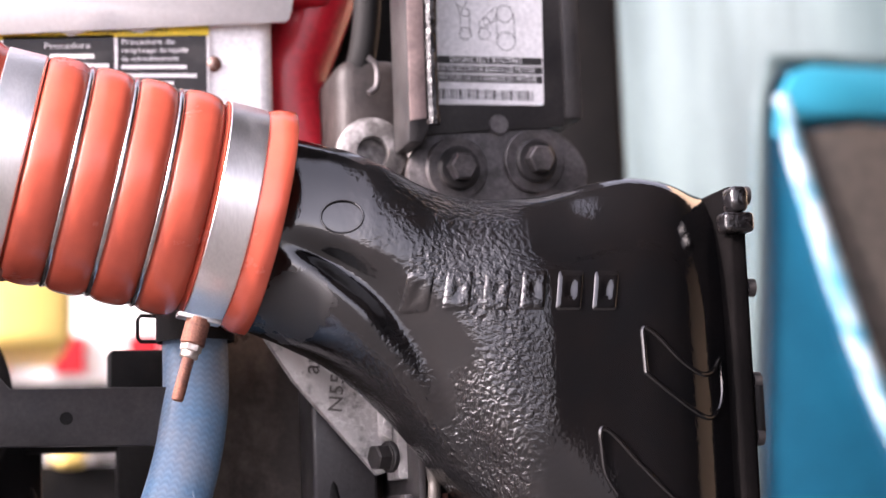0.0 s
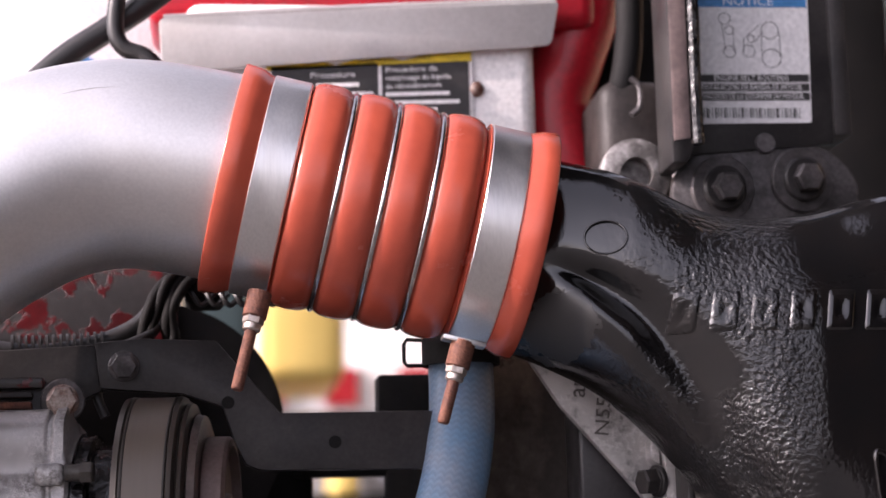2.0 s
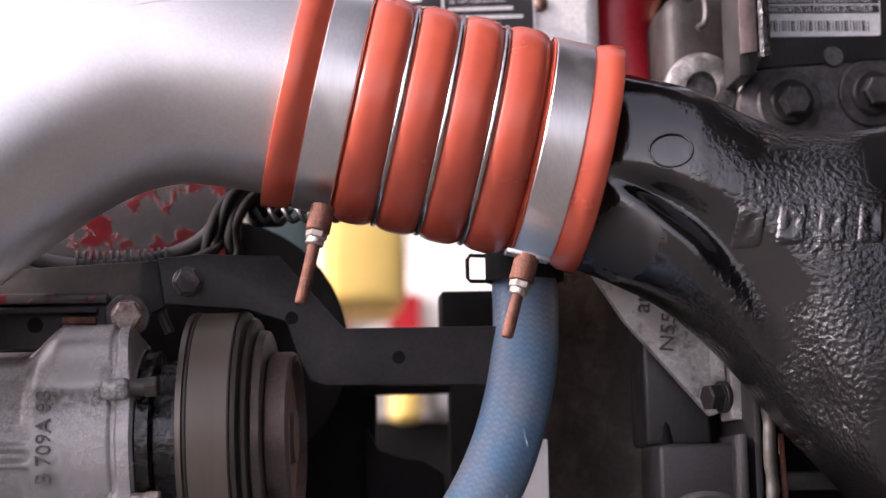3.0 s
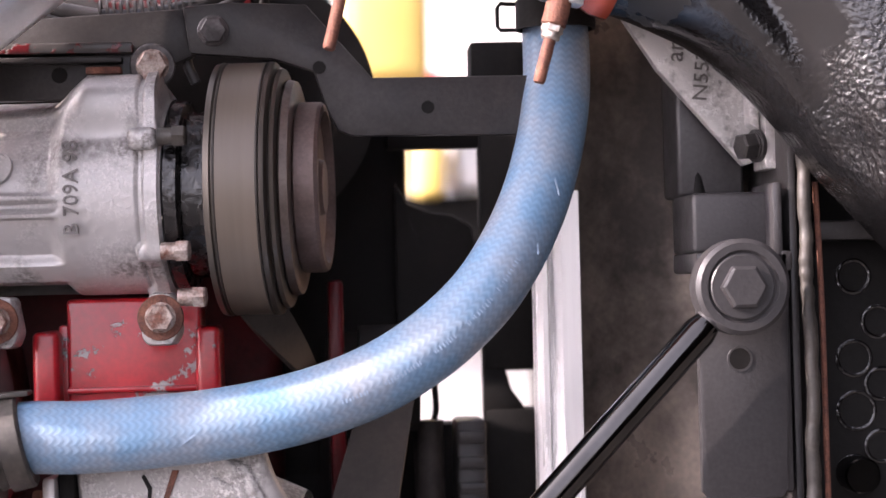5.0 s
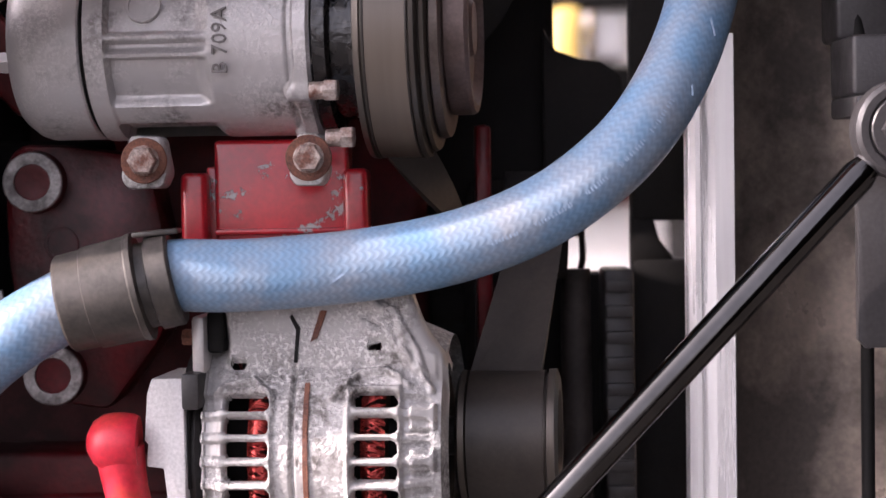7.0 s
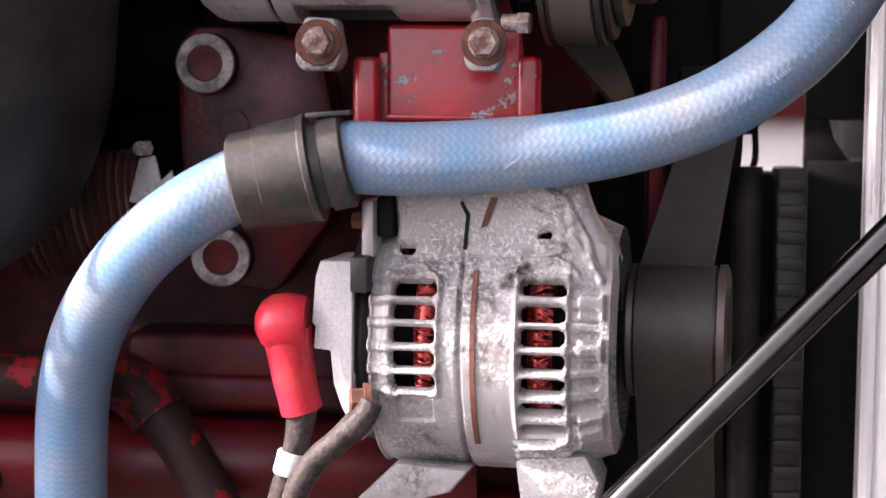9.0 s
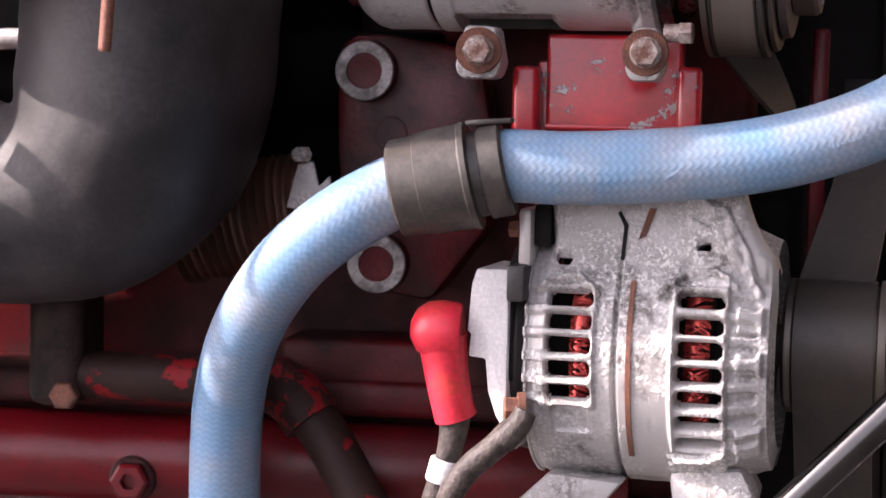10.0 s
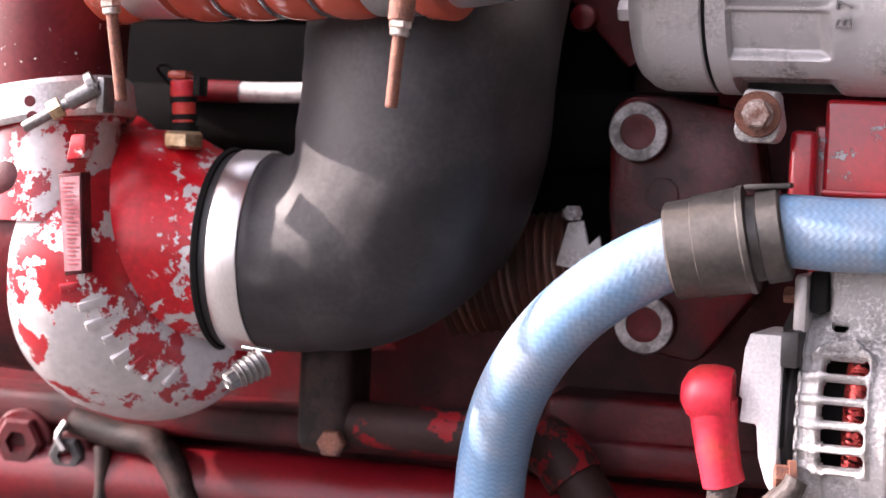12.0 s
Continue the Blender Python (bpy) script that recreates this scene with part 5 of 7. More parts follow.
def strut():
    t = thing("support_strut", (0.3, -0.06, -0.1), "black chromed support rod with a bolted round eye", "strut")
    a, b = Vector((0.428, -0.055, 0.0095)), Vector((0.155, -0.055, -0.278))
    d = (b - a).normalized()
    part("rod", lathe([(0.026, 0.0075), (0.034, 0.0096), (0.9 * (b - a).length, 0.0096), ((b - a).length + 0.12, 0.0096)], a, d, 28), CHROMEDARK, t)
    part("neck", lathe([(0.020, 0.0090), (0.030, 0.0075), (0.034, 0.0088)], a, d, 24), DARKGREY, t)
    part("eye", lathe([(0, 0.024), (0.002, 0.0275), (0.016, 0.0275), (0.018, 0.025), (0.018, 0.021), (0.0165, 0.0195), (0.0165, 0)], a + Vector((0, 0.010, 0)), (0.05, -1, 0), 48), DARKGREY, t)
    part("washer", washer(a + Vector((0, -0.006, 0)), (0.05, -1, 0), 0.0185, 0.008, 0.003), DARKGREY, t)
    part("bolt_head", hexhead(a + Vector((0, -0.008, 0)), (0.05, -1, 0), 0.023, 0.007), DARKGREY, t, angle=25)
    return t


strut()


def radiator_bracket():
    t = thing("radiator_bracket", (0.435, 0.0, -0.09), "dark grey steel radiator mounting bracket", "bracket")
    part("lower_plate", plate([(0.4085, -0.1085), (0.4130, -0.1135), (0.4555, -0.1130), (0.4585, -0.108), (0.462, 0.02), (0.4080, 0.02)], -0.034, -0.026, 0.001), DARKGREY, t)
    part("hole_rim", washer((0.4320, -0.034, -0.0322), (0, -1, 0), 0.0075, 0.0062, 0.0006), DARKGREY, t)
    part("hole", lathe([(0, 0.0062), (0.0005, 0.0062), (0.0005, 0)], (0.4320, -0.034, -0.0322), (0, -1, 0), 24), MATTBLACK, t)
    part("upper_box", box(0.411, 0.458, -0.012, 0.05, 0.030, 0.0655, 0.003, 3), DARKGREY, t)
    part("back_box", box(0.414, 0.456, 0.044, 0.09, 0.066, 0.145, 0.003, 3), DARKGREY, t)
    part("cap_edge", box(0.455, 0.4605, -0.030, 0.02, 0.024, 0.070, 0.0012), DARKGREY, t)
    part("deck", box(0.409, 0.466, -0.03, 0.04, 0.018, 0.030, 0.002), DARKGREY, t)
    part("side_web", box(0.4585, 0.463, -0.03, 0.04, -0.11, 0.03, 0.001), DARKGREY, t)
    u = thing("radiator_column", (0.48, 0.0, -0.4), "tall black radiator side column with worn edges", "frame")
    part("column", box(0.466, 0.4705, -0.024, 0.08, -0.45, 0.14, 0.001), SATINBLACK, u)
    part("web", box(0.4705, 0.4795, 0.0, 0.08, -0.45, 0.10, 0.001), MATTBLACK, u)
    h = thing("edge_seal", (0.476, -0.03, -0.3), "worn grey rubber edge seal", "seal")
    run = [(0.472, -0.03, 0.115), (0.474, -0.03, 0.07), (0.4735, -0.031, 0.02), (0.4755, -0.03, -0.05), (0.4745, -0.03, -0.15), (0.4745, -0.03, -0.44)]
    rough = [p + Vector((0.0013 * noise.noise(p * 90), 0.001 * noise.noise(p * 110), 0)) for p in spline(run, 14)]
    part("seal", tube(rough, 0.0042, 12, 3, radii=[0.0042 + 0.0009 * noise.noise(p * 150) for p in rough]), GREYRUBBER, h)
    w = thing("brown_cable", (0.484, -0.03, -0.3), "thin brown cable running down the column", "cable")
    part("cable", tube([(0.482, -0.024, 0.07), (0.484, -0.024, 0.0), (0.4845, -0.024, -0.1), (0.486, -0.024, -0.44)], 0.0018, 10, 6), RUST, w)
    c = thing("cooler_end_tank", (0.54, 0.05, -0.3), "black cooler end plate with weld rings", "radiator")
    part("end_plate", box(0.489, 0.66, 0.022, 0.10, -0.45, 0.13, 0.003), MATTBLACK, c)
    part("top_rail", box(0.489, 0.60, 0.0, 0.08, 0.036, 0.048, 0.002), SATINBLACK, c)
    for x, z, r in ((0.5165, 0.014, 0.010), (0.531, -0.014, 0.0095), (0.5155, -0.036, 0.0105), (0.5160, -0.068, 0.0115), (0.532, -0.052, 0.0095), (0.514, -0.106, 0.0105), (0.531, -0.09, 0.0095), (0.515, -0.14, 0.0105)):
        part("weld_ring", lathe([(0.0014 * math.cos(j * math.pi / 3), r + 0.0014 * math.sin(j * math.pi / 3)) for j in range(6)], (x, 0.021, z), (0, -1, 0), 28, close=True), GLOSSBLACK, c)
    part("stub", lathe([(0, 0.011), (0.02, 0.011), (0.021, 0.010), (0.021, 0)], (0.513, 0.02, -0.106), (0, -1, 0), 24), CHROMEDARK, c)
    return t


radiator_bracket()


def cast_support():
    t = thing("support_plate", (0.42, 0.03, 0.12), "bare cast metal support plate with raised part number", "bracket")
    part("arm", plate([(0.366, 0.196), (0.400, 0.1435), (0.4520, 0.0835), (0.4600, 0.0860), (0.4600, 0.165), (0.43, 0.20)], 0.026, 0.036, 0.0012), PITTED, t)
    part("foot", plate([(0.4600, 0.080), (0.4690, 0.080), (0.4715, 0.088), (0.4700, 0.165), (0.4600, 0.165)], 0.004, 0.036, 0.0015), CASTDIRTY, t)
    part("rib", plate([(0.4530, 0.108), (0.4590, 0.104), (0.4580, 0.150), (0.4520, 0.150)], 0.012, 0.028, 0.0015), CAST, t)
    letters("part_number", "N552", 0.0128, (0.4255, 0.0255, 0.1235), (90, 0, 0), NUMBER, t, 0.0009, turn=84, stretch=1.1)
    letters("part_number", "am", 0.0160, (0.4105, 0.0255, 0.1480), (90, 0, 0), NUMBER, t, 0.0009, turn=84)
    b = flange_bolt("hex_bolt", (0.4575, 0.012, 0.0945), (-0.94, -0.34, -0.05), 0.0145, "grey hexagon bolt holding the cast support plate", SATINBLACK, 0.010, 0.011)
    return t


cast_support()

# ---------- air conditioning compressor ----------
CZ, CY, CR = 0.0735, 0.058, 0.0605


def on_drum(x, ang, r=None, cy=None, cz=None):
    a = radians(ang)
    rr = CR if r is None else r
    return Vector((x, (CY if cy is None else cy) - rr * math.cos(a), (CZ if cz is None else cz) + rr * math.sin(a)))


def compressor():
    t = thing("ac_compressor", (0.03, CY, CZ - CR), "cast aluminium air conditioning compressor with dirty pulley", "compressor")
    o = (0, CY, CZ)
    part("rear_head", lathe([(-0.086, 0), (-0.086, 0.040), (-0.083, 0.052), (-0.076, CR - 0.003), (-0.070, CR - 0.001), (-0.0385, CR - 0.001), (-0.0375, CR - 0.002)], o, X, 96), CAST, t, angle=40)
    part("gasket", lathe([(-0.0375, CR - 0.0035), (-0.0350, CR - 0.0035)], o, X, 96), MATTBLACK, t)
    def skin(x, a):
        r = CR - 0.0022 * (1 - soft(x, -0.0350, -0.0340))
        pocket = soft(x, -0.0225, -0.0205) * (1 - soft(x, 0.030, 0.041))
        ribs = max(1 - soft(abs(a - mid), wide - 1.6, wide + 1.8) for mid, wide in ((64, 14), (-2, 2.3), (-12, 2.3), (-52, 9)))
        r -= pocket * (0.0080 - 0.0070 * ribs)
        r -= 0.0012 * soft(x, 0.030, 0.041)
        lug = max(math.exp(-((a - mid) / 7) ** 2) for mid in (33, -36, 78, -75))
        r += (0.0022 + 0.0038 * lug) * soft(x, 0.0880 - 0.006 * lug, 0.0905 - 0.006 * lug) * (1 - soft(x, 0.0975, 0.0990))
        r -= 0.0024 * soft(x, 0.0845, 0.0860) * (1 - soft(x, 0.0885, 0.0900)) * (1 - lug)
        # the casting swells into a shoulder under the upper bolt
        r += 0.020 * soft(x, 0.026, 0.056) * soft(a, 32, 54) * (1 - soft(a, 64, 80)) * (1 - soft(x, 0.096, 0.0985))
        r -= 0.0006 * soft(x, 0.0990, 0.0995)
        return r + 0.00025 * noise.noise(Vector((x, radians(a) * CR, 0.7)) * 200)
    part("cylinder", relief_drum(-0.0350, 0.0995, -95, 95, CY, CZ, skin, None, 0.0009, 0.9), CAST, t, "cast cylinder with soft pockets and ribs", angle=50)
    part("cylinder_back", lathe([(-0.0350, CR - 0.002), (0.0985, CR - 0.002)], o, X, 40, arc=(93, 267)), CAST, t)
    part("front_head", lathe([(0.0995, CR - 0.006), (0.1005, CR - 0.003), (0.1080, CR - 0.003), (0.1095, CR - 0.006), (0.1095, 0.045)], o, X, 72), OILBLACK, t, "oily black front head")
    part("coil", lathe([(0.1095, 0.046), (0.1100, 0.0505), (0.1205, 0.0505), (0.1210, 0.0535), (0.1245, 0.0535), (0.1245, 0.04)], o, X, 64), OILBLACK, t, "greasy black clutch coil")
    c = on_drum(0.0005, 18, CR - 0.0072)
    nrm = Vector((0, -math.cos(radians(18)), math.sin(radians(18))))
    part("round_mark", washer(c, nrm, 0.0105, 0.0088, 0.0022), CAST, t, "round cast mark")
    part("mark_disc", lathe([(0, 0.0088), (0.0008, 0.0088), (0.001, 0.0)], c, nrm, 24), CAST, t)
    letters("cast_number", "B 709A 98", 0.0130, (0.0475, on_drum(0, 2).y + 0.0008, 0.0490), (90, 0, 0), NUMBER, t, 0.0010, turn=90)
    # ears with bolts
    for x0, x1, bx in ((-0.0165, 0.0125, 0.0), (0.084, 0.1075, 0.097)):
        part("ear", plate([(x0, -0.010), (x0 + 0.004, -0.0165), (x1 - 0.004, -0.0165), (x1, -0.008), (x1 - 0.004, 0.014), (x0 + 0.006, 0.015)], 0.0075, 0.028, 0.003, round_at=0.003), CASTDIRTY, t, "cast mounting ear")
    part("shoulder", box(0.080, 0.098, 0.024, 0.05, 0.114, 0.131, 0.005, 3), CASTDIRTY, t)
    part("flange_lug", box(0.081, 0.0985, -0.006, 0.02, 0.098, 0.111, 0.004, 3), CAST, t)
    for (x, y, z), m in (((0.0995, -0.004, 0.105), GREYRUBBER), ((0.0995, 0.000, 0.0385), RUSTBOLT), ((0.1065, 0.012, 0.0115), RUSTBOLT)):
        part("through_bolt", merge(lathe([(0, 0.0052), (0.009, 0.0052)], (x, y, z), X, 20), hexhead((x + 0.009, y, z), X, 0.0115, 0.0075)), m, t, "small through bolt", angle=25)
    part("rear_fitting", hexhead((-0.084, 0.02, 0.060), (-1, 0, 0), 0.012, 0.008), CAST, t)
    # pulley and clutch
    po = (0, CY + 0.002, 0.0765)
    part("pulley", lathe([(0.1254, 0.0412), (0.1254, 0.0680), (0.1271, 0.0767), (0.1306, 0.0775), (0.1315, 0.0757), (0.1323, 0.0757), (0.1584, 0.0757), (0.1593, 0.0775), (0.1619, 0.0767), (0.1632, 0.0711), (0.1650, 0.0736), (0.1671, 0.0726), (0.1684, 0.0618), (0.1684, 0.0412)], po, X, 96), PULLEY, t, "dull worn pulley", angle=30)
    part("clutch_ring", lathe([(0.1684, 0.0412), (0.1684, 0.0644), (0.1697, 0.0659), (0.1741, 0.0649), (0.1750, 0.0618), (0.1750, 0.0464)], po, X, 96), CLUTCH, t, "brown steel clutch ring", angle=30)
    part("clutch_plate", lathe([(0.1750, 0.0300), (0.1750, 0.0510), (0.1763, 0.0520), (0.1880, 0.0520), (0.1902, 0.0505), (0.1906, 0.0464), (0.1850, 0.0433), (0.1850, 0.0180), (0.1893, 0.0160), (0.1893, 0.0000)], po, X, 72), HUBRUST, t, "brown clutch plate", angle=30)
    return t


turn(compressor(), (0.03, 0.0, 0.0), -7)


def belt_loop(name, label, centres, x0, x1, mat):
    """A flat belt round pulleys given as (y, z, r), in anticlockwise order seen from +x; a convex loop."""
    t = thing(name, (x0, centres[0][0], centres[0][1]), label, "belt")
    pts = []
    for y, z, r in centres:
        for k in range(48):
            a = 2 * math.pi * k / 48
            pts.append((y + r * math.cos(a), z + r * math.sin(a)))
    pts = sorted(set(pts))

    def half(seq):
        h = []
        for p in seq:
            while len(h) >= 2 and (h[-1][0] - h[-2][0]) * (p[1] - h[-2][1]) - (h[-1][1] - h[-2][1]) * (p[0] - h[-2][0]) <= 0:
                h.pop()
            h.append(p)
        return h
    hull = half(pts)[:-1] + half(pts[::-1])[:-1]
    cy = sum(p[0] for p in hull) / len(hull)
    cz = sum(p[1] for p in hull) / len(hull)
    bm = bmesh.new()
    rings = []
    for x, grow in ((x0, 0.0), (x0, 0.004), (x1, 0.004), (x1, 0.0)):
        ring = []
        n = len(hull)
        for i, (y, z) in enumerate(hull):
            ty, tz = hull[(i + 1) % n][0] - hull[i - 1][0], hull[(i + 1) % n][1] - hull[i - 1][1]
            ln = math.hypot(ty, tz)
            ring.append(bm.verts.new((x, y + grow * tz / ln, z - grow * ty / ln)))
        rings.append(ring)
    for p, q in zip(rings, rings[1:] + rings[:1]):
        for k in range(len(hull)):
            bm.faces.new((p[k], p[(k + 1) % len(hull)], q[(k + 1) % len(hull)], q[k]))
    part("belt", bm, mat, t, angle=40)
    if len(centres) == 1:
        y, z, r = centres[0]
        for x in (x0 + 0.0006, x1 - 0.0006):
            part("edge_cord", lathe([(x + 0.0007 * math.cos(k * math.pi / 3), r + 0.0040 + 0.0005 * math.sin(k * math.pi / 3)) for k in range(6)], (0, y, z), X, 96, close=True), BELTDARK, t, "dark frayed belt edge")
    return t


belt_loop("compressor_belt", "olive-brown worn drive belt round the compressor pulley", [(CY + 0.002, 0.0765, 0.0729)], 0.1324, 0.1584, BELT)
turn(bpy.data.objects["compressor_belt"], (0.03, 0.0, 0.0), -7)
tw = thing("belt_span", (0.16, 0.1, -0.03), "black belt span leaving the compressor pulley with a twist", "belt")
tb = bmesh.new()
rows = []
for i in range(13):
    f = i / 12
    c = Vector((0.1435 + 0.042 * f, 0.030 + 0.06 * f, 0.020 - 0.062 * f))
    a = radians(78 * f)
    h = Vector((math.cos(a), math.sin(a) * 0.9, 0.15)) * 0.015
    nn = Vector((-math.sin(a), math.cos(a), 0)) * 0.002
    rows.append([tb.verts.new(c + h * u + nn * w) for u, w in ((-1, -1), (1, -1), (1, 1), (-1, 1))])
for p, q in zip(rows, rows[1:]):
    for k in range(4):
        tb.faces.new((p[k], p[(k + 1) % 4], q[(k + 1) % 4], q[k]))
tb.faces.new(rows[0])
tb.faces.new(rows[-1])
part("span", tb, BELTDARK, tw, angle=40)


def mounting_plate():
    t = thing("mounting_plate", (0.15, 0.03, 0.12), "black steel mounting plate with bolt holes", "bracket")
    out = [(0.112, 0.186), (0.138, 0.1885), (0.186, 0.1865), (0.2250, 0.1415), (0.330, 0.1415), (0.330, 0.1055), (0.213, 0.1065), (0.204, 0.110), (0.198, 0.122), (0.190, 0.146), (0.166, 0.154), (0.116, 0.158)]
    part("plate", plate(out, 0.026, 0.034, 0.0010), SATINBLACK, t)
    part("lug", plate([(0.0, 0.150), (0.0, 0.180), (0.112, 0.186), (0.118, 0.158), (0.10, 0.150)], 0.034, 0.046, 0.001), SATINBLACK, t, "grimy black carrier")
    part("front_lug", plate([(-0.03, 0.131), (-0.03, 0.156), (0.095, 0.160), (0.102, 0.150), (0.088, 0.132)], 0.028, 0.037, 0.001, round_at=0.002), SATINBLACK, t)
    for x, z, r in ((0.1933, 0.1482, 0.0040), (0.2585, 0.1230, 0.0040), (0.0380, 0.1462, 0.0048)):
        part("hole", lathe([(0, r), (0.0006, r), (0.0006, r * 0.9), (0.0002, r * 0.9), (0.0002, 0)], (x, 0.0261 if x > 0.1 else 0.0281, z), (0, -1, 0), 20), MATTBLACK, t)
    part("painted_rail", box(-0.03, 0.082, 0.022, 0.034, 0.1585, 0.1650, 0.0012), PEELHEAD, t, "red rail worn to grey")
    part("upper_rib", box(-0.03, 0.076, 0.018, 0.030, 0.1525, 0.1560, 0.001), SATINBLACK, t)
    part("pad", box(0.055, 0.075, 0.018, 0.03, 0.1400, 0.1452, 0.0012), GREYCAST, t, "grey pad")
    part("pad_cap", box(0.0545, 0.0755, 0.0175, 0.03, 0.1455, 0.1500, 0.0012), RUST, t, "rust-brown pad top")
    flange_bolt("hex_bolt", (0.0935, 0.027, 0.1510), (0.05, -1, -0.1), 0.0165, "rusty flanged bolt on the black mounting plate", RUSTBOLT, 0.0135, 0.013, washer_mat=MIDCAST)
    flange_bolt("hex_bolt", (0.1300, 0.027, 0.1715), (0.05, -1, -0.1), 0.0145, "dull grey flanged bolt beside the compressor pulley", MIDCAST, 0.0095, 0.010)
    b = flange_bolt("hex_bolt", (0.0, 0.010, 0.0), (0.02, -1, 0.0), 0.0150, "rusty flanged bolt through the compressor ear", RUSTBOLT, 0.0135, 0.011, washer_mat=RUST)
    c = flange_bolt("hex_bolt", (0.097, 0.0, 0.0), (0.02, -1, 0.0), 0.0150, "rusty flanged bolt through the compressor ear", RUSTBOLT, 0.0135, 0.011, washer_mat=RUST)
    fit = thing("brass_fitting", (-0.02, 0.03, 0.135), "brass service fitting on the compressor", "fitting")
    part("block", box(-0.027, -0.003, 0.012, 0.04, 0.128, 0.150, 0.003, 3), BRASS, fit)
    part("cap", lathe([(0, 0.010), (0.012, 0.010), (0.014, 0.008), (0.014, 0)], (-0.016, 0.026, 0.150), Z, 6), BRASS, fit)
    return t


mounting_plate()


def red_carrier():
    t = thing("carrier_bracket", (0.07, 0.05, -0.05), "bright red cast carrier bracket with chipped paint", "bracket")
    part("web", box(0.036, 0.118, 0.052, 0.10, -0.10, 0.012, 0.003, 3), PEELSOME, t)
    part("left_pad", box(0.0165, 0.0325, 0.040, 0.10, -0.075, -0.0075, 0.004, 4), PEELSOME, t)
    part("right_pad", box(0.1145, 0.1295, 0.040, 0.10, -0.075, -0.0065, 0.004, 4), PEELSOME, t)
    part("link", box(0.030, 0.040, 0.060, 0.10, -0.10, -0.004, 0.002), PEELSOME, t)
    part("lip", box(0.036, 0.118, 0.047, 0.06, -0.0455, -0.042, 0.0012), PEELSOME, t)
    return t


red_carrier()


# ---------- wiring by the head ----------
def wiring():
    t = thing("wiring_loom", (0.09, 0.07, 0.18), "black corrugated wiring loom drooping over the engine", "cable")
    part("loom", tube([(0.170, 0.075, 0.232), (0.156, 0.07, 0.222), (0.135, 0.065, 0.200), (0.105, 0.062, 0.188), (0.07, 0.06, 0.184), (0.03, 0.06, 0.190), (-0.02, 0.06, 0.20)], 0.0062, 14, 8), RUBBER, t)
    part("branch", tube([(0.160, 0.072, 0.224), (0.148, 0.06, 0.198), (0.128, 0.052, 0.186), (0.116, 0.048, 0.170), (0.113, 0.045, 0.156), (0.118, 0.045, 0.142)], 0.0032, 12, 8), RUBBER, t)
    part("wire", tube([(0.10, 0.056, 0.182), (0.06, 0.054, 0.178), (0.02, 0.054, 0.187), (-0.03, 0.054, 0.20)], 0.0022, 10, 6), RUBBER, t)
    for k in range(14):
        f = k / 13
        c = Vector((0.115 - 0.055 * f, 0.0615 - 0.001 * f, 0.1905 - 0.006 * f + 0.004 * f * f))
        part("loom_ring", lathe([(-0.0008, 0.0062), (-0.0008, 0.0074), (0.0008, 0.0074), (0.0008, 0.0062)], c, (1, 0.02, 0.08), 18), RUBBER, t)
    c = thing("connector", (0.165, 0.08, 0.22), "black plastic connector with tangled wires under the pipe", "connector")
    part("shell", box(0.166, 0.192, 0.07, 0.11, 0.216, 0.242, 0.006, 3), MATTBLACK, c)
    for k in range(4):
        part("lead", tube([(0.178 - 0.004 * k, 0.074, 0.238), (0.166 - 0.005 * k, 0.064 + 0.003 * (k % 2), 0.226 + 0.002 * (k % 3)), (0.158 - 0.006 * k + 0.003 * (k % 2), 0.060, 0.208 - 0.004 * (k % 3)), (0.160 - 0.010 * k + 0.005 * (k % 2), 0.060 + 0.004 * (k % 2), 0.192 - 0.003 * k), (0.150 - 0.012 * k - 0.004 * (k % 3), 0.064, 0.184)], 0.0034 + 0.0006 * (k % 2), 12, 6), MATTBLACK, c)
    for k in range(6):
        a = 0.165 + 0.009 * k
        part("wire", tube([(a, 0.08, 0.232), (a + 0.006, 0.066, 0.222), (a + 0.012, 0.064, 0.214), (a + 0.02, 0.07, 0.222)], 0.0018, 8, 6), RUBBER, c)
    k = thing("spring_clip", (0.31, 0.05, 0.18), "black spring band hose clip at the top of the blue hose", "hose clip")
    part("clip_loop", tube([(0.318, 0.045, 0.1875), (0.306, 0.044, 0.1880), (0.3040, 0.044, 0.1850), (0.3040, 0.044, 0.1740), (0.3060, 0.044, 0.1715), (0.318, 0.044, 0.1715)], 0.0013, 8, 3, smooth=False), MATTBLACK, k)
    part("clip_band", lathe([(0, 0.0222), (0, 0.0245), (0.018, 0.0245), (0.018, 0.0222)], (0.339, 0.035, 0.170), Z, 48, close=True), MATTBLACK, k)
    return t


wiring()


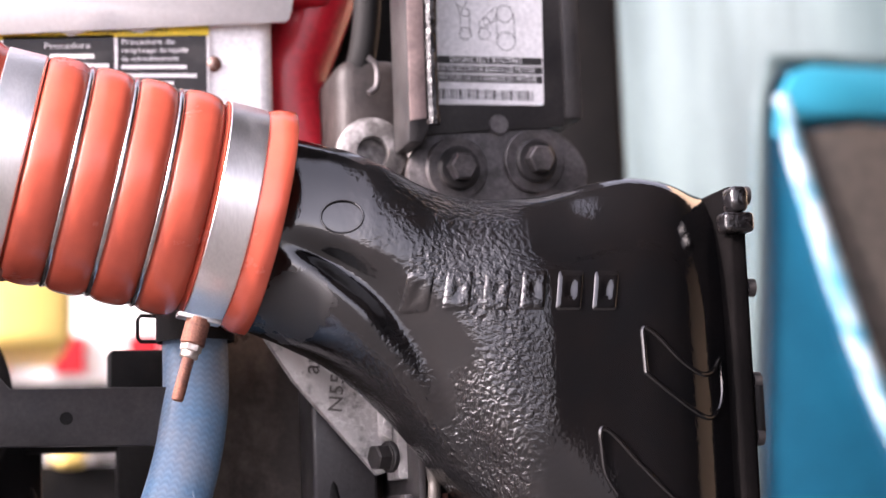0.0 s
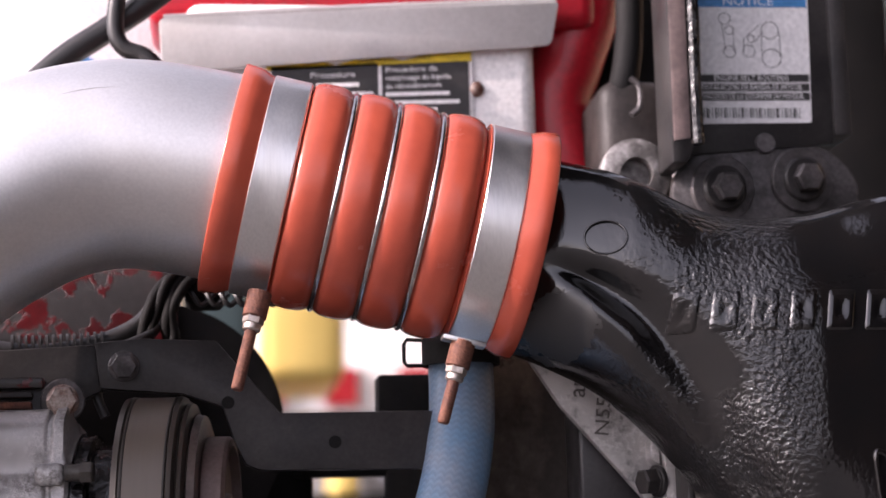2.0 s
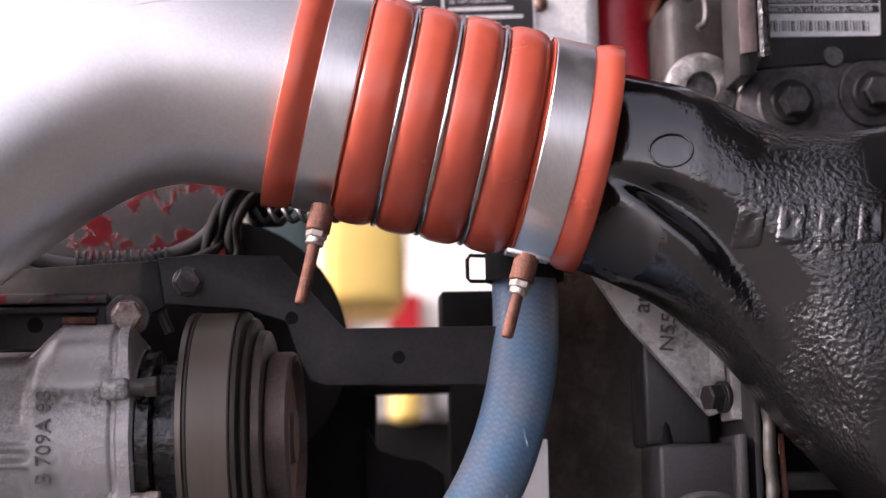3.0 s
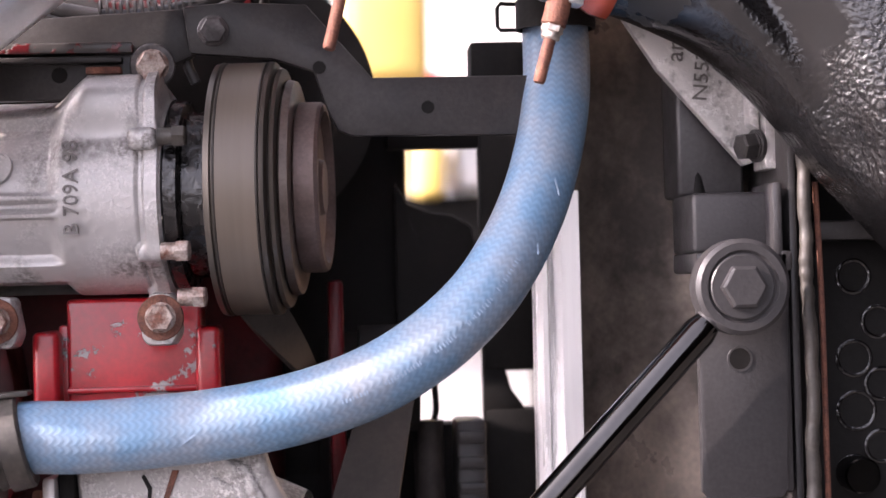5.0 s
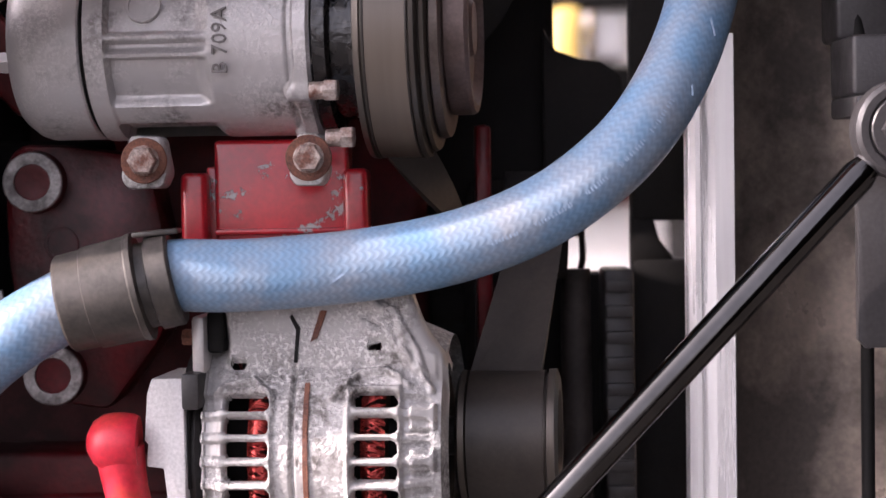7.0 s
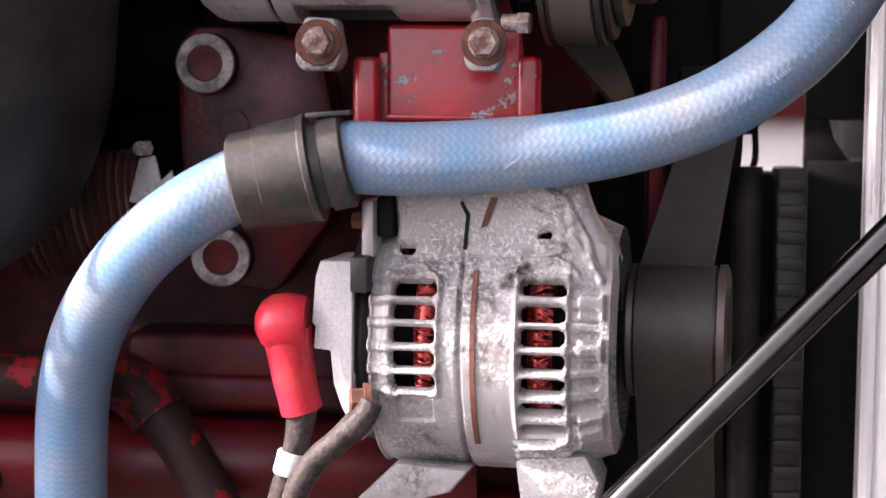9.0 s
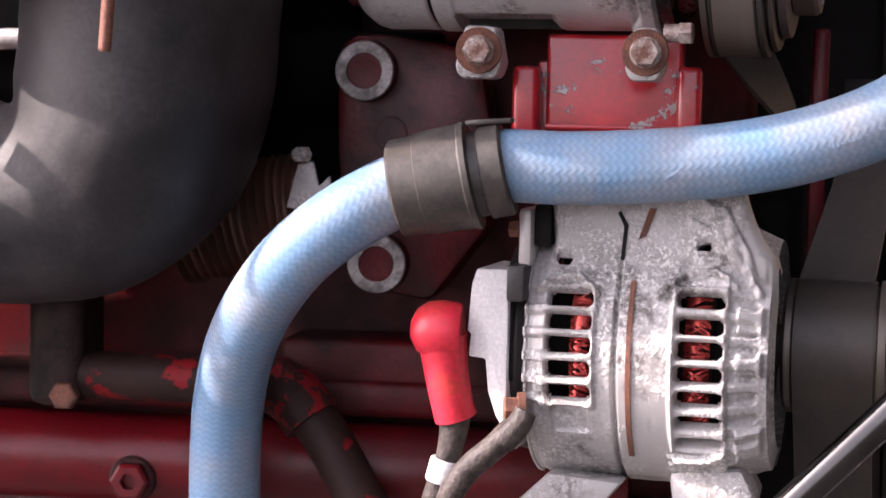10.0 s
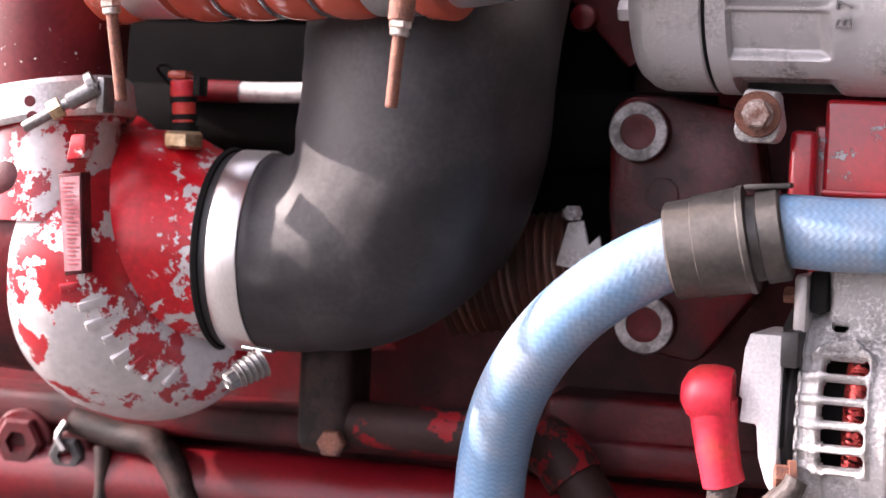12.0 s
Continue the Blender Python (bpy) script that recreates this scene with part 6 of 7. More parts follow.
# ---------- blue hose ----------
def blue_hose():
    t = thing("coolant_hose", (0.1, -0.02, -0.28), "light blue braided coolant hose, dusty, long bend", "hose")
    pts = [(0.341, 0.085, 0.215), (0.3405, 0.052, 0.180), (0.3375, 0.030, 0.130), (0.3270, 0.010, 0.086), (0.3110, -0.006, 0.0475), (0.2870, -0.022, 0.0115), (0.2580, -0.030, -0.0155), (0.2250, -0.034, -0.0360), (0.1860, -0.035, -0.0505), (0.1450, -0.035, -0.0590),
           (0.1030, -0.035, -0.0635), (0.0560, -0.035, -0.0660), (0.0200, -0.035, -0.0655), (-0.012, -0.035, -0.0710), (-0.0370, -0.036, -0.0800), (-0.0690, -0.037, -0.0980), (-0.0960, -0.037, -0.1200), (-0.1165, -0.037, -0.1460), (-0.1300, -0.037, -0.1740),
           (-0.1365, -0.037, -0.2040), (-0.1385, -0.037, -0.2350), (-0.1390, -0.036, -0.2700), (-0.14, -0.034, -0.34), (-0.138, -0.03, -0.42)]
    # the last run sinks back towards the block as it drops
    eye, sink = Vector(NEAR_LEFT), [1.0] * 16 + [1.008, 1.028, 1.052, 1.070, 1.078, 1.080, 1.080, 1.080]
    pts = [eye + (Vector(p) - eye) * k for p, k in zip(pts, sink)]
    part("hose", tube(pts, 0.0206, 56, 10, radii=[0.0206 * k for k in sink]), BLUE, t, angle=80)
    # unreadable print kept as short pale strokes along the hose
    path = spline(pts, 10)
    rnd = random.Random(8)
    for first, count in ((46, 5), (52, 5), (59, 4), (65, 6), (73, 4)):
        bm = bmesh.new()
        for k in range(count * 2):
            i = first + k // 2
            c = path[i].lerp(path[i + 1], 0.5 * (k % 2) + rnd.uniform(0, 0.2))
            tan = (path[i + 1] - path[i]).normalized()
            front = (Vector((0, -1, 0)) + tan * tan.y).normalized()
            up = front.cross(tan)
            up = up if up.z > 0 else -up
            q = c + front * 0.02045 - up * 0.0035
            m = Matrix((tan, up, front)).transposed().to_4x4()
            h = rnd.uniform(0.0009, 0.0017)
            box(-0.0003, 0.0003, -h, h, -0.0002, 0.0002, 0, bm=bm, m=Matrix.Translation(q) @ m)
        part("print_bar", bm, PRINT, t, "faded white print")
    # pale scuffs in the dusty skin
    for i, off, ln in ((34, 0.3, 0.008), (43, 0.5, 0.005), (97, 0.2, 0.004)):
        tan = (path[i + 1] - path[i]).normalized()
        front = (Vector((0, -1, 0)) + tan * tan.y).normalized()
        up = front.cross(tan)
        bm = box(-ln, ln, -0.0004, 0.0004, -0.0002, 0.0002, 0, m=Matrix.Translation(path[i] + (front * math.cos(off) + up * math.sin(off)) * 0.0206) @ Matrix((tan + up * 0.6, up - tan * 0.6, front)).transposed().to_4x4())
        part("scuff", bm, PRINT, t, "pale scuff")
    c = thing("rubber_clamp", (0.0, -0.035, -0.09), "worn grey-brown rubber sleeve clamp on the blue hose", "hose clamp")
    o = (-0.040, -0.035, -0.0805)
    d = Vector((0.072, 0, 0.0155)).normalized()
    part("sleeve", lathe([(0, 0.0208), (0, 0.0262), (0.0015, 0.0278), (0.016, 0.0282), (0.0165, 0.0292), (0.0415, 0.0300), (0.0425, 0.0308), (0.0455, 0.0308), (0.0465, 0.0245), (0.0515, 0.0240), (0.0525, 0.0265), (0.0640, 0.0265), (0.0655, 0.0250), (0.0655, 0.0208)], o, d, 64), GREYRUBBER, c, angle=35)
    part("ear", box(0.0, 0.026, -0.010, 0.010, 0.0, 0.003, 0.001, m=Matrix.Translation((0.000, -0.035, -0.0435)) @ Matrix.Rotation(-0.08, 4, "Y")), GREYRUBBER, c)
    return t


blue_hose()


# ---------- alternator ----------
AY, AZ, AR = 0.046, -0.1740, 0.0785


def alternator():
    t = thing("alternator", (0.1, AY, AZ - AR), "weathered cast aluminium alternator with copper windings showing", "alternator")
    o = (0, AY, AZ)
    slots = [(0.0495, 0.0755, a, 3.8) for a in (25.9, 15.9, 5.8, -4.7, -14.8)] + [(0.1240, 0.1495, a, h) for a, h in ((27.2, 3.6), (16.3, 3.8), (6.2, 3.8), (-4.4, 3.8), (-14.6, 3.5), (-25.2, 3.2), (-35.6, 2.9))]
    slots += [(0.0510, 0.0610, 43.5, 2.2), (0.1310, 0.1400, 48.0, 1.7)]
    brows = ([(0.128, 57), (0.148, 54), (0.160, 46), (0.168, 34)], [(0.129, 52), (0.144, 49.5), (0.155, 43)], [(0.124, -44), (0.142, -43), (0.156, -36)], [(0.044, 29), (0.050, 33.5), (0.066, 35.8), (0.0775, 27.5)], [(0.1125, 27.5), (0.1270, 39.5), (0.142, 40.5), (0.155, 35)], [(0.135, 55), (0.150, 50), (0.163, 38)])

    def skin(x, a):
        r = AR - 0.013 * (1 - soft(x, 0.0335, 0.0365)) - 0.0016 * soft(x, 0.0375, 0.0380) * (1 - soft(x, 0.041, 0.043))
        r -= 0.0032 * soft(x, 0.0878, 0.0884) * (1 - soft(x, 0.0902, 0.0908))
        r += 0.0012 * soft(x, 0.0908, 0.0914) * (1 - soft(x, 0.122, 0.1235))
        r -= 0.0030 * soft(x, 0.1510, 0.1525) + 0.0065 * soft(x, 0.1525, 0.174) + 0.012 * soft(x, 0.1735, 0.1770)
        for lo, hi in ((15, 27), (-4, 6.5), (-46, -30), (40, 47)):
            r += 0.0042 * soft(a, lo - 0.8, lo + 0.8) * (1 - soft(a, hi - 0.8, hi + 0.8)) * soft(x, 0.1555, 0.1575) * (1 - soft(x, 0.1700, 0.1725))
        # the ribs between the slots stand proud like fins
        for x0, x1, low, high in ((0.0495, 0.0755, -20, 31), (0.1240, 0.1495, -40, 32)):
            r += 0.0022 * soft(x, x0 - 0.005, x0 - 0.002) * (1 - soft(x, x1 + 0.001, x1 + 0.004)) * soft(a, low - 2, low) * (1 - soft(a, high, high + 2))
        for x0, x1, mid, half in slots:
            if mid < 40 and abs(a - mid) < half + 5 and x0 - 0.02 < x < x1 + 0.022:
                r -= 0.0022 * soft(slot_depth(x, a, x0, x1, mid, half, AR), -0.0016, 0.0002)
                # beyond the slots the ribs run on as fins, over the shoulders of the casting
                e0, e1 = (x0 - 0.0165, x1) if x0 < 0.1 else (x0, x1 + 0.0190)
                r -= 0.0042 * soft(slot_depth(x, a, e0, e1, mid, half * 0.82, AR), -0.0012, 0.0012)
        # the casting rises into a flat mounting lug on top
        if a > 38:
            z = AR * 1.2 * math.sin(radians(a))
            side = soft(x, 0.047 - 0.45 * max(0, z - 0.073), 0.052 - 0.45 * max(0, z - 0.073)) * (1 - soft(x, 0.155, 0.163 + 0.05 * (62 - a) / 20))
            r += side * soft(a, 38, 46) * max(0, (AY + 0.0135) / math.cos(radians(min(a, 62))) - r)
        for line in brows:
            r += 0.0038 * ridge(x, a, line, 0.0026, AR)
        r -= 0.0026 * soft(slot_depth(x, a, 0.0525, 0.0735, -27, 7, AR), -0.0008, 0.0006)
        for low in (-44, -49, -54):
            r += 0.0024 * ridge(x, a, [(0.120, low), (0.145, low + 1), (0.158, low + 5)], 0.0022, AR)
        v = Vector((x, radians(a) * AR, 0.2))
        return r + 0.0002 * noise.noise(v * 120) + 0.0004 * noise.noise(v * 420) * soft(noise.noise(v * 30), 0.0, 0.3)

    def vents(x, a):
        return any(abs(a - mid) < half and slot_depth(x, a, x0, x1, mid, half, AR) > 0 for x0, x1, mid, half in slots)
    part("housing", relief_drum(0.0335, 0.1770, -80, 64, AY, AZ, skin, vents), CASTDIRTY, t, "weathered housing with round-ended cooling slots", angle=50)
    part("back_housing", lathe([(0.0335, AR - 0.013), (0.037, AR - 0.001), (0.150, AR - 0.001), (0.175, AR - 0.012)], o, X, 40, arc=(62, 282)), CASTDIRTY, t, angle=50)
    part("rust_band", lathe([(0.0962, AR - 0.001), (0.0962, AR + 0.0022), (0.0992, AR + 0.0022), (0.0992, AR - 0.001)], o, X, 40, arc=(-45, 34)), RUST, t, "rust-brown lamination strip")
    part("core", lathe([(0.036, 0.045), (0.170, 0.045)], o, X, 48), MATTBLACK, t)
    rnd = random.Random(4)
    for x0, x1, lo, hi in ((0.0610, 0.0735, -22, 33), (0.1270, 0.1405, -40, 33)):
        w = part("winding", lathe([(x0, 0.052), (x0 + 0.003, 0.062), (x1 - 0.003, 0.062), (x1, 0.052)], o, X, 64), HARNESS, t, "lacquered copper winding")
        for k in range(64):
            a = lo + (hi - lo) * (k + rnd.random()) / 64
            s = rnd.uniform(-9, 9)
            p = [on_drum(x0 + (x1 - x0) * f, a + s * f, 0.0628 + 0.0035 * math.sin(math.pi * f), AY, AZ) for f in (0, 0.35, 0.7, 1)]
            part("wire", tube(p, 0.0010, 6, 3), COPPER, w)
    # top mounting lug and lower feet
    part("lug_seam", plate([(0.0885, -0.118), (0.0905, -0.118), (0.0925, -0.098), (0.0880, -0.090), (0.0865, -0.0915), (0.0902, -0.099)], -0.0144, -0.013, 0), MATTBLACK, t)
    part("lug_slot", plate([(0.0985, -0.106), (0.1025, -0.104), (0.1085, -0.088), (0.1045, -0.088)], -0.0146, -0.013, 0), RUST, t)
    part("foot", plate([(0.118, -0.240), (0.160, -0.236), (0.168, -0.252), (0.160, -0.300), (0.126, -0.300)], -0.004, 0.04, 0.004), CASTDIRTY, t)
    part("foot", plate([(0.048, -0.245), (0.092, -0.248), (0.080, -0.262), (0.035, -0.275), (0.020, -0.285), (0.012, -0.28)], -0.006, 0.03, 0.003), CASTDIRTY, t)
    # rear cover and regulator
    part("end_cover", plate([(0.0084, -0.125), (0.0272, -0.125), (0.0272, -0.200), (0.0335, -0.229), (0.0302, -0.224), (0.0213, -0.210), (0.0163, -0.196), (0.0143, -0.177), (0.0044, -0.176), (0.0054, -0.163), (0.0034, -0.161), (0.0054, -0.134)], -0.030, 0.03, 0.0015), GREYPLASTIC, t, "pale grey plastic end cover")
    part("cover_lip", box(0.0275, 0.0290, -0.026, 0.02, -0.190, -0.128, 0.0006), MATTBLACK, t)
    part("rear_ring", lathe([(0.018, 0.04), (0.018, 0.058), (0.0205, 0.058), (0.0205, 0.064), (0.031, 0.066), (0.0335, 0.062)], (0, AY - 0.004, AZ), X, 72), SATINBLACK, t, "black plastic rear ring", angle=30)
    part("brush_box", box(0.0265, 0.0370, -0.034, 0.0, -0.143, -0.122, 0.002), SATINBLACK, t)
    part("terminal_post", box(0.0300, 0.0380, -0.022, 0.01, -0.124, -0.090, 0.003), GALV, t)
    part("terminal_block", box(0.0380, 0.0480, -0.016, 0.01, -0.112, -0.088, 0.002), MATTBLACK, t)
    part("terminal_nut", hexhead((0.0305, -0.010, -0.103), (-1, 0, 0), 0.009, 0.008), RUST, t)
    part("rear_bolt", merge(hexhead((0.034, -0.030, -0.205), (-0.9, -0.3, 0), 0.013, 0.008), lathe([(-0.004, 0.010), (0, 0.010)], (0.034, -0.030, -0.205), (-0.9, -0.3, 0), 20)), RUST, t, "rusty rear bolt", angle=25)
    # pulley
    po = (0, AY, -0.1685)
    part("pulley", lathe([(0.1780, 0.020), (0.1780, 0.036), (0.1800, 0.0395), (0.1835, 0.0395), (0.1845, 0.0360), (0.2310, 0.0360), (0.2322, 0.0400), (0.2365, 0.0400), (0.2380, 0.036), (0.2380, 0.028), (0.2340, 0.026), (0.2340, 0)], po, X, 72), PULLEY, t, "dull steel alternator pulley", angle=30)
    part("shaft", lathe([(0.170, 0.012), (0.180, 0.012)], po, X, 24), SATINBLACK, t)
    return t


turn(alternator(), (0.1, 0.0, 0.0), -7)
belt_loop("alternator_belt", "wide black ribbed belt over the alternator pulley", [(AY, -0.1685, 0.0352), (0.20, -0.36, 0.05)], 0.1850, 0.2300, BELTDARK)
turn(bpy.data.objects["alternator_belt"], (0.1, 0.0, 0.0), -7)


def belt_run():
    """The belt run that climbs from the alternator pulley to the idler behind."""
    t = thing("belt_span", (0.23, 0.05, -0.14), "black belt span climbing from the alternator pulley", "belt")
    bm = bmesh.new()
    a = [(0.1860, 0.030, -0.1400), (0.2300, 0.022, -0.1360), (0.2315, 0.026, -0.1360), (0.1860, 0.034, -0.1400)]
    b = [(0.2180, 0.095, -0.050), (0.2520, 0.095, -0.045), (0.2520, 0.099, -0.045), (0.2180, 0.099, -0.050)]
    lo = [bm.verts.new(p) for p in a]
    hi = [bm.verts.new(p) for p in b]
    for k in range(4):
        bm.faces.new((lo[k], lo[(k + 1) % 4], hi[(k + 1) % 4], hi[k]))
    bm.faces.new(lo)
    bm.faces.new(hi)
    part("span", bm, BELTDARK, t)
    i = thing("idler_pulley", (0.235, 0.14, -0.03), "small dark idler pulley in shade", "pulley")
    part("pulley", lathe([(0.216, 0.02), (0.216, 0.035), (0.254, 0.035), (0.254, 0.02)], (0, 0.13, -0.045), X, 40), MATTBLACK, i)
    return t


belt_run()


def battery_boot():
    t = thing("terminal_boot", (-0.01, -0.01, -0.215), "red rubber terminal boot on the alternator cable", "cable boot")
    part("cap", lathe([(-0.030, 0.0), (-0.0295, 0.006), (-0.026, 0.0125), (-0.020, 0.0165), (-0.012, 0.0175), (-0.003, 0.0165), (0.0, 0.015)], (-0.003, -0.014, -0.162), X, 40), REDRUBBER, t, angle=60)
    part("stem", tube([(-0.0145, -0.014, -0.165), (-0.012, -0.013, -0.185), (-0.008, -0.012, -0.205), (-0.006, -0.011, -0.213)], 0.0125, 28, 6, radii=[0.0145, 0.0130, 0.0122, 0.0125]), REDRUBBER, t)
    c = thing("battery_cable", (-0.005, -0.01, -0.30), "frayed brown battery cable with white tape", "cable")
    part("cable", tube([(-0.006, -0.010, -0.208), (-0.008, -0.010, -0.226), (-0.012, -0.010, -0.242), (-0.018, -0.008, -0.262), (-0.03, 0.0, -0.31)], 0.0072, 20, 8, radii=[0.0095, 0.008, 0.0065, 0.0075, 0.0075]), CABLE, c)
    part("tape", lathe([(0, 0.0082), (0.001, 0.0088), (0.013, 0.0088), (0.014, 0.0082)], (-0.0115, -0.010, -0.238), (-0.25, 0, -0.97), 24), WHITE, c, "white tape wrap")
    g = thing("ground_cable", (0.02, -0.02, -0.23), "dusty brown cable joining the alternator bolt", "cable")
    part("cable", tube([(0.030, -0.030, -0.214), (0.020, -0.032, -0.225), (0.004, -0.030, -0.240), (-0.008, -0.026, -0.262), (-0.014, -0.02, -0.31)], 0.0075, 20, 8), CABLE, g)
    part("lug", tube([(0.037, -0.033, -0.204), (0.033, -0.034, -0.212), (0.024, -0.034, -0.222)], 0.0085, 16, 5, radii=[0.0065, 0.0072, 0.0078]), CABLE, g)
    return t


battery_boot()


# ---------- turbocharger and rubber elbow ----------
def turbo():
    t = thing("turbocharger", (-0.42, 0.06, -0.22), "red turbocharger housing with paint peeled to bare metal", "turbocharger")
    ty, tz = 0.068, -0.1005
    bm = bmesh.new()
    rings, na, nm = [], 72, 40

    def scroll(a, q):
        """A point on the scroll at angle a round the axle and q round its tube, and the way out of the skin there."""
        g = ((100 - a) % 360) / 360
        minor = 0.028 + 0.039 * min(1, g / 0.53) ** 1.5
        cx, major = -0.440 + 0.035 * min(1, g / 0.53) ** 2.5, 0.062 + 0.004 * g
        a, q = radians(a), radians(q)
        rr = major + minor * math.sin(q) * (0.82 if math.sin(q) > 0 else 1)
        mid = Vector((cx, ty - major * math.cos(a), tz + major * math.sin(a)))
        p = Vector((cx + minor * (1 + 0.10 * g) * math.cos(q), ty - rr * math.cos(a), tz + rr * math.sin(a)))
        return p, (p - mid).normalized()
    for i in range(na):
        a = 2 * math.pi * i / na
        # the scroll grows from the top, past the front, to the bottom and on to the back
        g = ((100 - math.degrees(a)) % 360) / 360
        minor = 0.028 + 0.039 * min(1, g / 0.53) ** 1.5
        major = 0.062 + 0.004 * g
        cx = -0.440 + 0.035 * min(1, g / 0.53) ** 2.5
        wide = 1.0 + 0.10 * g
        minor *= 1 - 0.55 * soft(g, 0.56, 0.74)
        cx -= 0.035 * soft(g, 0.56, 0.74)
        ring = []
        for k in range(nm):
            q = 2 * math.pi * k / nm
            rr = major + minor * math.sin(q) * (0.82 if math.sin(q) > 0 else 1)
            ring.append(bm.verts.new((cx + minor * wide * math.cos(q), ty - max(0.02, rr) * math.cos(a), tz + max(0.02, rr) * math.sin(a))))
        rings.append(ring)
    for i in range(na):
        p, q = rings[i], rings[(i + 1) % na]
        for k in range(nm):
            bm.faces.new((p[k], p[(k + 1) % nm], q[(k + 1) % nm], q[k]))
    part("volute", bm, PEEL, t, "peeled red volute", angle=70)
    part("back_plate", lathe([(-0.50, 0.0), (-0.50, 0.09), (-0.455, 0.092), (-0.45, 0.06)], (0, ty, tz), X, 72), DARKRED, t)
    part("inlet_cone", lathe([(-0.432, 0.060), (-0.424, 0.0735), (-0.415, 0.0765), (-0.395, 0.0765), (-0.375, 0.0735), (-0.356, 0.0645), (-0.345, 0.0625), (-0.30, 0.061)], (0, ty, tz), X, 96), PEELEDGE, t, "bright red inlet")
    part("tag_clip", plate([(-0.4125, -0.030), (-0.4020, -0.029), (-0.4025, -0.0440), (-0.4150, -0.046)], -0.0385, -0.026, 0.0012, round_at=0.002), PEEL, t, "peeled clip above the tag")
    part("name_tag", plate([(-0.4175, -0.0545), (-0.4020, -0.0525), (-0.3980, -0.1145), (-0.4105, -0.1165)], -0.0435, -0.030, 0.0008), DARKRED, t, "painted-over riveted tag")
    part("tag_face", plate([(-0.4160, -0.0565), (-0.4030, -0.0550), (-0.3993, -0.1125), (-0.4105, -0.1140)], -0.0439, -0.0434, 0), TAGPINK, t, "faded red tag face")
    for k in range(20):
        z = -0.0595 - k * 0.0026
        part("tag_bar", plate([(-0.4135 + 0.0003 * k, z), (-0.4060 + 0.0003 * k - 0.0014 * (k % 3), z + 0.0006), (-0.4059 + 0.0003 * k - 0.0014 * (k % 3), z - 0.0001), (-0.4134 + 0.0003 * k, z - 0.0007)], -0.0443, -0.0440, 0), TAGPALE, t)
    for a, q, tall in ((-14, 66, 0.010), (-21, 58, 0.008), (-28, 55, 0.010), (-35, 51, 0.007), (-43, 49, 0.010), (-49, 45, 0.009), (-56, 40, 0.010), (-63, 36, 0.008)):
        p, out = scroll(a, q)
        along = (scroll(a - 2, q)[0] - p).normalized()
        up = out.cross(along)
        part("raised_mark", box(-0.0028, 0.0028, -tall, tall, -0.003, 0.0011, 0.0009, m=Matrix.Translation(p) @ Matrix((along, up, out)).transposed().to_4x4()), PEEL, t, "raised cast mark")
    part("outlet_neck", lathe([(-0.075, 0.052), (-0.05, 0.049), (-0.025, 0.044), (-0.012, 0.044), (-0.010, 0.0475), (-0.002, 0.0475)], (-0.4545, 0.020, -0.010), Z, 64), PEELNECK, t, "peeled red outlet neck")
    part("bolt", lathe([(0, 0.012), (0.008, 0.011), (0.010, 0.006), (0.010, 0)], (-0.462, -0.020, -0.060), (0, -1, 0.1), 24), RED, t)
    p = thing("outlet_pipe", (-0.47, 0.02, 0.0), "dark red turbo outlet pipe with bare specks", "pipe")
    part("pipe", tube([(-0.4545, 0.020, -0.012), (-0.454, 0.020, 0.005), (-0.453, 0.020, 0.04), (-0.448, 0.020, 0.085), (-0.425, 0.02, 0.110), (-0.40, 0.02, 0.113)], 0.046, 48, 8), SPECKRED, p, angle=60)
    b = thing("v_band_clamp", (-0.468, 0.03, -0.01), "bright steel V-band clamp with a screw", "hose clamp")
    d = Vector((-0.20, 0.05, 1)).normalized()
    part("band", lathe([(-0.0125, 0.048), (-0.0125, 0.0510), (-0.009, 0.0535), (0.009, 0.0535), (0.0125, 0.0510), (0.0125, 0.048)], (-0.4545, 0.020, -0.014), d, 72, close=True), GREYZINC, b)
    for x, z in ((-0.444, -0.0105), (-0.4414, -0.0200)):
        part("rivet", lathe([(0, 0.0036), (0.001, 0.0034), (0.001, 0)], (x, -0.0325 + 0.1 * (z + 0.015), z), (0.2, -1, 0), 16), RED, b)
    part("screw", lathe([(0, 0.0036), (0.045, 0.0036), (0.046, 0.003)], (-0.400, -0.040, -0.003), (-0.80, -0.25, -0.52), 16), GREYSTEEL, b)
    part("screw_nut", hexhead((-0.416, -0.045, -0.013), (-0.80, -0.25, -0.52), 0.012, 0.008), BRASS, b, angle=25)
    part("screw_block", lathe([(0, 0.0055), (0.018, 0.0055), (0.019, 0.004), (0.019, 0)], (-0.397, -0.039, -0.001), (-0.80, -0.25, -0.52), 20), GREYSTEEL, b)
    part("strap_loop", washer((-0.398, -0.036, 0.002), (-0.80, -0.25, -0.52), 0.0085, 0.0072, 0.005), GREYSTEEL, b, "folded strap loop")
    part("latch", box(-0.0025, 0.0025, -0.012, 0.004, -0.012, 0.010, 0.001, m=Matrix.Translation((-0.394, -0.026, -0.004))), GREYSTEEL, b)
    return t


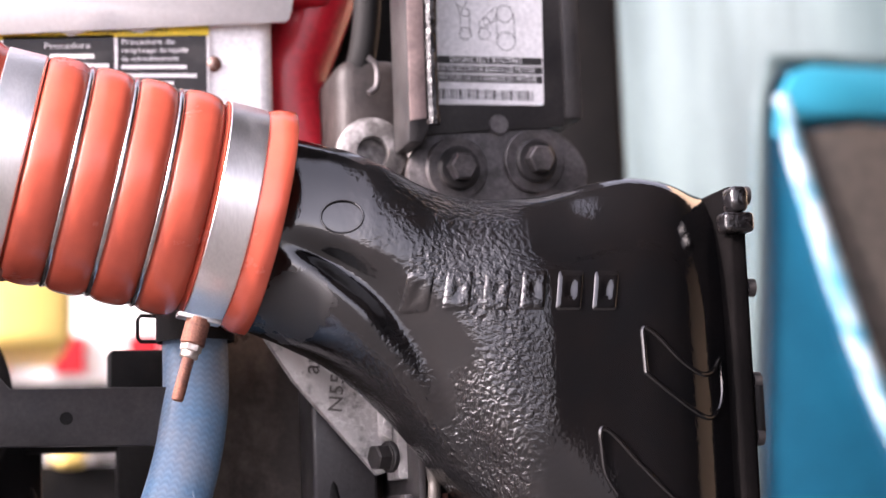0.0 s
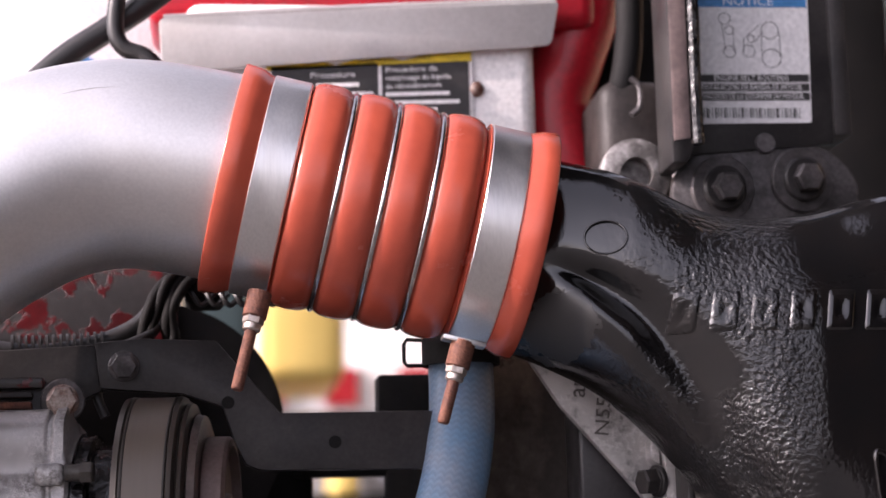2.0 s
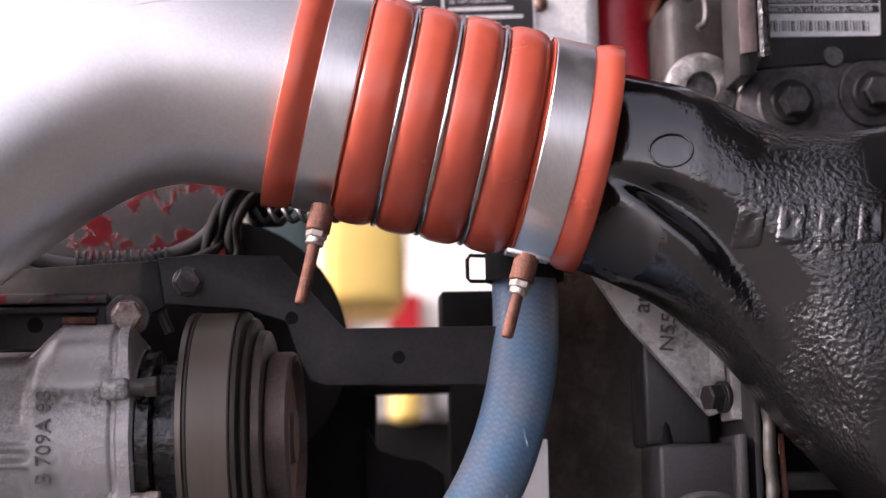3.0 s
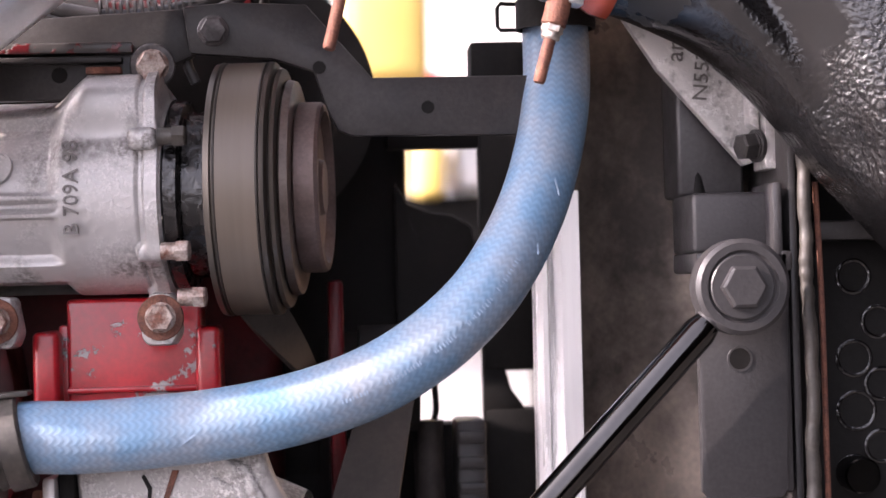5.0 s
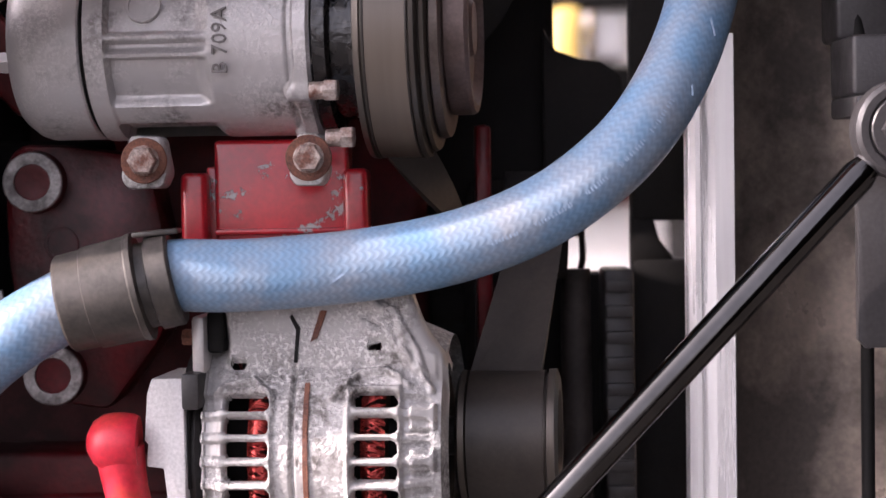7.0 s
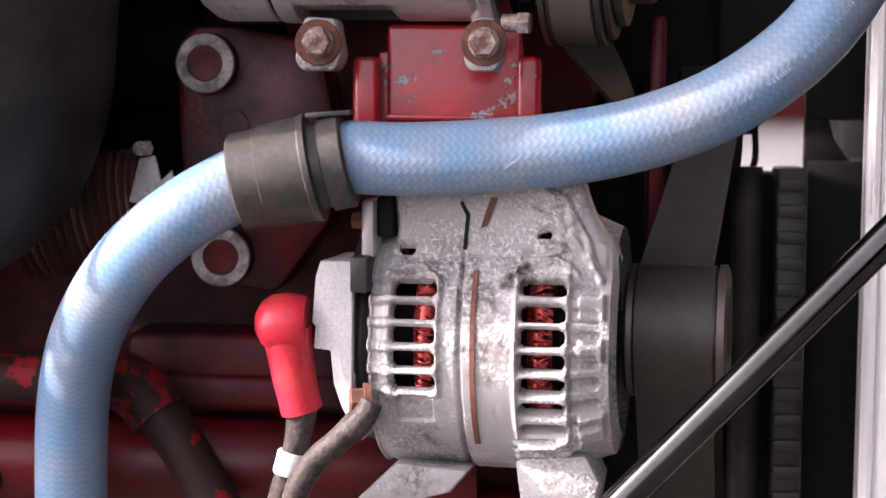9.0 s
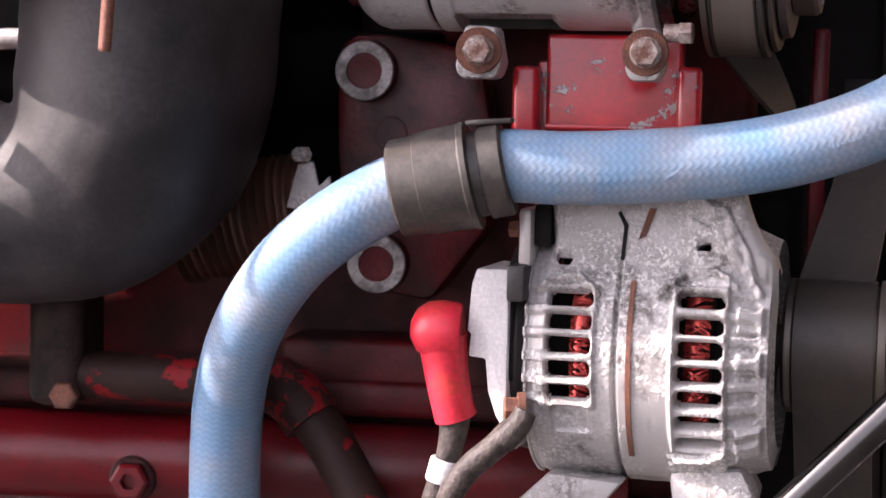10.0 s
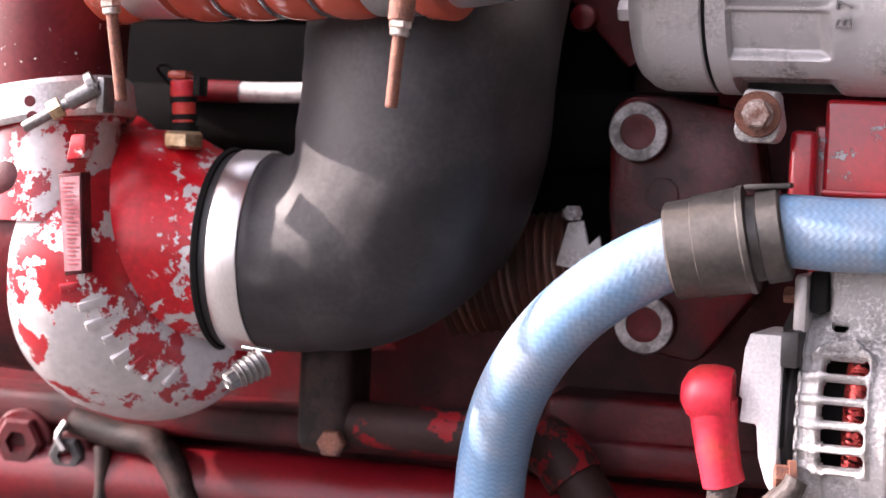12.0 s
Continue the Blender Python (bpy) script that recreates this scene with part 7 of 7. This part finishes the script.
PEELEDGE = peeled("bright_red_paint_flaking", (0.58, 0.007, 0.014), (0.70, 0.67, 0.66), 80, 0.665, detail=7.0, ramp=("X", -0.385, -0.350, 0.17))
PEELEDGE.node_tree.nodes["Principled BSDF"].inputs["Coat Weight"].default_value = 0.0
PEELNECK = peeled("red_paint_mostly_peeled", (0.36, 0.011, 0.017), (0.70, 0.67, 0.66), 34, 0.49, detail=9.0, edge=0.012)
SPECKRED = peeled("dark_red_speckled", (0.07, 0.006, 0.008), (0.5, 0.47, 0.46), 190, 0.66, rough_paint=0.6)
SPECKRED.node_tree.nodes["Principled BSDF"].inputs["Specular IOR Level"].default_value = 0.15
SPECKRED.node_tree.nodes["Principled BSDF"].inputs["Coat Weight"].default_value = 0.0
turbo()


def rubber_elbow():
    t = thing("rubber_elbow", (-0.24, 0.06, -0.17), "dusty black rubber intake elbow with faint creases", "hose")
    pts = [(-0.345, 0.066, -0.1005), (-0.318, 0.066, -0.1005), (-0.290, 0.066, -0.098), (-0.258, 0.066, -0.086), (-0.232, 0.066, -0.058), (-0.220, 0.066, -0.020), (-0.2175, 0.070, 0.020), (-0.219, 0.095, 0.06), (-0.22, 0.16, 0.15), (-0.22, 0.24, 0.30)]
    bm = tube(pts, 0.07, 80, 10, radii=[0.0640, 0.0642, 0.066, 0.074, 0.082, 0.0835, 0.0830, 0.083, 0.083, 0.083], up=(0, 1, 0))
    bend = Vector((-0.300, 0.060, -0.030))
    for reach, times in ((0.085, 30), (0.065, 30), (0.045, 20)):
        near = [v for v in bm.verts if (v.co - bend).xz.length < reach and v.co.x > -0.312]
        for _ in range(times):
            bmesh.ops.smooth_vert(bm, verts=near, factor=0.5, use_axis_x=True, use_axis_y=True, use_axis_z=True)
    part("elbow", bm, DUSTRUBBER, t, angle=75)
    part("rim", lathe([(-0.347, 0.061), (-0.347, 0.066), (-0.3455, 0.0672), (-0.343, 0.066), (-0.343, 0.061)], (0, 0.066, -0.1005), X, 80, close=True), MATTBLACK, t)
    c = thing("worm_clamp", (-0.325, 0.066, -0.16), "bright stainless worm clamp with a spring bolt", "hose clamp")
    part("band", lathe([(-0.3375, 0.0640), (-0.3375, 0.0652), (-0.3365, 0.0660), (-0.3175, 0.0660), (-0.3165, 0.0652), (-0.3165, 0.0640)], (0, 0.066, -0.1005), X, 96, close=True), STEEL, c, angle=50)
    a, d = Vector((-0.294, -0.006, -0.165)), Vector((-0.52, -0.55, -0.40)).normalized()
    prof = []
    for k in range(34):
        prof.append((k * 0.0005, 0.0090 - 0.00006 * k + 0.0011 * math.cos(k * 2 * math.pi / 8)))
    part("spring", lathe(prof, a, d, 32), GREYSTEEL, c, angle=70)
    part("collar", lathe([(0.016, 0.0070), (0.019, 0.0070), (0.0195, 0.0060)], a, d, 28), GREYSTEEL, c)
    part("bolt_head", hexhead(a + d * 0.0185, d, 0.0105, 0.0075), GREYSTEEL, c, angle=25)
    part("bolt_socket", lathe([(0, 0.0042), (0.001, 0.0036), (0.0002, 0.0026), (0.0002, 0)], a + d * 0.026, d, 16), GREYCAST, c)
    part("bridge", box(-0.010, 0.010, -0.004, 0.004, -0.001, 0.001, 0.0006, m=Matrix.Translation((-0.300, 0.004, -0.158)) @ Matrix.Rotation(0.1, 4, "Y")), STEEL, c)
    return t


rubber_elbow()


def sensor():
    t = thing("boost_sensor", (-0.36, 0.01, -0.03), "red sensor with orange lock tab in a brass hex", "sensor")
    part("brass_hex", lathe([(0, 0.0115), (0.002, 0.0135), (0.0095, 0.0135), (0.0115, 0.0115), (0.0115, 0)], (-0.3605, 0.014, -0.036), Z, 6), BRASS, t, "brass hexagonal base", angle=25)
    part("collar", lathe([(0, 0.0085), (0.004, 0.0085), (0.004, 0.0065), (0.008, 0.0065)], (-0.359, 0.014, -0.025), Z, 24), MATTBLACK, t)
    part("body", lathe([(0, 0.0075), (0.016, 0.0075), (0.018, 0.0085), (0.026, 0.0085), (0.026, 0)], (-0.360, 0.014, -0.019), (-0.06, 0, 1), 24), REDRUBBER, t)
    for a in (0.0015, 0.0125):
        part("band", lathe([(a, 0.0070), (a, 0.0086), (a + 0.0035, 0.0086), (a + 0.0035, 0.0070)], (-0.360, 0.014, -0.019), (-0.06, 0, 1), 24), MATTBLACK, t, "black band")
    part("lock_tab", box(-0.369, -0.356, 0.004, 0.018, 0.008, 0.0135, 0.002), ORANGE, t, "orange lock tab")
    part("latch", box(-0.352, -0.347, 0.006, 0.02, -0.002, 0.010, 0.001), MATTBLACK, t)
    part("wire", tube([(-0.366, 0.012, 0.012), (-0.374, 0.014, 0.017), (-0.382, 0.02, 0.014), (-0.376, 0.03, 0.004)], 0.0011, 8, 6), MATTBLACK, t)
    return t


sensor()
for kind in ("turbocharger", "outlet_pipe", "v_band_clamp", "boost_sensor", "rubber_elbow", "worm_clamp"):
    resize(bpy.data.objects[kind], 1.003 if kind == "boost_sensor" else 0.98, NEAR_LEFT)


def lower_clutter():
    t = thing("harness_branch", (-0.39, 0.05, -0.25), "taped brown wiring harness hanging under the turbo", "cable")
    part("run", tube([(-0.45, 0.06, -0.222), (-0.415, 0.055, -0.229), (-0.388, 0.05, -0.231), (-0.372, 0.048, -0.246), (-0.358, 0.045, -0.272), (-0.34, 0.04, -0.31)], 0.0100, 16, 8), HARNESS, t)
    part("drop", tube([(-0.425, 0.05, -0.236), (-0.423, 0.048, -0.252), (-0.422, 0.046, -0.29)], 0.0055, 12, 6), HARNESS, t)
    part("tie", tube([(-0.452, 0.05, -0.222), (-0.455, 0.045, -0.232), (-0.448, 0.042, -0.240)], 0.0025, 8, 5), GREYSTEEL, t)
    return t


resize(lower_clutter(), 1.045, NEAR_LEFT)
